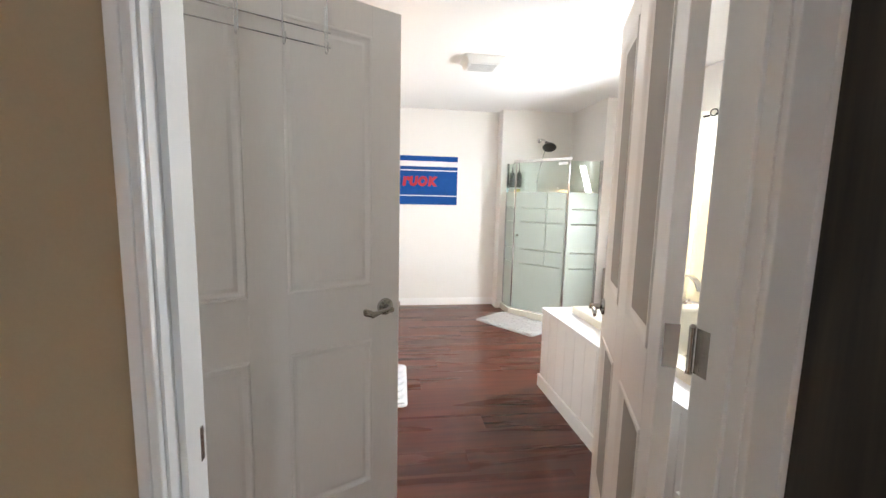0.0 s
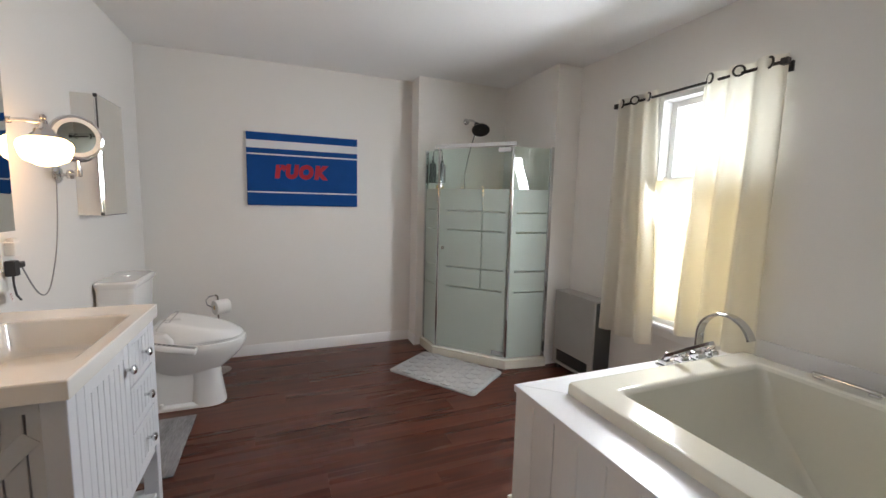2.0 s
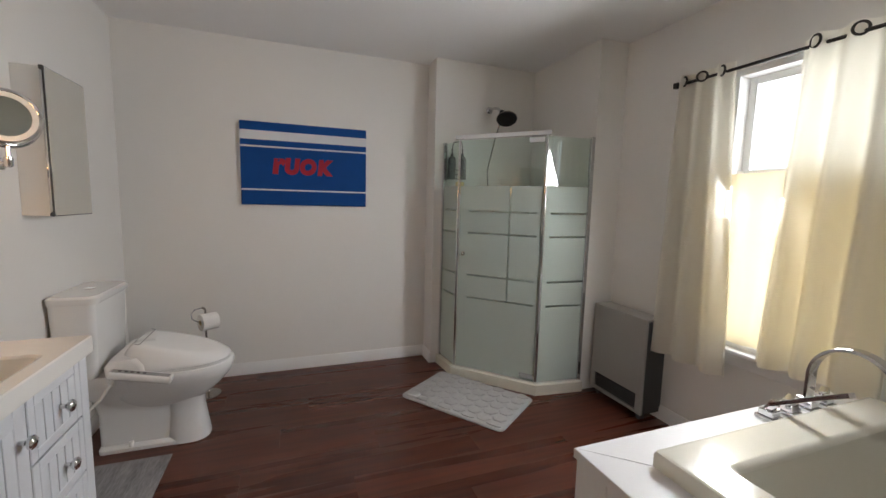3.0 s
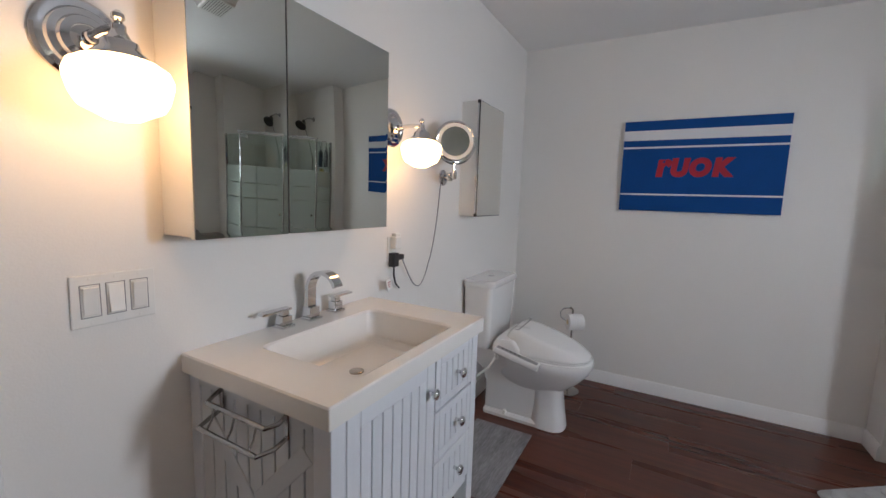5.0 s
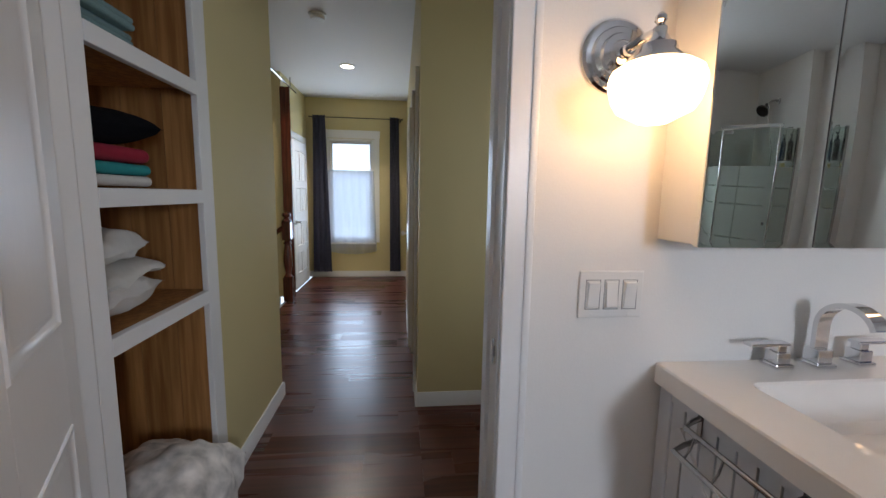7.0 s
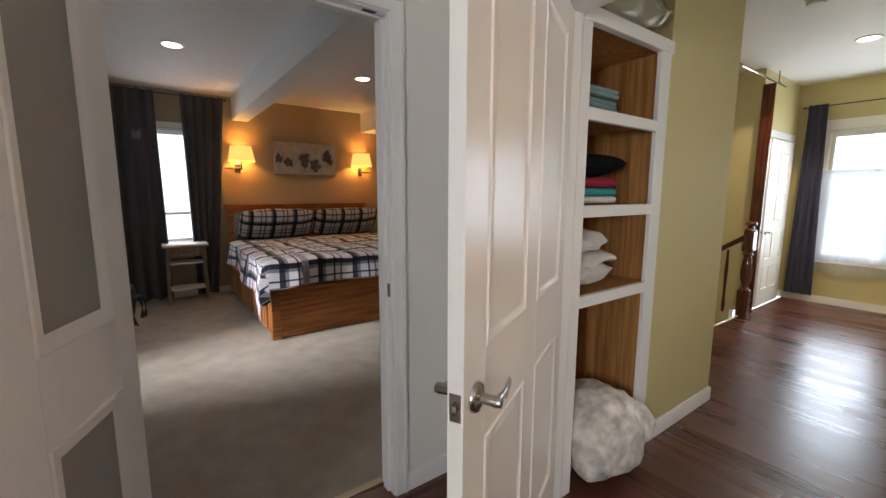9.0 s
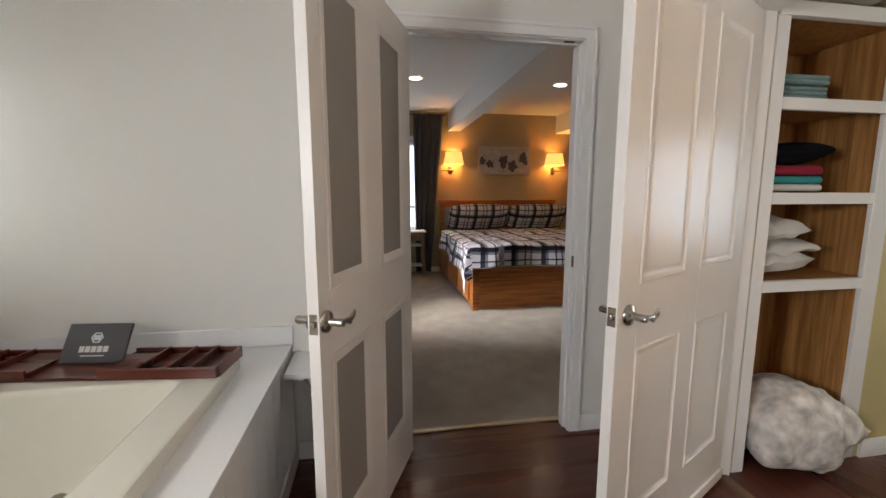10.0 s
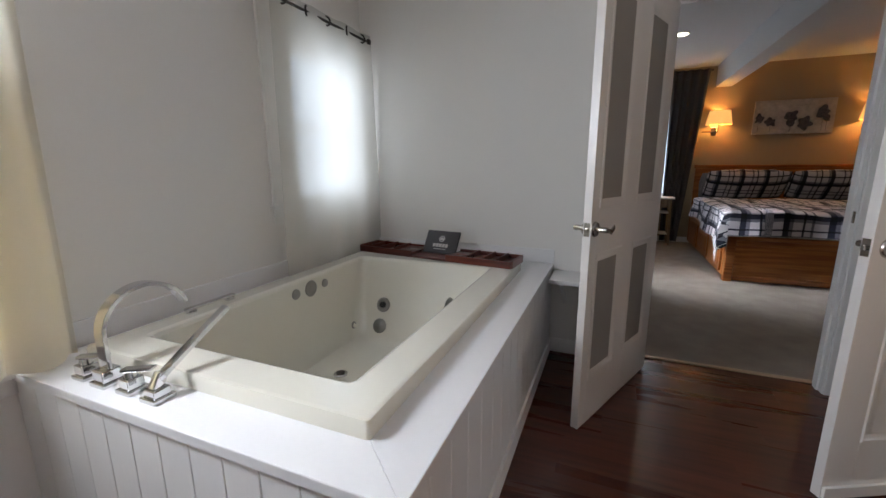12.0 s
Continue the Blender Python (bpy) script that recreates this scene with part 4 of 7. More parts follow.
def rrect(x0, y0, x1, y1, r, z, n=5):
    pts = []
    for cx, cy, a0 in ((x1 - r, y1 - r, 0), (x0 + r, y1 - r, 90), (x0 + r, y0 + r, 180), (x1 - r, y0 + r, 270)):
        for i in range(n + 1):
            a = radians(a0 + 90 * i / n)
            pts.append((cx + r * math.cos(a), cy + r * math.sin(a), z))
    return pts


shell = loft([rrect(RX0, RY0, RX1, RY1, 0.012, DK + 0.0005), rrect(RX0, RY0, RX1, RY1, 0.012, RZ - 0.014), rrect(RX0 + 0.005, RY0 + 0.005, RX1 - 0.005, RY1 - 0.005, 0.012, RZ - 0.003),
              rrect(RX0 + 0.014, RY0 + 0.014, RX1 - 0.014, RY1 - 0.014, 0.012, RZ), rrect(RX0 + 0.016, RY0 + 0.016, RX1 - 0.016, RY1 - 0.016, 0.012, RZ), rrect(1.470, 1.398, 2.364, 2.792, 0.03, RZ), rrect(1.472, 1.400, 2.362, 2.790, 0.03, RZ), rrect(1.484, 1.412, 2.350, 2.778, 0.03, RZ - 0.006),
              rrect(1.490, 1.420, 2.344, 2.770, 0.03, RZ - 0.02), rrect(1.512, 1.505, 2.325, 2.70, 0.05, 0.42), rrect(1.535, 1.575, 2.30, 2.56, 0.07, 0.235), rrect(1.56, 1.61, 2.275, 2.50, 0.08, 0.195),
              rrect(1.62, 1.67, 2.22, 2.42, 0.08, 0.180), rrect(1.85, 1.90, 1.95, 2.1, 0.03, 0.178)], caps=False)
bmesh.ops.contextual_create(shell, geom=[e for e in shell.edges if e.is_boundary and e.verts[0].co.z < 0.3])
part("shell", shell, "acrylic", tub)


def jet(name, at, r, turn, mat="jet_metal", hole=True, label="satin metal jet"):
    bm = lathe([(r, 0), (r, 0.004), (r * 0.86, 0.009), (r * 0.62, 0.009), (r * 0.55, 0.003 if hole else 0.011), (0.001, 0.003 if hole else 0.012)], 22)
    return part(name, moved(bm, pose(*at) @ turn), mat, tub, label)


toN, toW, up = pose(0, 0, 0, -70), pose(0, 0, 0, 0, -90), pose(0, 0, 0)
jet("jet", (2.141, 1.522, 0.386), 0.046, toN)
part("jet_eye", moved(lathe([(0.020, 0), (0.018, 0.012), (0.008, 0.013), (0.007, 0.002)], 16), pose(2.141, 1.527, 0.387) @ toN), "black", tub, "dark jet nozzle")
jet("suction_cover", (2.146, 1.570, 0.262), 0.046, toN, hole=False, label="round satin metal suction cover")
jet("small_jet", (2.306, 1.62, 0.262), 0.024, toW)
for y, r in ((2.06, 0.028), (1.945, 0.045), (1.83, 0.024)):
    jet("control_knob", (2.338, y, 0.592), r, toW, hole=False, label="round satin metal control knob")
jet("drain", (2.10, 2.04, 0.180), 0.036, up, "chrome")
part("drain_plug", moved(lathe([(0.022, 0.0), (0.022, 0.012), (0.001, 0.016)], 18), pose(2.10, 2.04, 0.181)), "steel_dark", tub, "dark drain plug")
jet("overflow", (1.512, 1.985, 0.592), 0.060, pose(0, 0, 0, 0, 90), "nickel", False, "round satin metal overflow cover")
grip = thing("grab_bar", "short chrome grab bar on the tub rim", "grab bar", pose(2.402, 2.485, RZ))
part("bar", moved(box(-0.012, -0.115, 0.014, 0.012, 0.115, 0.028, 0.005), Matrix()), "chrome", grip)
for y in (-0.09, 0.09):
    part("post", box(-0.012, y - 0.018, 0, 0.012, y + 0.018, 0.0145, 0.003), "chrome", grip)

# roman tub filler
filler = thing("tub_faucet", "chrome square-style tub filler with hand shower on the deck", "faucet", pose(0, 2.983, DK))
for x in (2.315, 2.100):
    h = part("handle_base", join(box(x - 0.030, -0.030, 0, x + 0.030, 0.030, 0.014, 0.003), box(x - 0.023, -0.023, 0.013, x + 0.023, 0.023, 0.045, 0.003)), "chrome", filler)
    part("stem", moved(lathe([(0.017, 0.044), (0.015, 0.062)], 18), pose(x, 0, 0)), "chrome", h)
    part("handle", moved(box(-0.075, -0.013, 0.0, 0.020, 0.013, 0.010, 0.003), pose(x, 0, 0.062, 0, 5, 20)), "chrome", h, "flat chrome lever blade")
sp = part("spout_base", join(box(2.212 - 0.034, -0.034, 0, 2.212 + 0.034, 0.034, 0.014, 0.003), box(2.212 - 0.026, -0.026, 0.013, 2.212 + 0.026, 0.026, 0.050, 0.003)), "chrome", filler)
flat = [(-0.0065, -0.021), (-0.005, -0.0235), (0.005, -0.0235), (0.0065, -0.021), (0.0065, 0.021), (0.005, 0.0235), (-0.005, 0.0235), (-0.0065, 0.021)]
line = [(0, 0, 0.048), (0, 0, 0.13)] + arc(20, 180, 18, lambda a: (0, -0.126 - 0.126 * math.cos(a), 0.146 + 0.128 * math.sin(a)))
part("spout", moved(sweep(line, flat, up=(1, 0, 0)), pose(2.212, 0, 0, 0, 0, -3)), "chrome", sp, "flat arched chrome spout")
hs = part("hand_shower_base", join(box(1.988 - 0.032, -0.032, 0, 1.988 + 0.032, 0.032, 0.014, 0.003), box(1.988 - 0.024, -0.024, 0.013, 1.988 + 0.024, 0.024, 0.036, 0.003), moved(box(-0.014, -0.014, 0, 0.014, 0.014, 0.05, 0.004), pose(1.988, 0.006, 0.03, 30, 0, 0))), "chrome", filler)
part("hand_shower", moved(sweep([(0, 0, 0), (0.018, 0, 0.010), (0.05, 0, 0.030), (0.125, 0, 0.079), (0.215, 0, 0.134), (0.221, 0, 0.137)], [(-0.014, -0.006), (-0.012, -0.008), (0.012, -0.008), (0.014, -0.006), (0.014, 0.006), (0.012, 0.008), (-0.012, 0.008), (-0.014, 0.006)]), pose(1.986, -0.006, 0.060, 0, 0, -95)), "chrome", hs, "slim flat chrome hand shower")

# shelf between the tub and the door
shelf = thing("side_shelf", "small white wooden shelf beside the tub end", "shelf")
part("top", box(0.86, YS + 0.001, 0.545, 1.172, 1.22, 0.570, 0.003), "deck", shelf)
part("brace", moved(box(0, -0.009, -0.012, 0.30, 0.009, 0.012), pose(1.10, YS + 0.012, 0.36, 0, -38, 90)), "deck", shelf, "slanting white brace")

# bath tray with a dark box
tray_a, tray_b = Vector((2.45, 1.175, 0)), Vector((1.345, 1.305, 0))
ang = math.degrees(math.atan2(tray_b.y - tray_a.y, tray_b.x - tray_a.x)) + 180
tray = thing("bath_tray", "dark cherry-stained wooden bath tray across the tub", "bath tray", pose(1.8975, 1.24, RZ + 0.0015, 0, 0, ang))
L, Wd = 0.552, 0.105
part("centre_board", box(-0.135, -Wd - 0.004, 0.0, 0.135, Wd + 0.004, 0.014, 0.002, 1), "cherry", tray)
for s in (-1, 1):
    a, b = sorted((s * 0.125, s * L))
    part("end_floor", box(a, -Wd, 0.0145, b, Wd, 0.0185), "cherry", tray)
    c, d = sorted((s * 0.125, s * 0.262))
    part("deck", box(c, -Wd + 0.006, 0.019, d, Wd - 0.006, 0.030, 0.001, 1), "cherry", tray)
    for k in (-1, 1):
        part("side_board", box(a, k * Wd - 0.006, -0.0005, b, k * Wd + 0.006, 0.042, 0.003), "cherry", tray)
    part("end_board", box(s * L - 0.006, -Wd + 0.0061, 0.0, s * L + 0.006, Wd - 0.0061, 0.046, 0.003), "cherry", tray)
    for x in (0.268, 0.375, 0.462):
        part("divider", box(s * x - 0.005, -Wd + 0.0062, 0.019, s * x + 0.005, Wd - 0.0062, 0.050, 0.002, 1), "cherry", tray)
part("glass_holder", ring(0.034, 0.004), "cherry", tray, at=pose(-0.195, 0.03, 0.0305))
box_ob = thing("gift_box", "charcoal card box with silver print leaning on the tray", "box", pose(1.885, 1.230, RZ + 0.0185, 0, 0, ang))
lid = part("card", moved(box(-0.122, -0.006, 0.0, 0.122, 0.006, 0.158, 0.002, 1), pose(0, 0, 0, 32)), "box_black", box_ob)


def words(text, size, mat, parent, m, name="lettering", shear=0.0, depth=0.0006, offset=0.0, spacing=1.0):
    cu = bpy.data.curves.new(name, "FONT")
    cu.body, cu.size, cu.align_x, cu.extrude, cu.shear, cu.offset, cu.space_character = text, size, "CENTER", depth, shear, offset, spacing
    tmp = bpy.data.objects.new(name, cu)
    scene.collection.objects.link(tmp)
    me = bpy.data.meshes.new_from_object(tmp)
    bpy.data.objects.remove(tmp)
    me.materials.clear()
    me.materials.append(M[mat])
    ob = new(name, me)
    ob.parent, ob.matrix_basis = parent, m
    return ob


front = pose(0, 0, 0, 32) @ pose(0, 0.0072, 0, 90, 0, 180)
for k in range(5):
    part("print_block", moved(box(-0.056 + 0.023 * k, 0.042, 0, -0.037 + 0.023 * k, 0.066, 0.0006), front), "print", lid)
part("emblem", moved(join(ring(0.021, 0.003, 6), moved(box(-0.014, -0.010, -0.0006, 0.014, 0.010, 0.0006), Matrix())), front @ pose(0, 0.100, 0)), "print", lid, "plain silver emblem")
part("small_print", moved(box(-0.045, 0.026, 0, 0.045, 0.030, 0.0006), front), "print", lid)

# ---- vanity ----
VX0, VX1, VY0, VY1, VZ = XW + 0.001, -0.213, 2.818, 3.580, 0.938
vanity = thing("vanity", "pale grey beadboard bathroom vanity with an open lower shelf", "vanity")
fx = VX1 - 0.020
y0, y1, zt = VY0 + 0.018, VY1 - 0.018, VZ - 0.050
for x in (VX0 + 0.002, fx - 0.045):
    for y in (y0, y1 - 0.045):
        part("leg", box(x, y, 0, x + (0.0525 if x > -0.5 else 0.045), y + 0.045, zt, 0.003), "vanity", vanity)
part("body", join(box(VX0 + 0.01, y0 + 0.014, 0.335, fx - 0.010, y1 - 0.014, 0.79), box(fx - 0.030, y0 + 0.045, zt - 0.020, fx - 0.002, y1 - 0.045, zt)), "vanity", vanity)
part("shelf", box(VX0 + 0.01, y0 + 0.005, 0.110, fx - 0.004, y1 - 0.005, 0.150, 0.003), "vanity", vanity, "pale grey slatted lower shelf")
part("apron", box(fx - 0.020, y0 + 0.045, 0.330, fx - 0.001, y1 - 0.045, 0.362, 0.002), "vanity", vanity)


def beaded(name, x, a, b, z0, z1, grooves, margin=0.03, t=0.018):
    """A framed front with upright beads as pieces of their own, real gaps between them."""
    front = part(name, join(box(x - t + 0.006, a, z0, x - 0.006, b, z1), box(x - t, a, z0, x, a + margin, z1, 0.002, 1), box(x - t, b - margin, z0, x, b, z1, 0.002, 1),
                            box(x - t, a + margin, z0, x, b - margin, z0 + margin, 0.002, 1), box(x - t, a + margin, z1 - margin, x, b - margin, z1, 0.002, 1)), "vanity", vanity)
    w = (b - a - 2 * margin) / (grooves + 1)
    for i in range(grooves + 1):
        part("slat", box(x - t + 0.002, a + margin + i * w + 0.0024, z0 + margin, x - 0.0005, a + margin + (i + 1) * w - 0.0024, z1 - margin, 0.0012, 1), "vanity", front)
    return front


def knob(parent, x, y, z):
    part("knob", moved(lathe([(0.006, -0.002), (0.006, 0.012), (0.009, 0.015), (0.0155, 0.020), (0.0165, 0.026), (0.012, 0.031), (0.004, 0.033), (0.001, 0.033)], 20), pose(x, y, z, 0, 90)), "chrome", parent, "round chrome knob")


split = 3.262
door = beaded("door", fx + 0.008, y0 + 0.0465, split - 0.003, 0.366, zt - 0.006, 6, 0.045)
knob(door, fx + 0.008, 3.225, 0.797)
for z0, z1, kz in ((0.716, zt - 0.006, 0.797), (0.547, 0.710, 0.630), (0.366, 0.541, 0.457)):
    d = beaded("drawer", fx + 0.008, split + 0.003, y1 - 0.048, z0, z1, 4, 0.028)
    knob(d, fx + 0.008, 3.403, kz)
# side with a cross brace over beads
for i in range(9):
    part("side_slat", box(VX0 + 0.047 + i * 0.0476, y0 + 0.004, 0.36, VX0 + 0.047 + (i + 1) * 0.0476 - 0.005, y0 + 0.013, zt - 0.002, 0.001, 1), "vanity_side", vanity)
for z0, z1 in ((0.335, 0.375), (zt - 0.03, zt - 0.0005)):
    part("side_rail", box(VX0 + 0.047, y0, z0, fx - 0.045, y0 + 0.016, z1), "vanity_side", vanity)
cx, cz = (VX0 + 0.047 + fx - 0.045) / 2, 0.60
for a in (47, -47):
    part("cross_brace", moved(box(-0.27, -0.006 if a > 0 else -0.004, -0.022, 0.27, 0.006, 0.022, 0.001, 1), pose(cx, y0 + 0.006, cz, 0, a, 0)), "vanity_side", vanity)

top = thing("sink", "white moulded sink top with a rectangular basin", "sink")
bx0, by0, bx1, by1 = -0.606, 2.960, -0.265, 3.425
part("counter", loft([rrect(VX0, VY0, VX1, VY1, 0.004, VZ - 0.050), rrect(VX0, VY0, VX1, VY1, 0.004, VZ - 0.004), rrect(VX0 + 0.003, VY0 + 0.003, VX1 - 0.003, VY1 - 0.003, 0.004, VZ), rrect(VX0 + 0.005, VY0 + 0.005, VX1 - 0.005, VY1 - 0.005, 0.004, VZ), rrect(bx0 - 0.008, by0 - 0.008, bx1 + 0.012, by1 + 0.008, 0.03, VZ),
                      rrect(bx0 - 0.006, by0 - 0.006, bx1 + 0.010, by1 + 0.006, 0.03, VZ), rrect(bx0, by0, bx1, by1, 0.03, VZ - 0.006), rrect(bx0 + 0.012, by0 + 0.012, bx1 - 0.05, by1 - 0.012, 0.04, VZ - 0.095),
                      rrect(bx0 + 0.020, by0 + 0.022, bx1 - 0.065, by1 - 0.022, 0.045, VZ - 0.106), rrect(bx0 + 0.034, by0 + 0.04, bx1 - 0.085, by1 - 0.04, 0.04, VZ - 0.112)], caps=False), "counter", top)
part("basin_floor", loft([rrect(bx0 + 0.033, by0 + 0.039, bx1 - 0.084, by1 - 0.039, 0.04, VZ - 0.120), rrect(bx0 + 0.033, by0 + 0.039, bx1 - 0.084, by1 - 0.039, 0.04, VZ - 0.112)]), "counter", top)
part("drain", moved(lathe([(0.022, 0), (0.022, 0.004), (0.016, 0.006), (0.001, 0.006)], 18), pose(-0.45, 3.170, VZ - 0.1118)), "nickel", top, "round metal sink drain")

tap = thing("sink_faucet", "polished square widespread sink faucet", "faucet", pose(-0.690, 0, VZ))
for y in (3.105, 3.330):
    b = part("handle_base", join(box(-0.024, y - 0.024, 0, 0.024, y + 0.024, 0.012, 0.002), box(-0.018, y - 0.018, 0.011, 0.018, y + 0.018, 0.040, 0.002)), "chrome", tap)
    part("handle", join(box(-0.012, y - 0.012, 0.039, 0.012, y + 0.012, 0.056, 0.002), box(-0.014, y - (0.085 if y < 3.2 else 0.02), 0.055, 0.014, y + (0.02 if y < 3.2 else 0.075), 0.063, 0.002)), "chrome", b, "flat metal lever handle")
b = part("spout_base", join(box(-0.027, 3.188, 0, 0.027, 3.242, 0.012, 0.002), box(-0.020, 3.195, 0.011, 0.020, 3.235, 0.045, 0.002)), "chrome", tap)
part("spout", moved(sweep([(0, 0, 0.04), (0, 0, 0.095)] + arc(16, 180, 20, lambda a: (0.062 + 0.062 * math.cos(a), 0, 0.105 + 0.062 * math.sin(a))), [(-0.006, -0.018), (0.006, -0.018), (0.006, 0.018), (-0.006, 0.018)], up=(0, 1, 0)), pose(0, 3.215, 0)), "chrome", b, "flat arched spout")

basket = thing("towel_basket", "brushed metal wire towel basket on the vanity side", "towel rack", pose(0, y0 + 0.002, 0))
for z, o in ((0.858, 0.046), (0.806, 0.068)):
    part("rail", tube([(-0.592, 0, z + 0.014), (-0.592, -o * 0.5, z + 0.004), (-0.580, -o, z), (-0.372, -o, z), (-0.358, -o * 0.5, z + 0.004), (-0.358, 0, z + 0.014)], 0.0055, 10), "dark_chrome", basket)
for x in (-0.55, -0.475, -0.40):
    part("wire", tube([(x, -0.046, 0.858), (x, -0.054, 0.828), (x, -0.068, 0.806)], 0.0024, 8, up=(1, 0, 0)), "dark_chrome", basket)
for x in (-0.592, -0.358):
    part("wall_plate", box(x - 0.008, -0.004, 0.815, x + 0.008, 0.0, 0.880, 0.002, 1), "dark_chrome", basket)

# ---- mirrors, sconces, wall things ----
mc = thing("mirror_cabinet", "frameless two-door mirrored wall cabinet over the sink", "cabinet")
MX, MY0, MY1, MZ0, MZ1 = -0.593, 2.790, 3.500, 1.244, 1.872
part("body", box(XW + 0.001, MY0 + 0.004, MZ0 + 0.003, MX - 0.022, MY1 - 0.004, MZ1 - 0.003, 0.002), "plate", mc)
for a, b, turn in ((MY0, 3.043, -1.2), (3.053, MY1, 0.0)):
    d = part("door", moved(box(-0.020, 0, MZ0, -0.0045, b - a, MZ1, 0.001, 1), pose(MX, a, 0, 0, 0, turn)), "plate", mc, "white door back")
    part("mirror_glass", moved(loft([[(-0.0043, 0.0, MZ0), (-0.0043, b - a, MZ0), (-0.0043, b - a, MZ1), (-0.0043, 0.0, MZ1)], [(-0.0015, 0.0, MZ0), (-0.0015, b - a, MZ0), (-0.0015, b - a, MZ1), (-0.0015, 0.0, MZ1)],
                               [(0, 0.012, MZ0 + 0.012), (0, b - a - 0.012, MZ0 + 0.012), (0, b - a - 0.012, MZ1 - 0.012), (0, 0.012, MZ1 - 0.012)]]), pose(MX, a, 0, 0, 0, turn)), "mirror", d, "bevelled mirror glass")

part("edge_strip", box(MX - 0.019, 3.0440, MZ0 + 0.001, MX + 0.0005, 3.0490, MZ1 - 0.001, 0.001, 1), "steel_dark", mc, "dark gap strip between the doors")
part("edge_strip", box(MX - 0.019, 3.0495, MZ0 + 0.001, MX + 0.0015, 3.0522, MZ1 - 0.001, 0.0008, 1), "nickel", mc, "polished glass edge strip")

mc2 = thing("medicine_cabinet", "small white wall cabinet with a mirrored door above the toilet", "cabinet")
part("body", box(XW + 0.001, 4.372, 1.264, -0.632, 4.728, 1.902, 0.002), "plate", mc2)
d = part("door", box(-0.631, 4.370, 1.262, -0.622, 4.730, 1.904, 0.001, 1), "steel_dark", mc2, "door with a dark edge")
part("edge_strip", box(-0.633, 4.3625, 1.280, -0.624, 4.3695, 1.886, 0.002, 1), "chrome", d, "polished edge strip")
for z in (1.262, 1.887):
    part("corner_cap", box(-0.634, 4.361, z, -0.617, 4.3715, z + 0.017, 0.002, 1), "black", d, "small black corner cap")
part("mirror_glass", box(-0.6215, 4.374, 1.266, -0.618, 4.726, 1.900, 0.001, 1), "mirror_bright", d)


def sconce(y):
    s = thing("wall_sconce", "chrome wall sconce with a lit white schoolhouse glass shade", "wall lamp", pose(XW + 0.001, y, 1.648), "sconces by the mirror")
    part("backplate", moved(lathe([(0.080, 0), (0.080, 0.008), (0.074, 0.013), (0.062, 0.014), (0.058, 0.020), (0.046, 0.022), (0.042, 0.029), (0.028, 0.032), (0.022, 0.040), (0.014, 0.043)], 36), pose(0, 0, 0, 0, 90)), "chrome", s, "stepped round chrome backplate")
    part("arm", join(tube([(0.040, 0, 0), (0.10, 0, 0.004), (0.157, 0, 0.0)], 0.0085, 12), moved(lathe([(0.012, -0.006), (0.014, 0), (0.012, 0.006)], 16), pose(0.055, 0, 0, 0, 90))), "chrome", s)
    part("finial", moved(lathe([(0.004, 0.03), (0.010, 0.024), (0.011, 0.016), (0.006, 0.010), (0.012, 0.004), (0.012, -0.008)], 18), pose(0.157, 0, 0)), "chrome", s)
    part("holder", moved(lathe([(0.012, -0.006), (0.020, -0.020), (0.030, -0.026), (0.034, -0.040), (0.046, -0.050), (0.050, -0.058), (0.048, -0.062)], 28), pose(0.157, 0, 0)), "chrome", s, "chrome shade holder")
    part("shade", moved(lathe([(0.044, -0.055), (0.060, -0.060), (0.078, -0.072), (0.084, -0.088), (0.083, -0.102), (0.076, -0.128), (0.066, -0.145), (0.048, -0.154), (0.026, -0.166), (0.001, -0.169)], 36), pose(0.157, 0, 0)), "bulb", s, "lit opal glass shade")


sconce(2.658)
sconce(3.705)

mm = thing("magnifying_mirror", "chrome swing-arm magnifying mirror on the wall", "mirror")
part("wall_plate", moved(lathe([(0.042, 0), (0.042, 0.007), (0.034, 0.015), (0.014, 0.020)], 28), pose(XW + 0.001, 4.17, 1.467, 0, 90)), "chrome", mm)
part("arm", join(tube([(XW + 0.015, 4.17, 1.467), (-0.66, 4.17, 1.467), (-0.655, 4.10, 1.467), (-0.605, 4.055, 1.468)], 0.009, 12), tube([(-0.605, 4.055, 1.46), (-0.605, 4.055, 1.53)], 0.008, 12)), "chrome", mm)
part("joint", moved(lathe([(0.012, -0.020), (0.014, -0.014), (0.014, 0.014), (0.012, 0.020), (0.004, 0.024)], 18), pose(-0.655, 4.105, 1.467)), "chrome", mm)
part("joint", moved(lathe([(0.011, -0.018), (0.013, -0.012), (0.013, 0.016), (0.005, 0.022)], 18), pose(-0.605, 4.055, 1.474)), "chrome", mm)
part("yoke", tube([(p[0], p[1], p[2]) for p in arc(16, 180, 360, lambda a: (-0.605 + 0.112 * math.cos(a) * 0.55, 4.055 + 0.112 * math.cos(a) * 0.83, 1.635 + 0.108 * math.sin(a)))], 0.005, 8), "chrome", mm, "curved chrome yoke")
face = pose(-0.605, 4.055, 1.635, 0, 90, -57)
part("frame", moved(lathe([(0.085, -0.012), (0.098, -0.010), (0.102, 0.0), (0.098, 0.012), (0.090, 0.014), (0.080, 0.010)], 40, caps=False), face), "chrome", mm)
part("light_ring", moved(lathe([(0.091, 0.010), (0.091, 0.0130), (0.070, 0.0130), (0.070, 0.010)], 40, caps=False), face), "plate", mm, "white light ring")
part("glass", moved(lathe([(0.071, 0.0085), (0.071, 0.0105), (0.001, 0.0105)], 40), face), "mirror", mm)
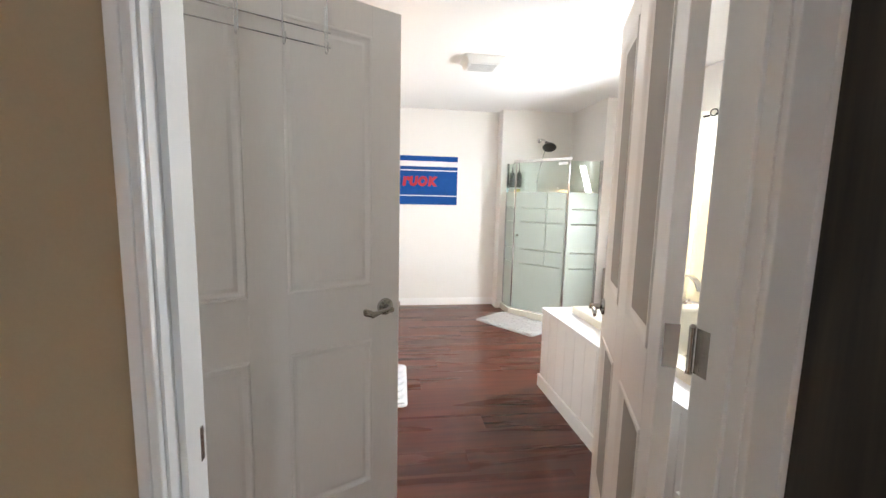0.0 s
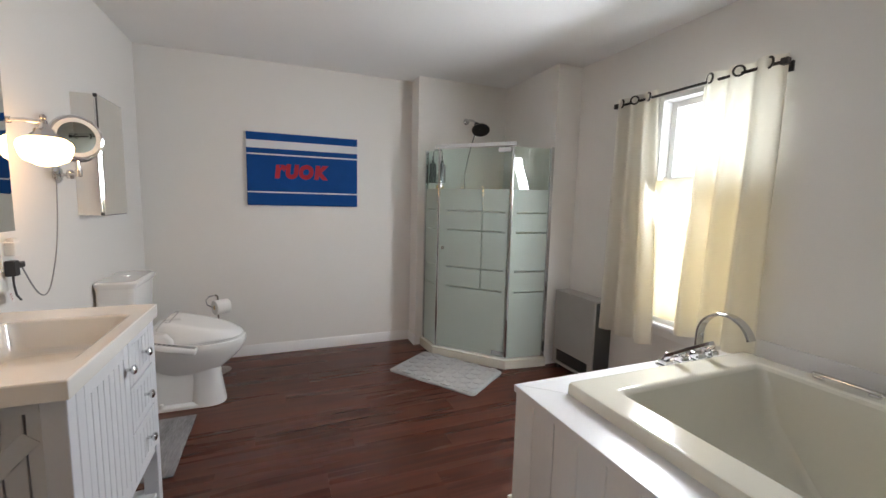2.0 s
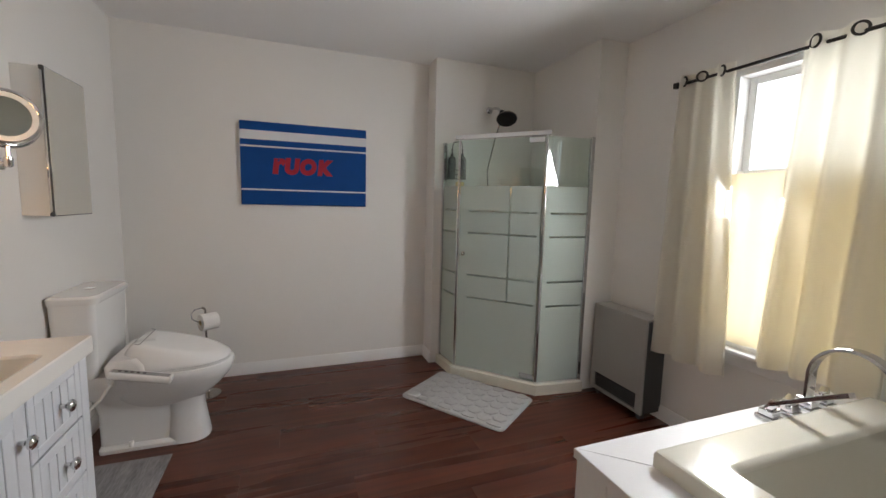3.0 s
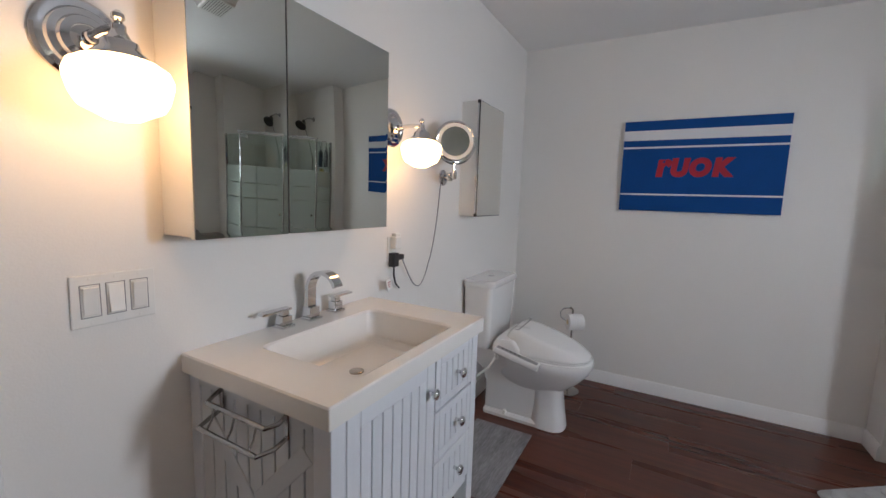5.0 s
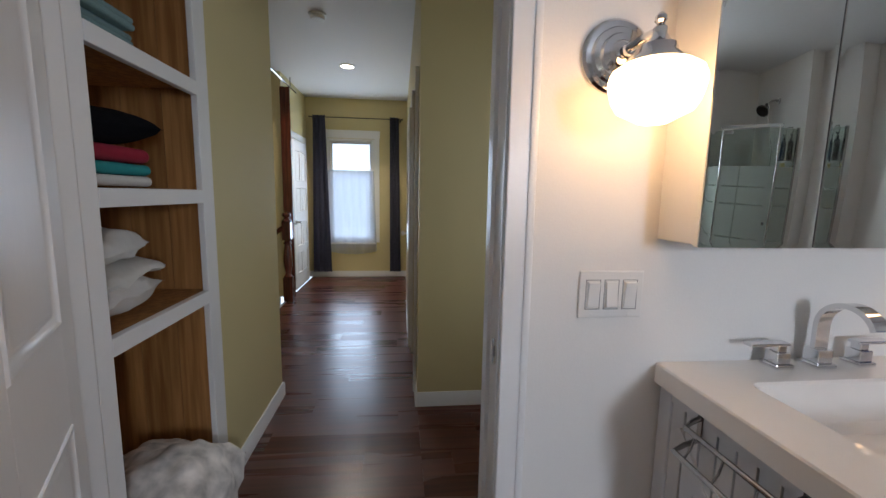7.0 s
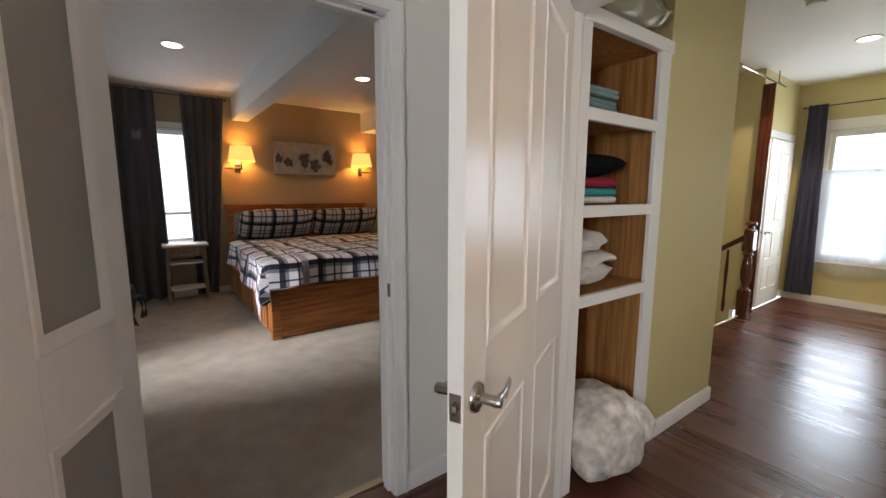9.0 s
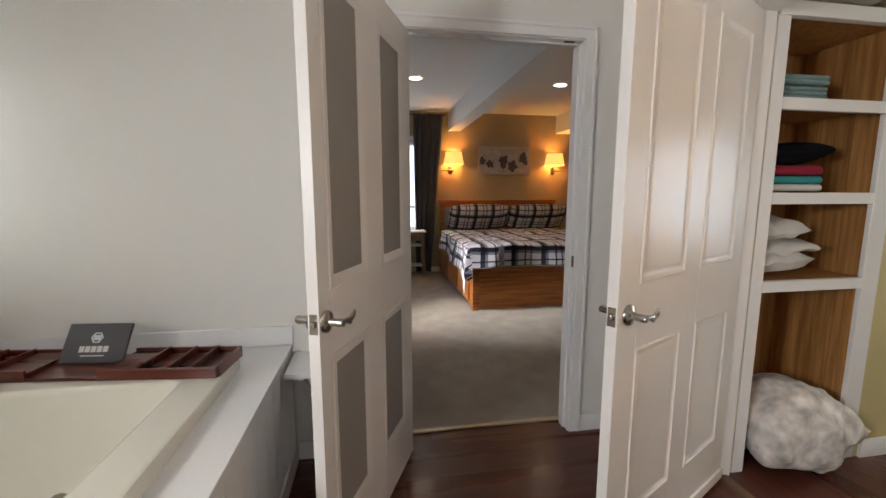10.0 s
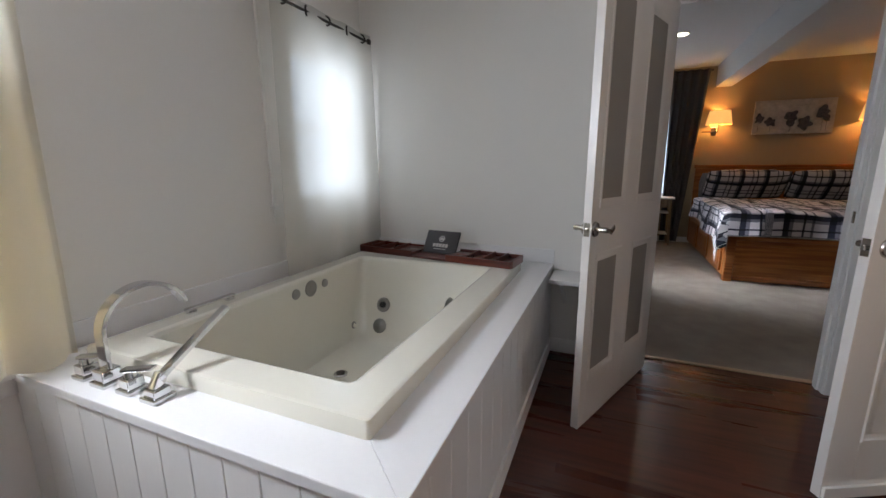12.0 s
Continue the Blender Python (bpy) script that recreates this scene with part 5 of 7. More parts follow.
part("back", moved(lathe([(0.086, -0.010), (0.086, 0.008), (0.001, 0.008)], 40), face), "chrome", mm)

sw = thing("light_switch", "white three-gang rocker switch plate on the wall", "switch", pose(XW + 0.0005, 2.686, 1.113))
part("plate", box(0, -0.080, -0.057, 0.006, 0.080, 0.057, 0.003), "plate", sw)
for y in (-0.046, 0.0, 0.046):
    part("rocker_frame", join(box(0.0055, y - 0.0185, -0.036, 0.0068, y - 0.0168, 0.036), box(0.0055, y + 0.0168, -0.036, 0.0068, y + 0.0185, 0.036), box(0.0055, y - 0.0185, -0.0362, 0.0068, y + 0.0185, -0.0345), box(0.0055, y - 0.0185, 0.0345, 0.0068, y + 0.0185, 0.0362)), "grey_plastic", sw, "fine dark joint round the rocker")
    part("rocker", join(box(0.005, y - 0.0165, -0.034, 0.0075, y + 0.0165, 0.034, 0.001, 1), moved(box(-0.003, -0.0145, -0.031, 0.004, 0.0145, 0.031, 0.002), pose(0.008, y, 0, 0, 6 if y else -6))), "plate", sw)
    for z in (-0.048, 0.048):
        part("screw", moved(lathe([(0.003, 0), (0.003, 0.0012), (0.001, 0.0016)], 10), pose(0.0055, y, z, 0, 90)), "plate", sw)

outlet = thing("wall_outlet", "white wall outlet with a white night-light plugged in", "outlet", pose(XW + 0.0005, 3.725, 1.125))
part("plate", box(0, -0.036, -0.058, 0.006, 0.036, 0.058, 0.003), "plate", outlet)
part("night_light", join(box(0.006, -0.022, 0.004, 0.040, 0.026, 0.060, 0.006), box(0.010, -0.016, 0.058, 0.036, 0.020, 0.074, 0.004)), "plate", outlet, "white plug-in night light")
plug = thing("power_adapter", "black power adapter with cables in the outlet", "adapter", pose(XW + 0.007, 3.715, 1.09))
part("body", join(box(0, -0.022, -0.040, 0.032, 0.018, 0.022, 0.005), box(0.008, 0.016, -0.012, 0.030, 0.060, 0.012, 0.004)), "black", plug)
part("lead", tube([(0.015, 0.0, -0.035), (0.015, 0.002, -0.08), (0.012, 0.02, -0.12), (0.010, 0.05, -0.145)], 0.004, 8, up=(1, 0, 0)), "black", plug, "short black lead")
pts = []
for i in range(25):
    s = i / 24
    pts.append((0.014 + 0.02 * math.sin(s * math.pi), 0.058 + (4.12 - 3.715 - 0.058) * s ** 0.75, -0.035 * math.sin(min(1, s * 2) * math.pi) - 0.13 * math.sin(s ** 0.8 * math.pi) * (1 - s) * 1.5 + 0.375 * s ** 3.2))
part("mirror_lead", tube(pts, 0.0028, 8, up=(1, 0, 0)), "grey_plastic", plug, "thin grey cable drooping to the mirror")
tag = part("tag", moved(box(-0.001, -0.034, -0.022, 0.001, 0.034, 0.022), pose(0.026, -0.045, -0.112, 0, -14, 18)), "paper", plug, "small white paper tag with red print")
for i in range(3):
    part("tag_line", moved(box(0.0012, -0.020, 0.008 - 0.009 * i, 0.0016, 0.016 - 0.006 * i, 0.011 - 0.009 * i), pose(0.026, -0.045, -0.112, 0, -14, 18)), "canvas_red", tag)

# ---- picture ----
pic = thing("canvas_picture", "blue canvas with white stripes and red hand-cut letters", "picture", pose(0.4725, YN - 0.001, 1.32))
W_, H_ = 0.916, 0.608
part("canvas", box(-W_ / 2, -0.026, 0, W_ / 2, 0, H_, 0.003), "canvas_blue", pic)
for a, b in ((0.478, 0.5435), (0.423, 0.435), (0.107, 0.118)):
    part("stripe", box(-W_ / 2, -0.0275, a, W_ / 2, -0.0255, b), "canvas_white", pic, "white painted stripe")
for text, x, size in (("r", -0.205, 0.210), ("U", -0.108, 0.150), ("O", 0.008, 0.150), ("K", 0.128, 0.150)):
    words(text, size, "canvas_red", pic, pose(x, -0.0268, 0.243, 90) @ Matrix.Diagonal((0.92, 0.98, 1, 1)), "letter", shear=0.13, depth=0.0012, offset=0.012)

# ---- toilet ----
toilet = thing("toilet", "white two-piece toilet with an electronic bidet seat", "toilet", pose(XW + 0.001, 4.665, 0))


def oval(cx, a, b, z, n=32, back=None, flat=2.4):
    pts = []
    for i in range(n):
        t = 2 * math.pi * i / n
        c, s = math.cos(t), math.sin(t)
        x = cx + (a if c > 0 else (back or a)) * abs(c) ** (2 / flat) * (1 if c > 0 else -1)
        y = b * abs(s) ** (2 / flat) * (1 if s > 0 else -1)
        pts.append((x, y, z))
    return pts


part("bowl", loft([oval(0.45, 0.140, 0.080, 0.225, back=0.24), oval(0.45, 0.195, 0.112, 0.265, back=0.26), oval(0.45, 0.252, 0.148, 0.315, back=0.28), oval(0.45, 0.296, 0.174, 0.37, back=0.29),
                   oval(0.45, 0.313, 0.187, 0.405, back=0.29), oval(0.45, 0.316, 0.189, 0.430, back=0.29), oval(0.45, 0.312, 0.186, 0.442, back=0.29), oval(0.45, 0.300, 0.175, 0.448, back=0.28)]), "porcelain", toilet, "white porcelain bowl")
part("column", loft([oval(0.515, 0.118, 0.104, 0.0005, back=0.095, flat=2.8), oval(0.515, 0.116, 0.102, 0.02, back=0.095, flat=2.8), oval(0.515, 0.103, 0.092, 0.10, back=0.09, flat=2.8), oval(0.515, 0.092, 0.086, 0.19, back=0.09, flat=2.8),
                     oval(0.515, 0.095, 0.092, 0.25, back=0.10, flat=2.6), oval(0.50, 0.13, 0.11, 0.29, back=0.14, flat=2.4)]), "porcelain", toilet, "flared white porcelain foot")
part("recessed_side", loft([rrect(0.125, -0.074, 0.50, 0.074, 0.02, 0.0005), rrect(0.125, -0.072, 0.50, 0.072, 0.02, 0.20), rrect(0.10, -0.090, 0.50, 0.090, 0.03, 0.29), rrect(0.06, -0.150, 0.46, 0.150, 0.04, 0.36), rrect(0.03, -0.172, 0.44, 0.172, 0.05, 0.42), rrect(0.03, -0.170, 0.44, 0.170, 0.05, 0.452)]), "porcelain", toilet)
part("flange", loft([rrect(0.12, -0.100, 0.50, 0.100, 0.03, 0.0005), rrect(0.12, -0.100, 0.50, 0.100, 0.03, 0.020), rrect(0.125, -0.085, 0.50, 0.085, 0.03, 0.034)]), "porcelain", toilet)
part("bolt_cap", moved(lathe([(0.013, 0), (0.012, 0.026), (0.004, 0.03), (0.001, 0.03)], 14), pose(0.27, -0.088, 0.024)), "plate", toilet)
part("tank", loft([rrect(0.015, -0.185, 0.170, 0.185, 0.03, 0.453), rrect(0.010, -0.198, 0.185, 0.198, 0.03, 0.50), rrect(0.008, -0.208, 0.195, 0.208, 0.03, 0.835)]), "porcelain", toilet)
lidp = part("tank_lid", loft([rrect(0.004, -0.216, 0.206, 0.216, 0.035, 0.835), rrect(0.002, -0.220, 0.212, 0.220, 0.04, 0.848), rrect(0.002, -0.220, 0.212, 0.220, 0.04, 0.866), rrect(0.012, -0.210, 0.200, 0.210, 0.04, 0.876)]), "porcelain", toilet)
part("flush_button", moved(lathe([(0.022, 0), (0.022, 0.005), (0.018, 0.006), (0.001, 0.006)], 20), pose(0.105, 0, 0.875)), "chrome", lidp)
# solid grey disc that stands for the shadow between seat and lid
part("seat_gap_shade", loft([oval(0.458, 0.283, 0.182, 0.4582, back=0.22, flat=2.5), oval(0.458, 0.283, 0.182, 0.4615, back=0.22, flat=2.5)]), "grey_plastic", toilet, "thin grey disc drawn as the shadow gap under the lid")
part("seat_base", loft([oval(0.46, 0.282, 0.183, 0.447, back=0.22, flat=2.5), oval(0.46, 0.286, 0.186, 0.4585, back=0.22, flat=2.5)]), "seat", toilet)


def lid_top(x):
    return 0.598 - (x - 0.335) * 0.27 if x > 0.335 else 0.598 - (0.335 - x) ** 2 * 9


rings = []
for sc, k in ((0.99, 0.0), (1.0, 0.06), (1.0, 0.16), (0.985, 0.30), (0.93, 0.58), (0.86, 0.84), (0.80, 0.955), (0.73, 0.995), (0.62, 1.0), (0.3, 1.0)):
    rings.append([(x, y, 0.461 + (lid_top(x) - 0.461) * k) for x, y, _ in oval(0.455, 0.289 * sc, 0.188 * sc, 0, 40, back=0.245 * sc, flat=2.5)])
part("lid", loft(rings), "seat", toilet, "closed white bidet lid, sloping to the front")
part("lid_slot", moved(box(-0.0025, -0.135, 0, 0.0025, 0.135, 0.0022), pose(0.345, 0, 0.5955, 0, 15)), "grey_plastic", toilet, "dark line across the lid's back")
for yy in (-0.135, 0.135):
    part("lid_slot", moved(box(-0.020, yy - 0.002, 0, 0.0, yy + 0.002, 0.0022), pose(0.345, 0, 0.5960, 0, 6)), "grey_plastic", toilet)
part("seat_housing", loft([rrect(0.205, -0.188, 0.40, 0.188, 0.03, 0.447), rrect(0.200, -0.190, 0.38, 0.190, 0.03, 0.50), rrect(0.225, -0.180, 0.34, 0.180, 0.03, 0.535)]), "seat", toilet)
arm = pose(0.235, -0.205, 0.487, 0, 13)
panel = part("control_arm", moved(box(0, -0.034, -0.024, 0.275, 0.030, 0.016, 0.012, 3), arm), "seat", toilet)
part("control_strip", moved(box(0.012, -0.026, 0.016, 0.262, 0.010, 0.0175, 0.0006, 1), arm), "grey_plastic", panel, "grey strip of control buttons")
for i in range(5):
    part("button", moved(lathe([(0.0075, 0), (0.007, 0.003), (0.001, 0.0032)], 12), arm @ pose(0.045 + 0.026 * i, -0.008, 0.017)), "black", panel)
part("water_hose", tube([(0.25, -0.19, 0.455), (0.235, -0.212, 0.42), (0.20, -0.222, 0.36), (0.13, -0.226, 0.29), (0.06, -0.222, 0.24), (0.03, -0.215, 0.16), (0.03, -0.20, 0.12)], 0.0075, 10), "plate", toilet, "white water hose")
part("hose_nut", moved(lathe([(0.011, -0.02), (0.011, 0.018), (0.008, 0.02)], 14), pose(0.242, -0.205, 0.435, 20)), "plate", toilet)

tp = thing("toilet_roll_stand", "chrome freestanding toilet roll stand behind the toilet", "stand", pose(-0.20, 5.16, 0))
part("base", lathe([(0.080, 0), (0.082, 0.004), (0.080, 0.012), (0.050, 0.018), (0.012, 0.024), (0.009, 0.03)], 28), "nickel", tp, "round brushed metal foot")
part("pole", tube([(0, 0, 0.02), (0, 0, 0.60)] + arc(6, 0, 90, lambda a: (-0.02 + 0.02 * math.cos(a), 0, 0.60 + 0.02 * math.sin(a))), 0.007, 12, up=(0, 1, 0)), "nickel", tp)
part("wire", tube([(-0.015, 0, 0.62), (-0.055, -0.02, 0.615), (-0.07, -0.07, 0.60), (-0.06, -0.095, 0.57), (-0.03, -0.098, 0.552), (0.075, -0.098, 0.552)], 0.0045, 10), "chrome", tp)
tr = thing("toilet_roll", "white toilet paper roll on the wire holder", "toilet paper", pose(-0.165, 5.062, 0.549, 0, 0, 32))
part("paper", moved(lathe([(0.018, -0.05), (0.054, -0.05), (0.055, -0.047), (0.055, 0.047), (0.054, 0.05), (0.018, 0.05), (0.018, -0.05)], 32, caps=False), pose(0, 0, 0, 0, 90)), "paper", tr)
part("core", moved(lathe([(0.0185, -0.0505), (0.0185, 0.0505), (0.0165, 0.0505), (0.0165, -0.0505), (0.0185, -0.0505)], 24, caps=False), pose(0, 0, 0, 0, 90)), "threshold", tr, "brown card core")


# ---- mats ----
def bath_mat(label, m, w, d, waves, mat="mat"):
    mt = thing("bath_mat", label, "bath mat", m, "quilted bath mats")
    rows = [rrect(-w / 2, -d / 2, w / 2, d / 2, 0.04, 0.0), rrect(-w / 2 - 0.003, -d / 2 - 0.003, w / 2 + 0.003, d / 2 + 0.003, 0.04, 0.006), rrect(-w / 2 + 0.004, -d / 2 + 0.004, w / 2 - 0.004, d / 2 - 0.004, 0.038, 0.015), rrect(-w / 2 + 0.02, -d / 2 + 0.02, w / 2 - 0.02, d / 2 - 0.02, 0.03, 0.017)]
    part("pad", loft(rows), mat, mt)
    # raised quilted cells in a trellis
    nx, ny = waves
    cw, ch = (w - 0.05) / nx, (d - 0.05) / ny
    cells = []
    for i in range(nx):
        for j in range(ny + (i % 2)):
            cx, cy = -w / 2 + 0.025 + (i + 0.5) * cw, -d / 2 + 0.025 + (j + (0.5 if i % 2 == 0 else 0.0)) * ch
            pts = [(-0.60, 0), (-0.28, 0.48), (0.28, 0.48), (0.60, 0), (0.28, -0.48), (-0.28, -0.48)]
            rr = []
            for sc, z in ((0.95, 0.0150), (0.86, 0.0225), (0.5, 0.0262)):
                rr.append([(min(w / 2 - 0.012, max(-w / 2 + 0.012, cx + px * cw * sc)), min(d / 2 - 0.012, max(-d / 2 + 0.012, cy + py * ch * sc)), z) for px, py in pts])
            cells.append(loft(rr))
    tagged(part("quilting", join(*cells), mat, mt), kind="stuff")


bath_mat("pale grey quilted bath mat in front of the shower", pose(1.500, 4.567, 0.001, 0, 0, -54.0), 0.785, 0.513, (8, 5), "grey_mat")
bath_mat("pale grey quilted bath mat in front of the vanity", pose(-0.030, 3.165, 0.001, 0, 0, -2), 0.43, 0.68, (4, 6))
solid("toilet_mat", box(-0.60, 3.84, 0.0005, -0.250, 4.465, 0.008, 0.003), "toilet_mat", "grey streaked vinyl mat between vanity and toilet", "mat")

# ---- shower ----
sh = thing("shower_enclosure", "neo-angle corner shower with part-frosted glass and chrome frame", "shower")
A0, A, B, B0 = Vector((1.540, 5.254, 0)), Vector((1.565, 4.985, 0)), Vector((2.005, 4.492, 0)), Vector((2.363, 4.452, 0))
CURB, GT = 0.075, 1.850


def strip(p, q, z0, z1, t, along=0.0):
    """An upright slab between two points of the plan."""
    d = (q - p).normalized()
    nrm = Vector((-d.y, d.x, 0)) * t / 2
    p, q = p - d * along, q + d * along
    return loft([[tuple(c + Vector((0, 0, z))) for c in (p - nrm, q - nrm, q + nrm, p + nrm)] for z in (z0, z1)])


path = [A0, A, B, B0]
out = [Vector((1.505, 5.254, 0)), Vector((1.528, 4.965, 0)), Vector((1.985, 4.452, 0)), Vector((2.363, 4.410, 0))]
inn = [Vector((1.60, 5.254, 0)), Vector((1.62, 5.01, 0)), Vector((2.03, 4.545, 0)), Vector((2.363, 4.51, 0))]
ringp = [tuple(p) for p in out] + [tuple(p) for p in reversed(inn)]
part("curb", loft([[(x, y, z) for x, y, _ in ringp] for z in (0.0005, CURB)]), "acrylic", sh, "white shower base curb")
part("tray", loft([[(x, y, z) for x, y, _ in [tuple(p) for p in inn] + [(2.36, 5.25, 0)]] for z in (0.0005, 0.03)]), "acrylic", sh)


def glazing(name, p, q, pad, door=False):
    d = (q - p).normalized()
    a, b = p + d * pad, q - d * pad
    ln = (b - a).length
    pane = part(name, strip(a, b, 1.502, GT - 0.012, 0.006), "clear", sh, "clear upper glass")
    # frosted field, broken by clear lines
    lines = [0.64, 0.815, 1.14, 1.20 + 0.105]
    zs = [CURB + 0.012] + [v for z in lines for v in (z, z + 0.012)] + [1.500]
    bms, clear = [], []
    for i in range(0, len(zs), 2):
        z0, z1 = zs[i], zs[i + 1]
        if door and i > 0:
            bms += [strip(a, a + d * ln * 0.63, z0, z1, 0.0062), strip(a + d * (ln * 0.63 + 0.010), b, z0, z1, 0.0062)]
        else:
            bms.append(strip(a, b, z0, z1, 0.0062))
        if i + 2 < len(zs):
            m0, m1 = zs[i + 1], zs[i + 2]
            clear.append(strip(a + d * ln * 0.12, b - d * ln * 0.05, m0, m1, 0.0058))
            bms += [strip(a, a + d * ln * 0.12, m0, m1, 0.0062), strip(b - d * ln * 0.05, b, m0, m1, 0.0062)]
    if door:
        clear.append(strip(a + d * ln * 0.63, a + d * (ln * 0.63 + 0.010), lines[0], 1.5, 0.0057))
    for bm in bms:
        part("frosted_field", bm, "frost", pane, "frosted green-white glass")
    for bm in clear:
        part("clear_line", bm, "clear", pane)
    return pane


glazing("side_panel", A0, A, 0.012)
dp = glazing("door", A, B, 0.016, True)
glazing("side_panel", B, B0, 0.012)
for p, z1 in ((A0, GT), (B0, GT)):
    part("wall_channel", moved(box(-0.014, -0.014, CURB, 0.014, 0.014, z1, 0.002), Matrix.Translation(p + Vector((0.0, -0.012 if p is A0 else 0, 0)) + Vector((0 if p is A0 else -0.014, 0, 0)))), "chrome", sh)
for p in (A, B):
    part("post", moved(box(-0.008, -0.008, CURB, 0.008, 0.008, GT, 0.003), pose(p.x, p.y, 0, 0, 0, -24)), "chrome", sh)
part("header", strip(A, B, GT - 0.004, GT + 0.024, 0.032, 0.03), "chrome", sh)
part("sill", join(strip(A, B, CURB, CURB + 0.012, 0.022), strip(A0, A, CURB, CURB + 0.012, 0.018), strip(B, B0, CURB, CURB + 0.012, 0.018)), "chrome", sh)
dd = (B - A).normalized()
for z in (GT - 0.035, CURB + 0.045):
    part("pivot", strip(B - dd * 0.12, B - dd * 0.015, z - 0.016, z + 0.016, 0.024), "chrome", dp, "chrome door pivot")
kp = A + dd * 0.06
part("door_knob", moved(lathe([(0.007, 0), (0.007, 0.012), (0.015, 0.016), (0.014, 0.028), (0.001, 0.030)], 16), pose(kp.x - 0.002, kp.y - 0.002, 0.985, 90, 0, -48)), "nickel", dp)

head = thing("overhead_shower", "dark oil-rubbed shower head with a hand shower on a chrome arm", "shower head", pose(1.935, 5.256, 2.15))
part("flange", moved(lathe([(0.030, 0), (0.028, 0.006), (0.012, 0.012)], 20), pose(0, -0.001, 0, 90)), "chrome", head)
part("arm", tube([(0, -0.005, 0), (0.004, -0.07, 0.004), (0.012, -0.13, -0.010), (0.022, -0.165, -0.040)], 0.0105, 12), "chrome", head)
part("diverter", join(moved(lathe([(0.016, -0.034), (0.022, -0.026), (0.022, 0.020), (0.014, 0.030)], 18), pose(0.026, -0.172, -0.058, 20, 15)), tube([(0.024, -0.170, -0.055), (0.040, -0.205, -0.080)], 0.016, 12)), "black", head)
face_ = pose(0.046, -0.222, -0.104, -30, 14)
rose = part("rose", moved(lathe([(0.014, 0.052), (0.024, 0.040), (0.040, 0.030), (0.074, 0.014), (0.082, 0.0), (0.078, -0.009), (0.001, -0.011)], 32), face_), "black", head, "round dark spray face")
part("chrome_band", moved(lathe([(0.0825, 0.003), (0.084, 0.0), (0.0825, -0.004), (0.080, -0.004), (0.080, 0.003)], 32, caps=False), face_), "nickel", rose)
part("spray_plate", moved(lathe([(0.060, -0.0112), (0.058, -0.0130), (0.022, -0.0130), (0.020, -0.0112)], 28, caps=False), face_), "steel_dark", rose)
part("hose", tube([(0.026, -0.172, -0.09), (0.00, -0.12, -0.25), (-0.03, -0.06, -0.50), (-0.01, -0.05, -0.75), (0.06, -0.06, -0.90), (0.09, -0.06, -0.75)], 0.006, 10, up=(0, 1, 0)), "chrome", head, "chrome shower hose")

caddy = thing("shower_caddy", "dark wire shower caddy hung inside the glass", "caddy", pose(1.618, 5.165, 1.56, 0, 0, -24))
for z in (0.0, 0.035, 0.07):
    part("wire", tube([(-0.074, 0.03, z), (-0.074, -0.04, z), (0.074, -0.04, z), (0.074, 0.03, z)], 0.003, 8), "steel_dark", caddy)
for x in (-0.072, -0.036, 0, 0.036, 0.072):
    part("upright", tube([(x, -0.04, 0.072), (x, -0.04, 0.0), (x, 0.03, 0.0)], 0.0025, 8, up=(1, 0, 0)), "steel_dark", caddy)
part("hanger", tube([(-0.04, 0.03, 0.0), (-0.04, 0.03, 0.27), (-0.03, 0.035, 0.30), (0.03, 0.035, 0.30), (0.04, 0.03, 0.27), (0.04, 0.03, 0.0)], 0.003, 8, up=(0, 1, 0)), "steel_dark", caddy)
for x in (-0.042, 0.042):
    bt = thing("pump_bottle", "dark shampoo pump bottle in the caddy", "bottle", pose(1.618, 5.165, 1.5645, 0, 0, -24) @ pose(x, -0.005, 0), "shower bottles")
    part("body", lathe([(0.001, 0.0), (0.030, 0.001), (0.032, 0.01), (0.032, 0.15), (0.026, 0.168), (0.012, 0.175), (0.012, 0.185)], 20), "black", bt)
    part("pump", join(lathe([(0.011, 0.183), (0.011, 0.196), (0.004, 0.198), (0.004, 0.222)], 14), box(-0.006, -0.035, 0.218, 0.006, 0.008, 0.230, 0.003)), "black", bt)
sponge = thing("bath_sponge", "yellow sponge hanging under the caddy", "sponge", pose(1.640, 5.150, 1.50, 0, 0, -24))
M["sponge"] = material("yellow_sponge", (0.62, 0.48, 0.18), 0.95, spread=0.15, scale=30, fine=150, bump=0.002)
part("pad", moved(pillow(0.07, 0.10, 0.03), pose(0, 0, -0.01, 90)), "sponge", sponge)
part("loop", tube([(0, 0, 0.035), (0.004, 0, 0.05), (0, -0.02, 0.062)], 0.0015, 6, up=(0, 1, 0)), "plate", sponge)

# ---- wall furnace ----
ht = thing("wall_heater", "grey-beige enamelled wall heater with a louvred grille", "heater")
hx0, hx1, hy0, hy1 = 2.425, XE - 0.001, 3.935, 4.405
part("cabinet", box(hx0 + 0.012, hy0 + 0.004, 0.045, hx1, hy1 - 0.004, 0.660, 0.004), "heater_dark", ht, "dark inner casing")
part("cover", join(box(hx0, hy0, 0.170, hx0 + 0.018, hy1, 0.672, 0.006), box(hx0, hy0, 0.045, hx0 + 0.018, hy0 + 0.05, 0.170, 0.003), box(hx0, hy1 - 0.05, 0.045, hx0 + 0.018, hy1, 0.170, 0.003), box(hx0, hy0 + 0.05, 0.045, hx0 + 0.018, hy1 - 0.05, 0.068, 0.003),
                   box(hx0 + 0.016, hy0, 0.655, hx1 - 0.03, hy1, 0.672, 0.004), box(hx0 + 0.016, hy1 - 0.012, 0.045, hx1 - 0.06, hy1, 0.656, 0.002)), "heater", ht)
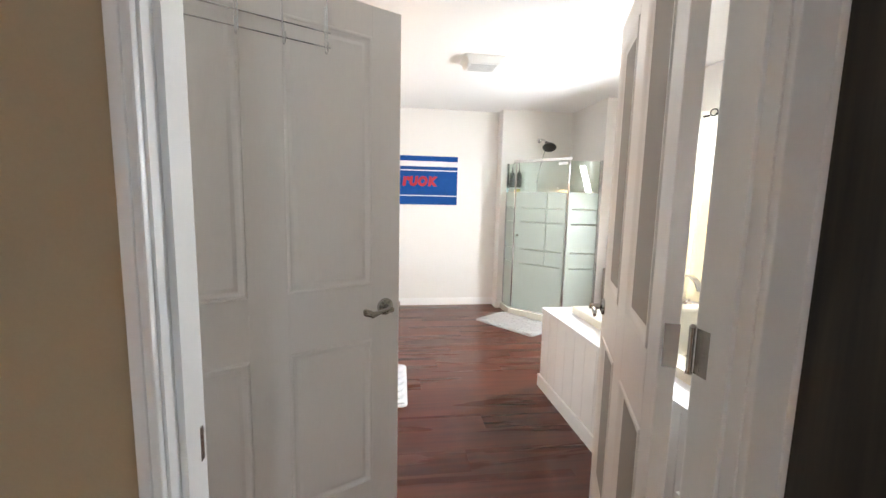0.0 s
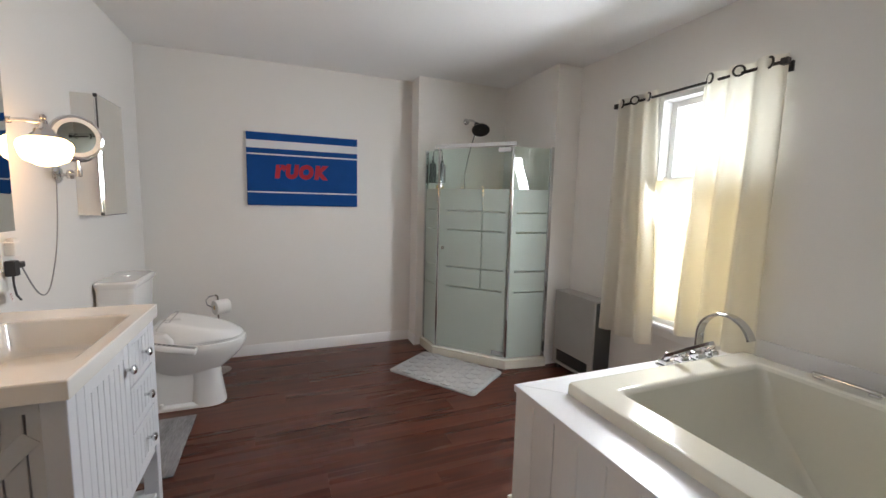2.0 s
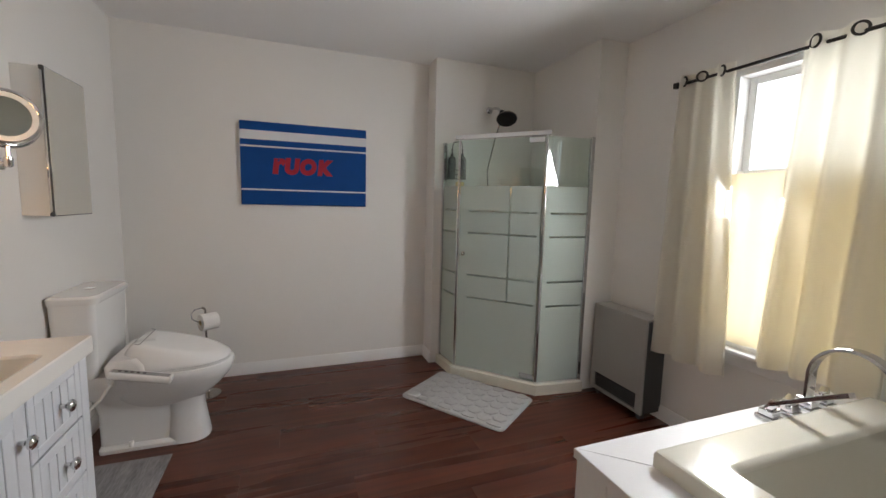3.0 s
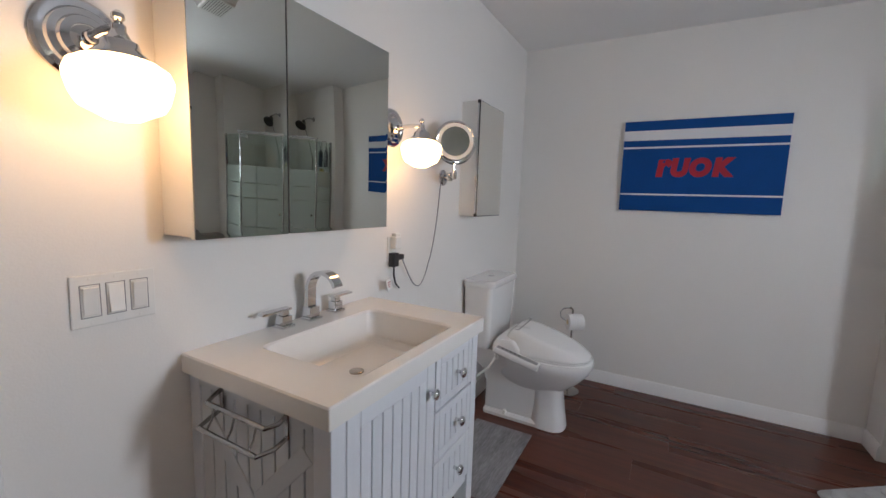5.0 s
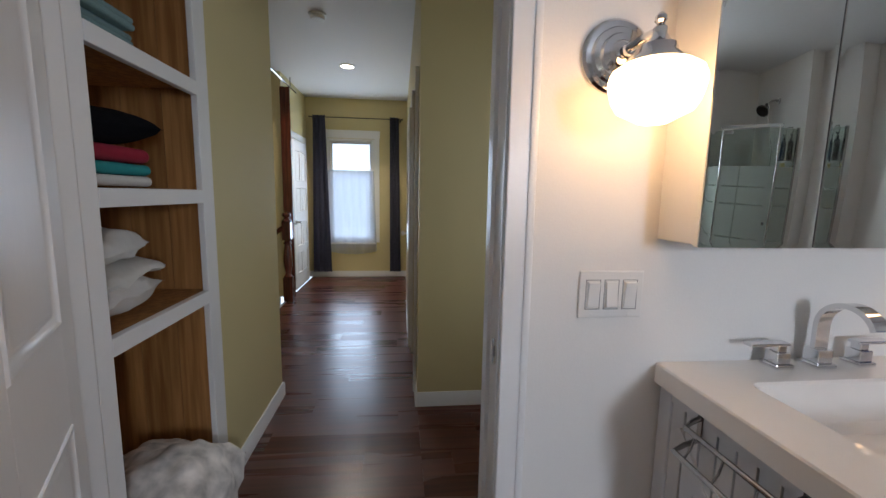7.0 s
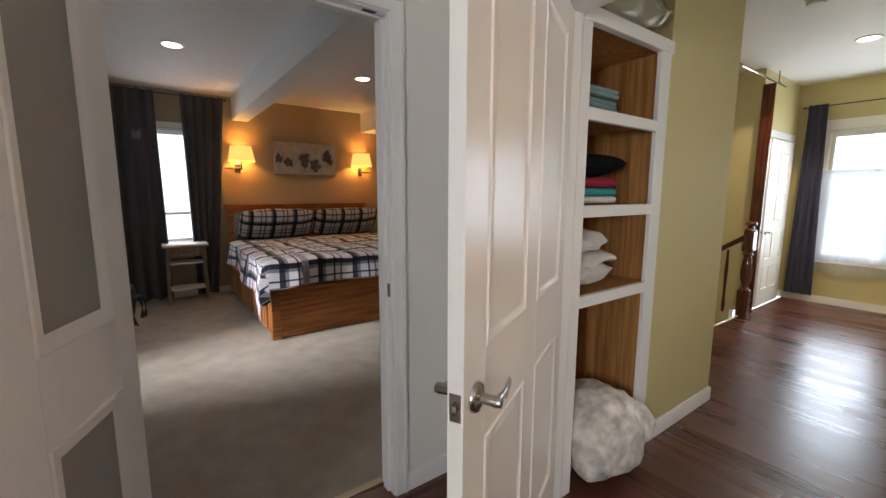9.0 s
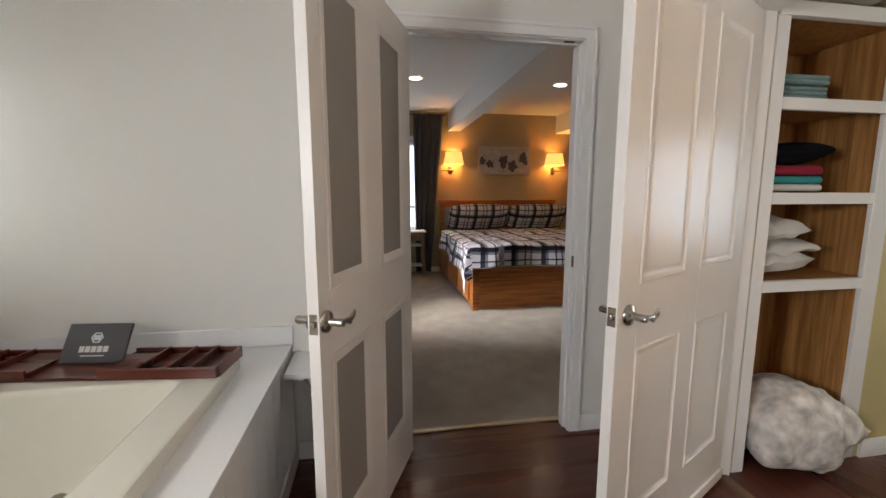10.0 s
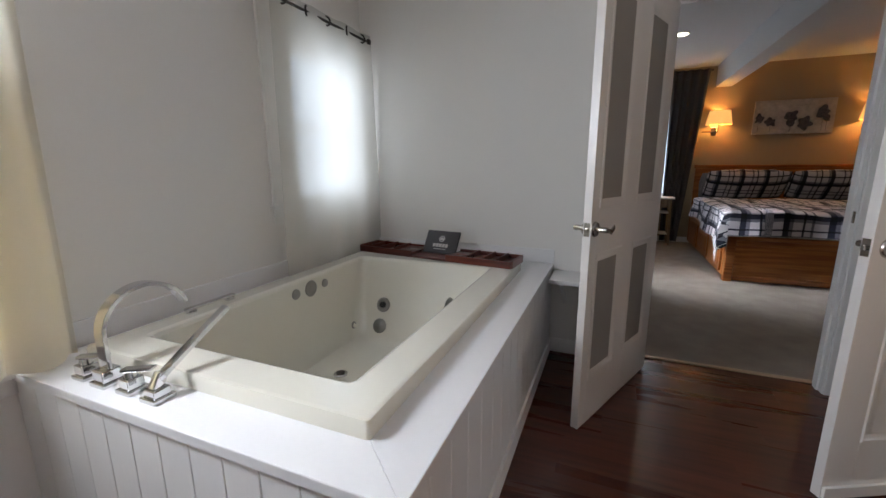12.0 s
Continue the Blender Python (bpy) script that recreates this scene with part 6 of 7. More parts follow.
for i in range(7):
    part("louvre", moved(box(-0.006, hy0 + 0.05, -0.004, 0.008, hy1 - 0.05, 0.004), pose(hx0 + 0.008, 0, 0.078 + i * 0.0135, 0, 35)), "steel_dark", ht)
for y in (hy0 + 0.03, hy1 - 0.06):
    part("foot", box(hx0 + 0.03, y, 0, hx0 + 0.07, y + 0.03, 0.046), "heater_dark", ht)

# ---- ceiling fan grille ----
fan = thing("exhaust_fan", "white exhaust fan cover with flared sides on the ceiling", "exhaust fan", pose(0.785, 3.590, CEIL))
part("housing", loft([rrect(-0.165, -0.135, 0.165, 0.135, 0.012, -0.0005), rrect(-0.165, -0.135, 0.165, 0.135, 0.012, -0.006), rrect(-0.145, -0.118, 0.145, 0.118, 0.012, -0.022), rrect(-0.132, -0.110, 0.132, 0.110, 0.010, -0.052), rrect(-0.124, -0.104, 0.124, 0.104, 0.010, -0.055)]), "plate", fan)
part("grille", slab([(-0.120, -0.100), (0.120, -0.100), (0.120, 0.100), (-0.120, 0.100)], -0.0555, -0.060, -0.0), "plate", fan, "flat white centre panel")
for i in range(9):
    y = -0.080 + i * 0.020
    part("slot", box(-0.105, y - 0.0025, -0.0612, 0.105, y + 0.0025, -0.0602), "grey_plastic", fan, "narrow grey air slot")

# ---- hall: linen shelves ----
lin = thing("linen_shelves", "built-in linen shelves with white face frame and pine lining", "shelving")
S0, S1, SD = SH0 - 0.001, SH1 + 0.001, 0.44
fy = YHS + 0.004
for x0 in (S0 - 0.035, S1 + 0.035):
    for k in range(3):
        part("lining_board", box(x0, YHS - SD + k * SD / 3 + 0.0005, 0.0, x0 + 0.020, YHS - SD + (k + 1) * SD / 3 - 0.002, 2.10, 0.001, 1), "pine", lin, "pine lining board")
part("back", box(S0 - 0.035, YHS - SD - 0.015, 0.0, S1 + 0.035, YHS - SD, 2.084), "pine", lin, "pine back board")
part("stile", box(S0, YHS - 0.02, 0, S0 - 0.065, fy, 2.14, 0.003), "trim", lin, "white face-frame stile")
part("stile", box(S1 + 0.095, YHS - 0.02, 0, S1, fy, 2.14, 0.003), "trim", lin, "white face-frame stile")
part("top_board", box(S0, YHS - 0.022, 2.075, S1, fy + 0.012, 2.135, 0.004), "trim", lin)
part("top_lining", box(S0 - 0.036, YHS - SD, 2.085, S1 + 0.056, YHS - 0.0225, 2.105), "pine", lin, "pine underside of the top")
for z in (1.752, 1.345, 0.942):
    b = part("shelf_edge", box(S0 - 0.065, YHS - 0.022, z - 0.052, S1 + 0.095, fy + 0.001, z, 0.003), "trim", lin, "white shelf edging")
    part("shelf_board", box(S0 - 0.036, YHS - SD, z - 0.024, S1 + 0.056, YHS - 0.0225, z - 0.002), "pine", b, "pine shelf board")


TX = -1.23
for i in range(5):
    j = 0.014 * math.sin(1 + i * 2.1)
    solid("folded_towel", crumple(box(-0.17 + j, -0.15, 0.001, 0.17 + j * 0.5, 0.15 + j, 0.022, 0.010, 3), 0.006, 9, i + 1.0, 0.5), "teal", "folded sage-green towel stacked on the upper shelf", "towel", pose(TX + 0.12, YHS - 0.21, 1.755 + i * 0.0235), "sage towels")
z = 1.346
for mat, h, lab in (("towel_white", 0.032, "folded white towel at the bottom of the stack"), ("towel_aqua", 0.034, "folded aqua towel in the stack"), ("towel_red", 0.046, "folded crimson towel in the stack"), ("towel_black", 0.105, "folded black blanket on top of the stack")):
    bm = box(-0.19, -0.15, 0, 0.19, 0.15, h, min(0.03, h * 0.46), 3) if mat != "towel_black" else moved(pillow(0.46, 0.36, 0.11, 18, 3.0), pose(0.0, 0.01, 0.046, 2, 4))
    solid("folded_towel", crumple(bm, 0.006, 8, h * 40, 0.3), mat, lab, "towel", pose(TX + 0.12, YHS - 0.20, z + 0.006), "folded towels")
    z += h + 0.003
for i, (dz, dx, tilt, dep) in enumerate(((0.055, 0.11, 4, 0.11), (0.145, 0.10, -6, 0.10), (0.245, 0.13, -12, 0.10))):
    solid("pillow", crumple(crumple(pillow(0.40, 0.34, dep, 26), 0.026, 6, i), 0.014, 15, i + 2), "linen" if i == 0 else "towel_white", "soft pale pillow squeezed on the shelf", "pillow", pose(TX + dx, YHS - 0.20, 0.945 + dz, tilt, 6 - 4 * i, 5 * i), "pillows on the shelf")
bag = pillow(0.56, 0.44, 0.40, 44, 3.2)
solid("fleece_blanket", crumple(crumple(crumple(bag, 0.045, 4.5, 3.0), 0.022, 11, 1.5), 0.008, 26, 0.7), "fluffy", "bundled mottled white and grey fleece blanket on the floor", "blanket", pose(-1.27, YHS - 0.085, 0.195, 0, 0, 6))
bagz = thing("bedding_bag", "clear plastic bag of bedding on top of the shelves", "bag", pose(-1.26, YHS - 0.16, 2.245))
part("bedding", crumple(pillow(0.58, 0.34, 0.19, 18, 3), 0.02, 6, 2.0), "towel_white", bagz)
part("plastic", crumple(pillow(0.62, 0.38, 0.215, 22, 3.4), 0.014, 11, 5.0), "plastic_bag", bagz, "crumpled clear plastic")

# ---- hall: window dressing, door, stairs ----
rod("curtain_rod", "thin black curtain rod over the hall window", "y", XH + 0.11, 0.83, 2.22, 2.475, XH, 0.007, 0.011)
curtain("curtain", "dark blue-grey floor-length hall curtain", "navy", "y", XH + 0.11, (0.88, 1.06), (0.84, 1.13), 2.50, 0.10, 3.5, 0.024, 0, "hall curtains", 1.4)
curtain("curtain", "dark blue-grey floor-length hall curtain", "navy", "y", XH + 0.11, (2.03, 2.17), (2.03, 2.20), 2.50, 0.10, 3.0, 0.022, 0, "hall curtains", 2.4)
curtain("cafe_curtain", "white sheer half curtain on the hall window", "sheer", "y", XH + 0.03, (1.06, 1.78), (1.06, 1.82), 1.69, 0.42, 6, 0.008, 0, "", 3.0, sag=0.05)

panel_door("door_3", "white panelled hall door beside the stairs, closed", pose(-6.22, 0.775, 0.01), 0.80, 2.03, [(0.11, 0.36), (0.44, 0.69)], [(0.20, 0.50), (0.58, 0.92), (1.05, 1.40), (1.48, 1.90)], lever_z=0.93)
casing(pose(-6.24, 0.7505, 0), 0.84, 2.06, "white casing round the hall door", width=0.085)
panel_door("door_4", "white panelled closet door along the hall", pose(-4.20, YHN - 0.022, 0.01), 0.95, 2.03, [(0.11, 0.42), (0.53, 0.84)], [(0.20, 0.86), (1.04, 1.90)], lever_z=0.93, levers=False)
casing(pose(-3.22, YHN - 0.0005, 0, 0, 0, 180), 1.0, 2.06, "white casing round the closet door", width=0.085)
casing(pose(-2.52, YHN - 0.0005, 0, 0, 0, 180), 0.62, 2.06, "white casing of a hall doorway", width=0.065, parts=("l",))
solid("closet_knob", moved(lathe([(0.012, 0), (0.010, 0.02), (0.024, 0.035), (0.024, 0.05), (0.001, 0.056)], 18), pose(0, 0, 0, 90)), "plate", "white round closet door knob", "knob", pose(-4.12, YHN - 0.041, 0.93))

newel = thing("newel_post", "turned mahogany newel post at the stair head", "newel post", pose(-4.93, 0.82, 0))
part("base", box(-0.055, -0.055, 0, 0.055, 0.055, 0.30, 0.004), "mahogany", newel)
part("turning", lathe([(0.050, 0.30), (0.056, 0.31), (0.038, 0.33), (0.034, 0.36), (0.052, 0.44), (0.056, 0.52), (0.046, 0.64), (0.034, 0.70), (0.052, 0.72), (0.036, 0.74), (0.036, 0.76)], 24), "mahogany", newel)
part("block", box(-0.050, -0.050, 0.76, 0.050, 0.050, 0.98, 0.004), "mahogany", newel)
part("cap", lathe([(0.056, 0.98), (0.062, 0.99), (0.050, 1.005), (0.034, 1.015), (0.030, 1.03), (0.052, 1.05), (0.056, 1.07), (0.044, 1.09), (0.018, 1.10), (0.001, 1.102)], 24), "mahogany", newel)
rail = thing("stair_handrail", "mahogany stair handrail sloping down from the newel", "handrail")
part("rail", sweep([(-4.93, 0.765, 0.90), (-4.93, 0.45, 0.68), (-4.93, -0.44, 0.02)], [(-0.03, -0.025), (0.03, -0.025), (0.034, 0.01), (0.02, 0.03), (-0.02, 0.03), (-0.034, 0.01)]), "mahogany", rail)
for i in range(5):
    y = 0.62 - i * 0.22
    part("baluster", lathe([(0.016, 0), (0.020, 0.1), (0.013, 0.2), (0.020, 0.5), (0.012, 0.74)], 12), "mahogany", rail, at=pose(-4.93, y, 0.775 - (0.765 - y) * 0.73 - 0.66))
trim("stair_edge", box(-4.87, 0.775, -0.16, -3.01, 0.802, 0.006, 0.004), "white painted edge of the stair opening")
for i in range(5):
    solid("stair_tread", join(box(-4.85, 0.775 - (i + 1) * 0.24, -0.185 * (i + 1) - 0.03, -3.14, 0.785 - i * 0.24, -0.185 * (i + 1), 0.006), box(-4.85, 0.770 - i * 0.24, -0.185 * (i + 1), -3.14, 0.774 - i * 0.24, -0.185 * i - 0.032)), "floor", "dark wooden stair tread going down", "stair", group="stair treads", kind="structure")
solid("door_edge_trim", box(-5.122, 0.74, 0, -5.094, 0.855, 2.60, 0.004), "mahogany", "tall dark wooden trim board beside the stairs", "trim", kind="structure")
hr = thing("hanging_rod", "thin metal rod on brackets high over the stairs", "rod")
part("pole", tube([(-4.12, 0.86, 2.60), (-5.40, 0.86, 2.60)], 0.009, 10), "chrome", hr)
for x in (-4.15, -5.37):
    part("bracket", tube([(x, 0.86, 2.60), (x, 0.80, 2.66), (x, 0.80, HCEIL)], 0.006, 8), "steel_dark", hr)


def downlight(x, y, z, group, power):
    d = thing("recessed_light", "round recessed ceiling light, lit", "ceiling light", pose(x, y, z), group)
    part("ring", lathe([(0.070, -0.002), (0.092, -0.002), (0.094, -0.006), (0.088, -0.012), (0.072, -0.010), (0.070, -0.002)], 32, caps=False), "plate", d)
    part("lens", lathe([(0.0715, -0.004), (0.0715, -0.007), (0.001, -0.008)], 28), "downlight", d, "glowing lens")
    lamp("downlight_beam", "SPOT", pose(x, y, z - 0.015), power, (1.0, 0.86, 0.66), radius=0.06).data.spot_size = radians(125)


downlight(-4.78, 1.585, HCEIL, "hall lights", 80)
downlight(0.27, -1.93, BCEIL, "bedroom lights", 6)
downlight(-1.52, -1.93, BCEIL, "bedroom lights", 6)
sm = thing("smoke_detector", "white round smoke detector on the hall ceiling", "smoke detector", pose(-3.44, 1.515, HCEIL))
part("base", lathe([(0.070, -0.001), (0.070, -0.012), (0.060, -0.014)], 28), "plate", sm)
part("cover", lathe([(0.058, -0.013), (0.058, -0.034), (0.050, -0.044), (0.001, -0.046)], 28), "plate", sm)

# ---- bedroom ----
bed = thing("bed", "honey-stained wooden king bed with panelled footboard and drawers", "bed")
EX0, EX1, EY0, EY1 = -0.315, -2.36, BY0 + 0.015, -1.44
part("footboard", box(EX0, EY1 - 0.035, 0.02, EX1, EY1 - 0.012, 0.454), "bed_wood", bed)
part("cap_rail", box(EX0, EY1 - 0.04, 0.457, EX1, EY1 + 0.004, 0.50, 0.006), "bed_wood", bed)
part("bottom_rail", box(EX0 - 0.081, EY1 - 0.0115, 0.02, EX1 + 0.081, EY1, 0.075, 0.004), "bed_wood", bed)
part("top_rail", box(EX0 - 0.081, EY1 - 0.0115, 0.40, EX1 + 0.081, EY1, 0.456, 0.004), "bed_wood", bed)
for x in (EX0, EX1 + 0.08):
    part("post", box(x - 0.08, EY1 - 0.08, 0, x, EY1 + 0.004, 0.50, 0.006), "bed_wood", bed)
for x in (EX0, EX1 + 0.04):
    part("side_rail", box(x - 0.04, EY0 + 0.08, 0.05, x, EY1 - 0.081, 0.46, 0.004), "bed_wood", bed)
for i in range(3):
    y = EY1 - 0.14 - i * 0.70
    dr = part("drawer", box(EX0 + 0.001, y - 0.64, 0.09, EX0 + 0.020, y, 0.40, 0.004), "bed_wood", bed)
    part("drawer_panel", box(EX0 + 0.020, y - 0.58, 0.15, EX0 + 0.027, y - 0.06, 0.34, 0.005), "bed_wood", dr)
part("headboard", join(box(EX0, EY0, 0.05, EX1, EY0 + 0.04, 1.19), box(EX0 + 0.02, EY0, 1.19, EX1 - 0.02, EY0 + 0.07, 1.235, 0.008), box(EX0, EY0 + 0.04, 1.10, EX1, EY0 + 0.055, 1.185, 0.004)), "bed_wood", bed)
mattress = solid("mattress", box(EX0 - 0.045, EY0 + 0.08, 0.30, EX1 + 0.045, EY1 - 0.085, 0.735, 0.06, 3), "towel_white", "thick white mattress under the plaid cover", "mattress")


def plaid(name, px, py):
    m = bpy.data.materials.new(name)
    m.use_nodes = True
    t = m.node_tree
    b = t.nodes["Principled BSDF"]
    b.inputs["Roughness"].default_value = 0.9
    uv = t.nodes.new("ShaderNodeUVMap")
    uv.uv_map = "weave"
    sep = t.nodes.new("ShaderNodeSeparateXYZ")
    t.links.new(uv.outputs["UV"], sep.inputs[0])
    cols = []
    for axis, period in (("X", px), ("Y", py)):
        mul = t.nodes.new("ShaderNodeMath")
        mul.operation = "MULTIPLY"
        mul.inputs[1].default_value = 1 / period
        fr = t.nodes.new("ShaderNodeMath")
        fr.operation = "FRACT"
        t.links.new(sep.outputs[axis], mul.inputs[0])
        t.links.new(mul.outputs[0], fr.inputs[0])
        r = t.nodes.new("ShaderNodeValToRGB")
        r.color_ramp.interpolation = "CONSTANT"
        e = r.color_ramp.elements
        e[0].position, e[0].color = 0.0, (0.80, 0.78, 0.80, 1)
        e[1].position, e[1].color = 0.20, (0.022, 0.025, 0.048, 1)
        for pos, c in ((0.34, (0.24, 0.24, 0.28, 1)), (0.43, (0.80, 0.78, 0.80, 1)), (0.65, (0.05, 0.05, 0.075, 1)), (0.70, (0.78, 0.76, 0.78, 1)), (0.84, (0.22, 0.21, 0.25, 1)), (0.90, (0.80, 0.78, 0.80, 1))):
            n = e.new(pos)
            n.color = c
        t.links.new(fr.outputs[0], r.inputs["Fac"])
        cols.append(r)
    mix = t.nodes.new("ShaderNodeMix")
    mix.data_type = "RGBA"
    mix.blend_type = "MULTIPLY"
    mix.inputs["Factor"].default_value = 1.0
    t.links.new(cols[0].outputs["Color"], mix.inputs["A"])
    t.links.new(cols[1].outputs["Color"], mix.inputs["B"])
    t.links.new(mix.outputs["Result"], b.inputs["Base Color"])
    n = t.nodes.new("ShaderNodeTexNoise")
    n.inputs["Scale"].default_value = 35
    bp = t.nodes.new("ShaderNodeBump")
    bp.inputs["Distance"].default_value = 0.006
    t.links.new(n.outputs["Fac"], bp.inputs["Height"])
    t.links.new(bp.outputs["Normal"], b.inputs["Normal"])
    return m


M["plaid"] = plaid("black_white_grey_plaid", 0.36, 0.36)


def woven(bm, scale, mapping):
    """Gives cloth its own weave directions."""
    layer = bm.loops.layers.uv.new("weave")
    for f in bm.faces:
        for lo in f.loops:
            lo[layer].uv = mapping(lo.vert.co)
    return bm


# cover: flat on the mattress, hanging over the foot and both sides
CW, CL, DROP, DFOOT = EX0 - EX1, EY1 - EY0 - 0.55, 0.40, 0.27
uvs = {}


def cover(u, v):
    s, l = (u * (CW + 2 * DROP) - DROP), v * (CL + DFOOT)
    x = EX0 - min(max(s, -0.02), CW + 0.02)
    y = EY0 + 0.55 + min(l, CL + 0.02)
    drop_side, drop_foot = max(0, -s, s - CW), max(0, l - CL)
    k = noise.noise(Vector((s * 2.1, l * 2.1, 0.3)))
    corner = drop_side * drop_foot
    z = 0.775 - 0.93 * max(drop_side * (0.70 + 0.52 * v * v), drop_foot) - 0.9 * corner + 0.022 * k + 0.010 * noise.noise(Vector((s * 6, l * 6, 2)))
    edge = max(drop_side, drop_foot)
    fold = 0.030 * math.sin(7.5 * (l if drop_side > drop_foot else s) + 2 * k) * min(1, edge * 5)
    if drop_side > 0 and drop_side >= drop_foot:
        x += (1 if s < 0 else -1) * (0.035 + fold + 0.10 * drop_side)
        y += 0.5 * corner
    elif drop_foot > 0:
        y += 0.035 + fold + 0.06 * drop_foot
    p = (x, y, z)
    uvs[(round(p[0], 4), round(p[1], 4), round(p[2], 4))] = (s, l)
    return p


bm = sheet(84, 84, cover)
bm = woven(bm, 1, lambda co: uvs.get((round(co.x, 4), round(co.y, 4), round(co.z, 4)), (co.x, co.y)))
duvet = thing("duvet", "rumpled black, white and grey plaid cover over the bed", "bedspread")
part("cover", bm, "plaid", duvet)
hem = [cover(i / 90, 1.0) for i in range(91)]
part("hem", tube([(x, y + 0.001, z) for x, y, z in hem], 0.004, 6), "toilet_mat", duvet, "dark stitched hem")
for i, x in enumerate((-0.925, -1.93)):
    bm = woven(crumple(pillow(1.02, 0.50, 0.20, 24, 3.2), 0.014, 6, i * 3.0), 1, lambda co: (co.x * 1.25, co.y * 1.25))
    solid("pillow", bm, "plaid", "plaid pillow leaning on the wooden headboard", "pillow", pose(x, EY0 + 0.27, 0.955, 52, 0, 2 - 4 * i), "bed pillows")
solid("pillow", crumple(pillow(0.86, 0.40, 0.15, 16, 3), 0.01, 6, 7), "toilet_mat", "dark grey pillow behind the plaid pillow", "pillow", pose(-0.80, EY0 + 0.135, 0.93, 72), "bed pillows")

art = thing("flower_canvas", "pale grey canvas painted with dark blue-black flowers", "picture", pose(-1.443, BY0 + 0.001, 1.667))
M["art"] = material("pale_grey_painted_canvas", (0.50, 0.475, 0.46), 0.7, spread=0.25, scale=7, fine=25, bump=0.0005)
M["flower"] = material("blue_black_paint", (0.085, 0.082, 0.10), 0.6, spread=0.75, scale=25, fine=80)
part("canvas", box(-0.463, 0, 0, 0.463, 0.030, 0.466, 0.003), "art", art)
for i, (x, z, r) in enumerate(((0.40, 0.22, 0.065), (0.255, 0.17, 0.075), (0.03, 0.25, 0.085), (0.02, 0.15, 0.06), (-0.14, 0.14, 0.085), (-0.33, 0.28, 0.085), (-0.38, 0.20, 0.05))):
    pts = []
    for k in range(26):
        a = 2 * math.pi * k / 26
        rr = r * (0.86 + 0.10 * math.sin(5 * a + i) + 0.45 * noise.noise(Vector((math.cos(a) * 1.6, math.sin(a) * 1.6, i * 3.7))))
        pts.append((x + rr * math.cos(a), z + rr * math.sin(a)))
    part("flower", loft([[(px, 0.0302, pz) for px, pz in pts], [(x + (px - x) * 0.9, 0.0315, z + (pz - z) * 0.9) for px, pz in pts]]), "flower", art, "dark painted flower")
    part("stem", box(x - 0.002, 0.0301, 0.03, x + 0.002, 0.0306, z - r * 0.6), "flower", art)


def bed_lamp(x, side):
    l = thing("swing_arm_lamp", "swing-arm wall lamp with a lit fabric shade", "wall lamp", pose(x, BY0 + 0.001, 1.73), "bedside wall lamps")
    part("backplate", box(-0.035, 0, -0.065, 0.035, 0.018, 0.065, 0.006), "nickel", l)
    part("arm", join(tube([(0, 0.018, -0.01), (0, 0.06, -0.01), (side * 0.16, 0.085, -0.01), (side * -0.03, 0.13, 0.0)], 0.008, 10), tube([(side * -0.03, 0.13, -0.03), (side * -0.03, 0.13, 0.10)], 0.008, 10)), "nickel", l)
    part("shade", moved(lathe([(0.168, 0.085), (0.130, 0.285), (0.128, 0.285), (0.166, 0.085), (0.168, 0.085)], 36, caps=False), pose(side * -0.03, 0.15, 0)), "lampshade", l, "glowing cream fabric shade")
    lamp("bedside_bulb", "POINT", Matrix.Translation((x + side * -0.03, BY0 + 0.15, 1.73 + 0.17)), BEDLAMP, WARM, radius=0.035)


BEDLAMP = 6.0
bed_lamp(-0.50, 1)
bed_lamp(-2.32, -1)
rod("curtain_rod", "thin dark curtain rod over the bedroom window", "x", BY0 + 0.10, -0.38, 1.25, 2.60, BY0, 0.008, 0.014)
curtain("curtain", "grey floor-length bedroom curtain", "greycurtain", "x", BY0 + 0.10, (0.40, 1.15), (0.36, 1.20), 2.62, 0.03, 6, 0.035, 0, "bedroom curtains", 1.0)
curtain("curtain", "grey floor-length bedroom curtain", "greycurtain", "x", BY0 + 0.10, (-0.36, 0.13), (-0.16, 0.10), 2.62, 0.03, 4.5, 0.035, 0, "bedroom curtains", 3.0)

ns = thing("nightstand", "small tan wooden nightstand with a drawer and white shelves", "nightstand", pose(0.205, BY0 + 0.235, 0))
for x in (-1, 1):
    for y in (-0.137, 0.137):
        part("leg", loft([rrect(x * 0.215 - 0.014, y - 0.014, x * 0.215 + 0.014, y + 0.014, 0.004, 0.007), rrect(x * 0.188 - 0.019, y - 0.019, x * 0.188 + 0.019, y + 0.019, 0.004, 0.722)]), "nightstand", ns)
part("top", box(-0.245, -0.18, 0.722, 0.245, 0.185, 0.748, 0.004), "towel_white", ns, "pale painted top")
part("apron", box(-0.168, -0.15, 0.590, 0.168, 0.148, 0.7215), "nightstand", ns)
dr = part("drawer", box(-0.166, 0.148, 0.598, 0.166, 0.160, 0.714, 0.003), "nightstand", ns)
part("handle", tube([(-0.05, 0.160, 0.66), (-0.045, 0.180, 0.655), (0.045, 0.180, 0.655), (0.05, 0.160, 0.66)], 0.005, 8), "steel_dark", dr, "dark metal pull")
for z in (0.17, 0.50):
    part("shelf", box(-0.185, -0.13, z, 0.185, 0.15, z + 0.020, 0.002), "towel_white", ns, "white shelf board")
bp_ = thing("backpack", "black bag with looped straps slumped on the carpet", "bag", pose(0.86, -2.75, 0.006))
part("body", moved(crumple(pillow(0.34, 0.44, 0.22, 16), 0.02, 6, 2), pose(0.0, 0, 0.22, 80, 0, 60)), "black", bp_)
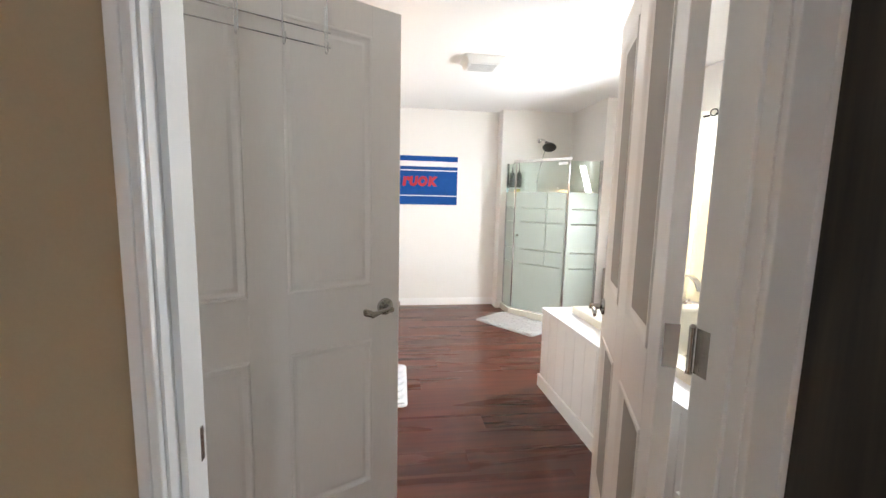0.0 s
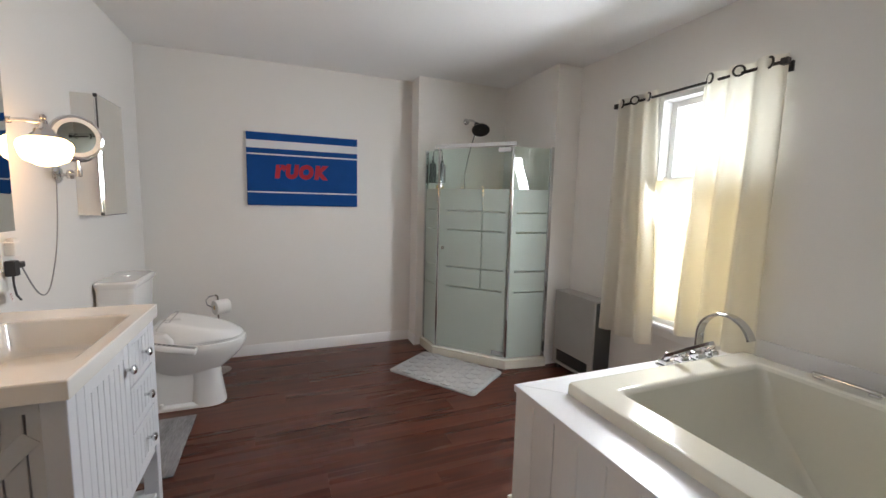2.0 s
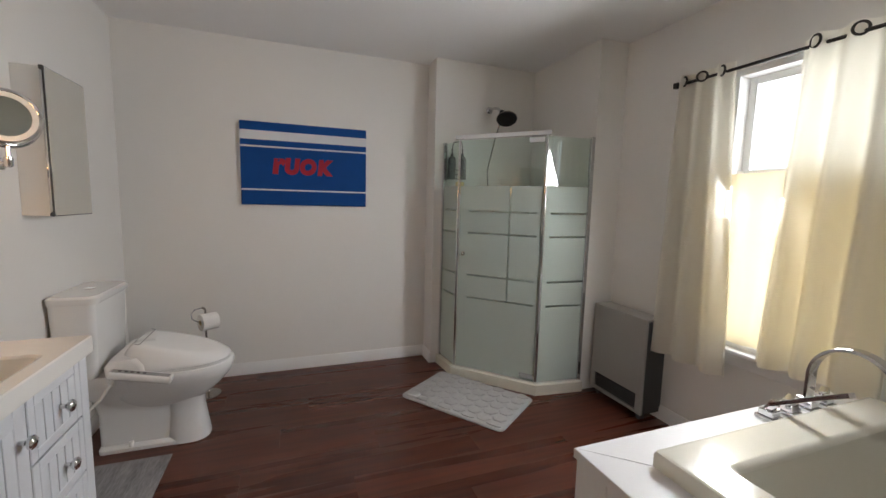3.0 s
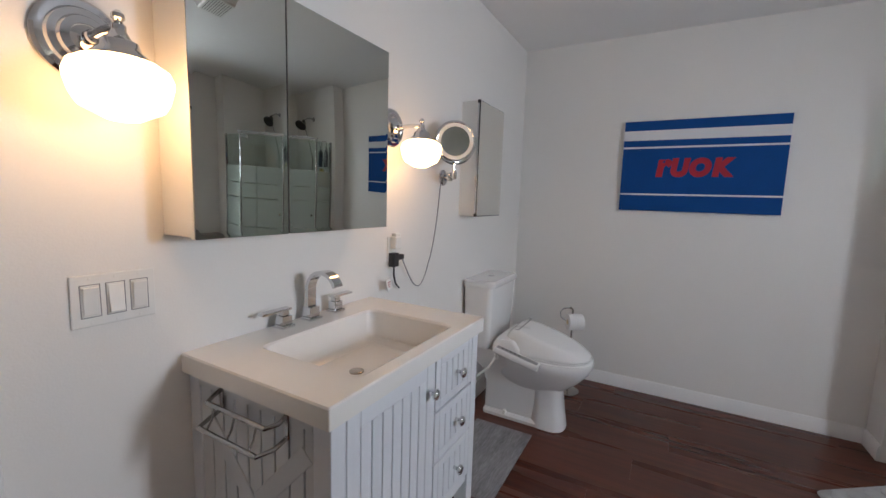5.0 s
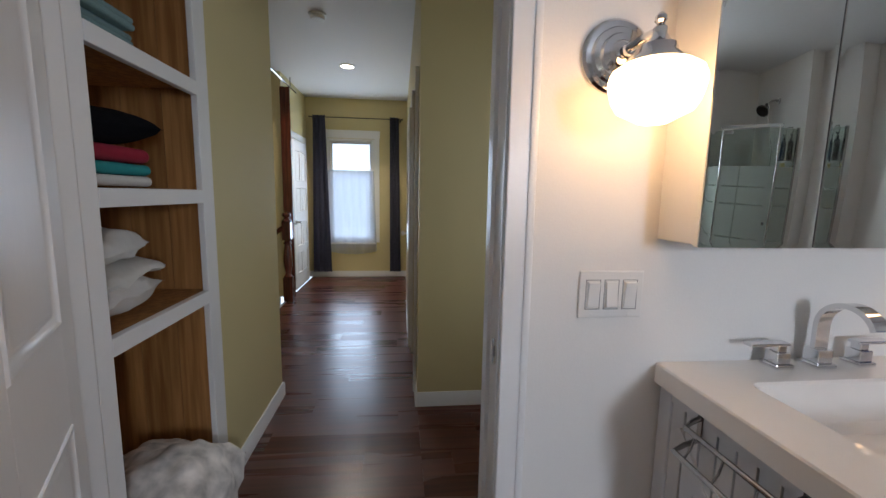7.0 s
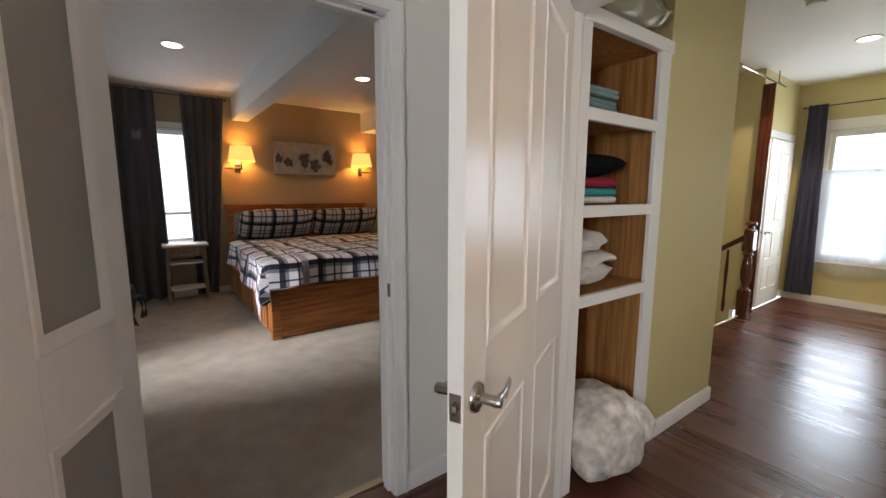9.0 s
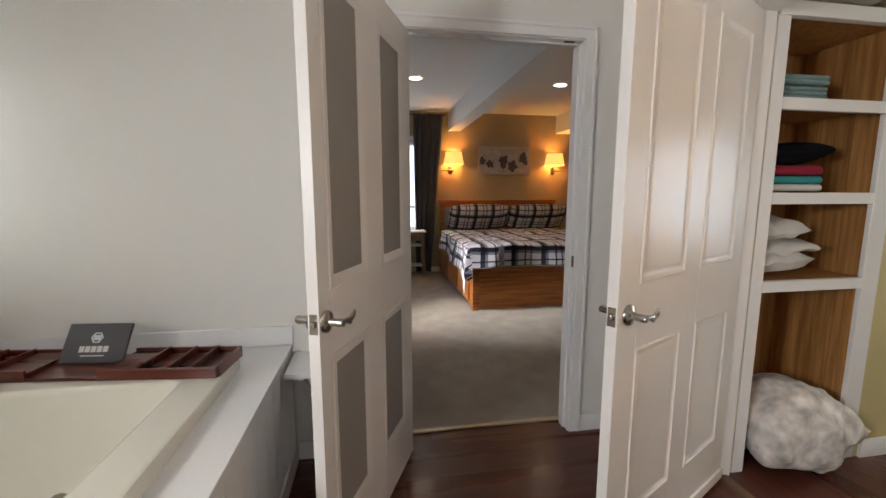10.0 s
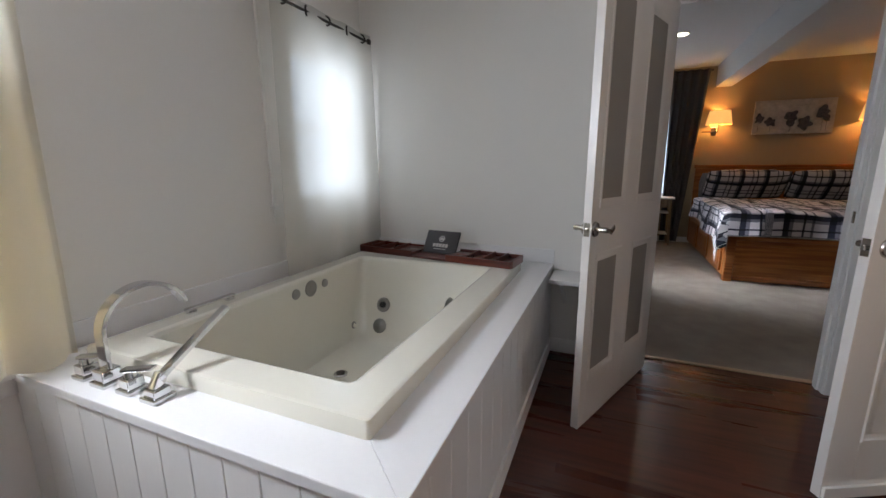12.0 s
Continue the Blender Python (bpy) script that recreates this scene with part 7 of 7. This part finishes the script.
for k in range(2):
    part("strap", sweep(arc(14, -60, 220, lambda a: (-0.13 - 0.03 * k + 0.05 * math.cos(a), 0.08 + 0.15 * math.cos(a) * (0.7 + 0.3 * k), 0.17 + 0.16 * math.sin(a) * (1 if math.sin(a) > 0 else 0.99))), [(-0.015, -0.002), (0.015, -0.002), (0.015, 0.002), (-0.015, 0.002)]), "black", bp_)
# added cabinet-shaped block that fills the dark area right of the doorway
wr = thing("wardrobe", "tall dark wooden block added beside the bedroom doorway", "wardrobe")
part("carcass", box(0.735, 0.20, 0, 1.60, BY1 - 0.03, 2.05, 0.004), "wardrobe", wr)
part("plinth", box(0.745, 0.21, 0, 1.59, 0.199, 0.08), "wardrobe", wr)
for a, b in ((0.74, 1.165), (1.17, 1.595)):
    part("door", box(a, 0.18, 0.09, b, 0.199, 2.04, 0.003), "wardrobe", wr)

# ---- floor boards, last ----
floor = thing("floor", "dark red-brown wood-look laminate floor", "floor", kind="structure")
BW_, BL_ = 0.185, 1.22
shared = {}


def board(x0, x1, y0, y1, turned):
    key = (round(x1 - x0, 3), round(y1 - y0, 3))
    if key not in shared:
        w, d = key
        shared[key] = finish(loft([[(0.0, 0.0, -0.012), (w, 0.0, -0.012), (w, d, -0.012), (0.0, d, -0.012)],
                                   [(0.0, 0.0, 0.0), (w, 0.0, 0.0), (w, d, 0.0), (0.0, d, 0.0)]]), "plank", "floor")
    ob = new("plank", shared[key])
    ob.parent = floor
    ob.matrix_basis = pose(-y0, x0, 0, 0, 0, 90) if turned else pose(x0, y0, 0)


def lay(x0, y0, x1, y1, start, turned=False):
    y, row = y0, start
    while y < y1 - 0.005:
        ye = min(y + BW_, y1)
        x = x0 - ((row * 0.43) % 1.0) * BL_
        while x < x1 - 0.005:
            a, b = max(x, x0), min(x + BL_, x1)
            if b - a > 0.004:
                board(a, b - 0.0004, y, ye - 0.0004, turned)
            x += BL_
        y, row = ye, row + 1


lay(XW, YS - T + 0.02, XE, YN, 0)
# the hall boards run across the hall
lay(0.80, -XW, YHN, -XH, 2, True)
lay(YHN, -(XW - T), 3.2, 2.27, 5, True)
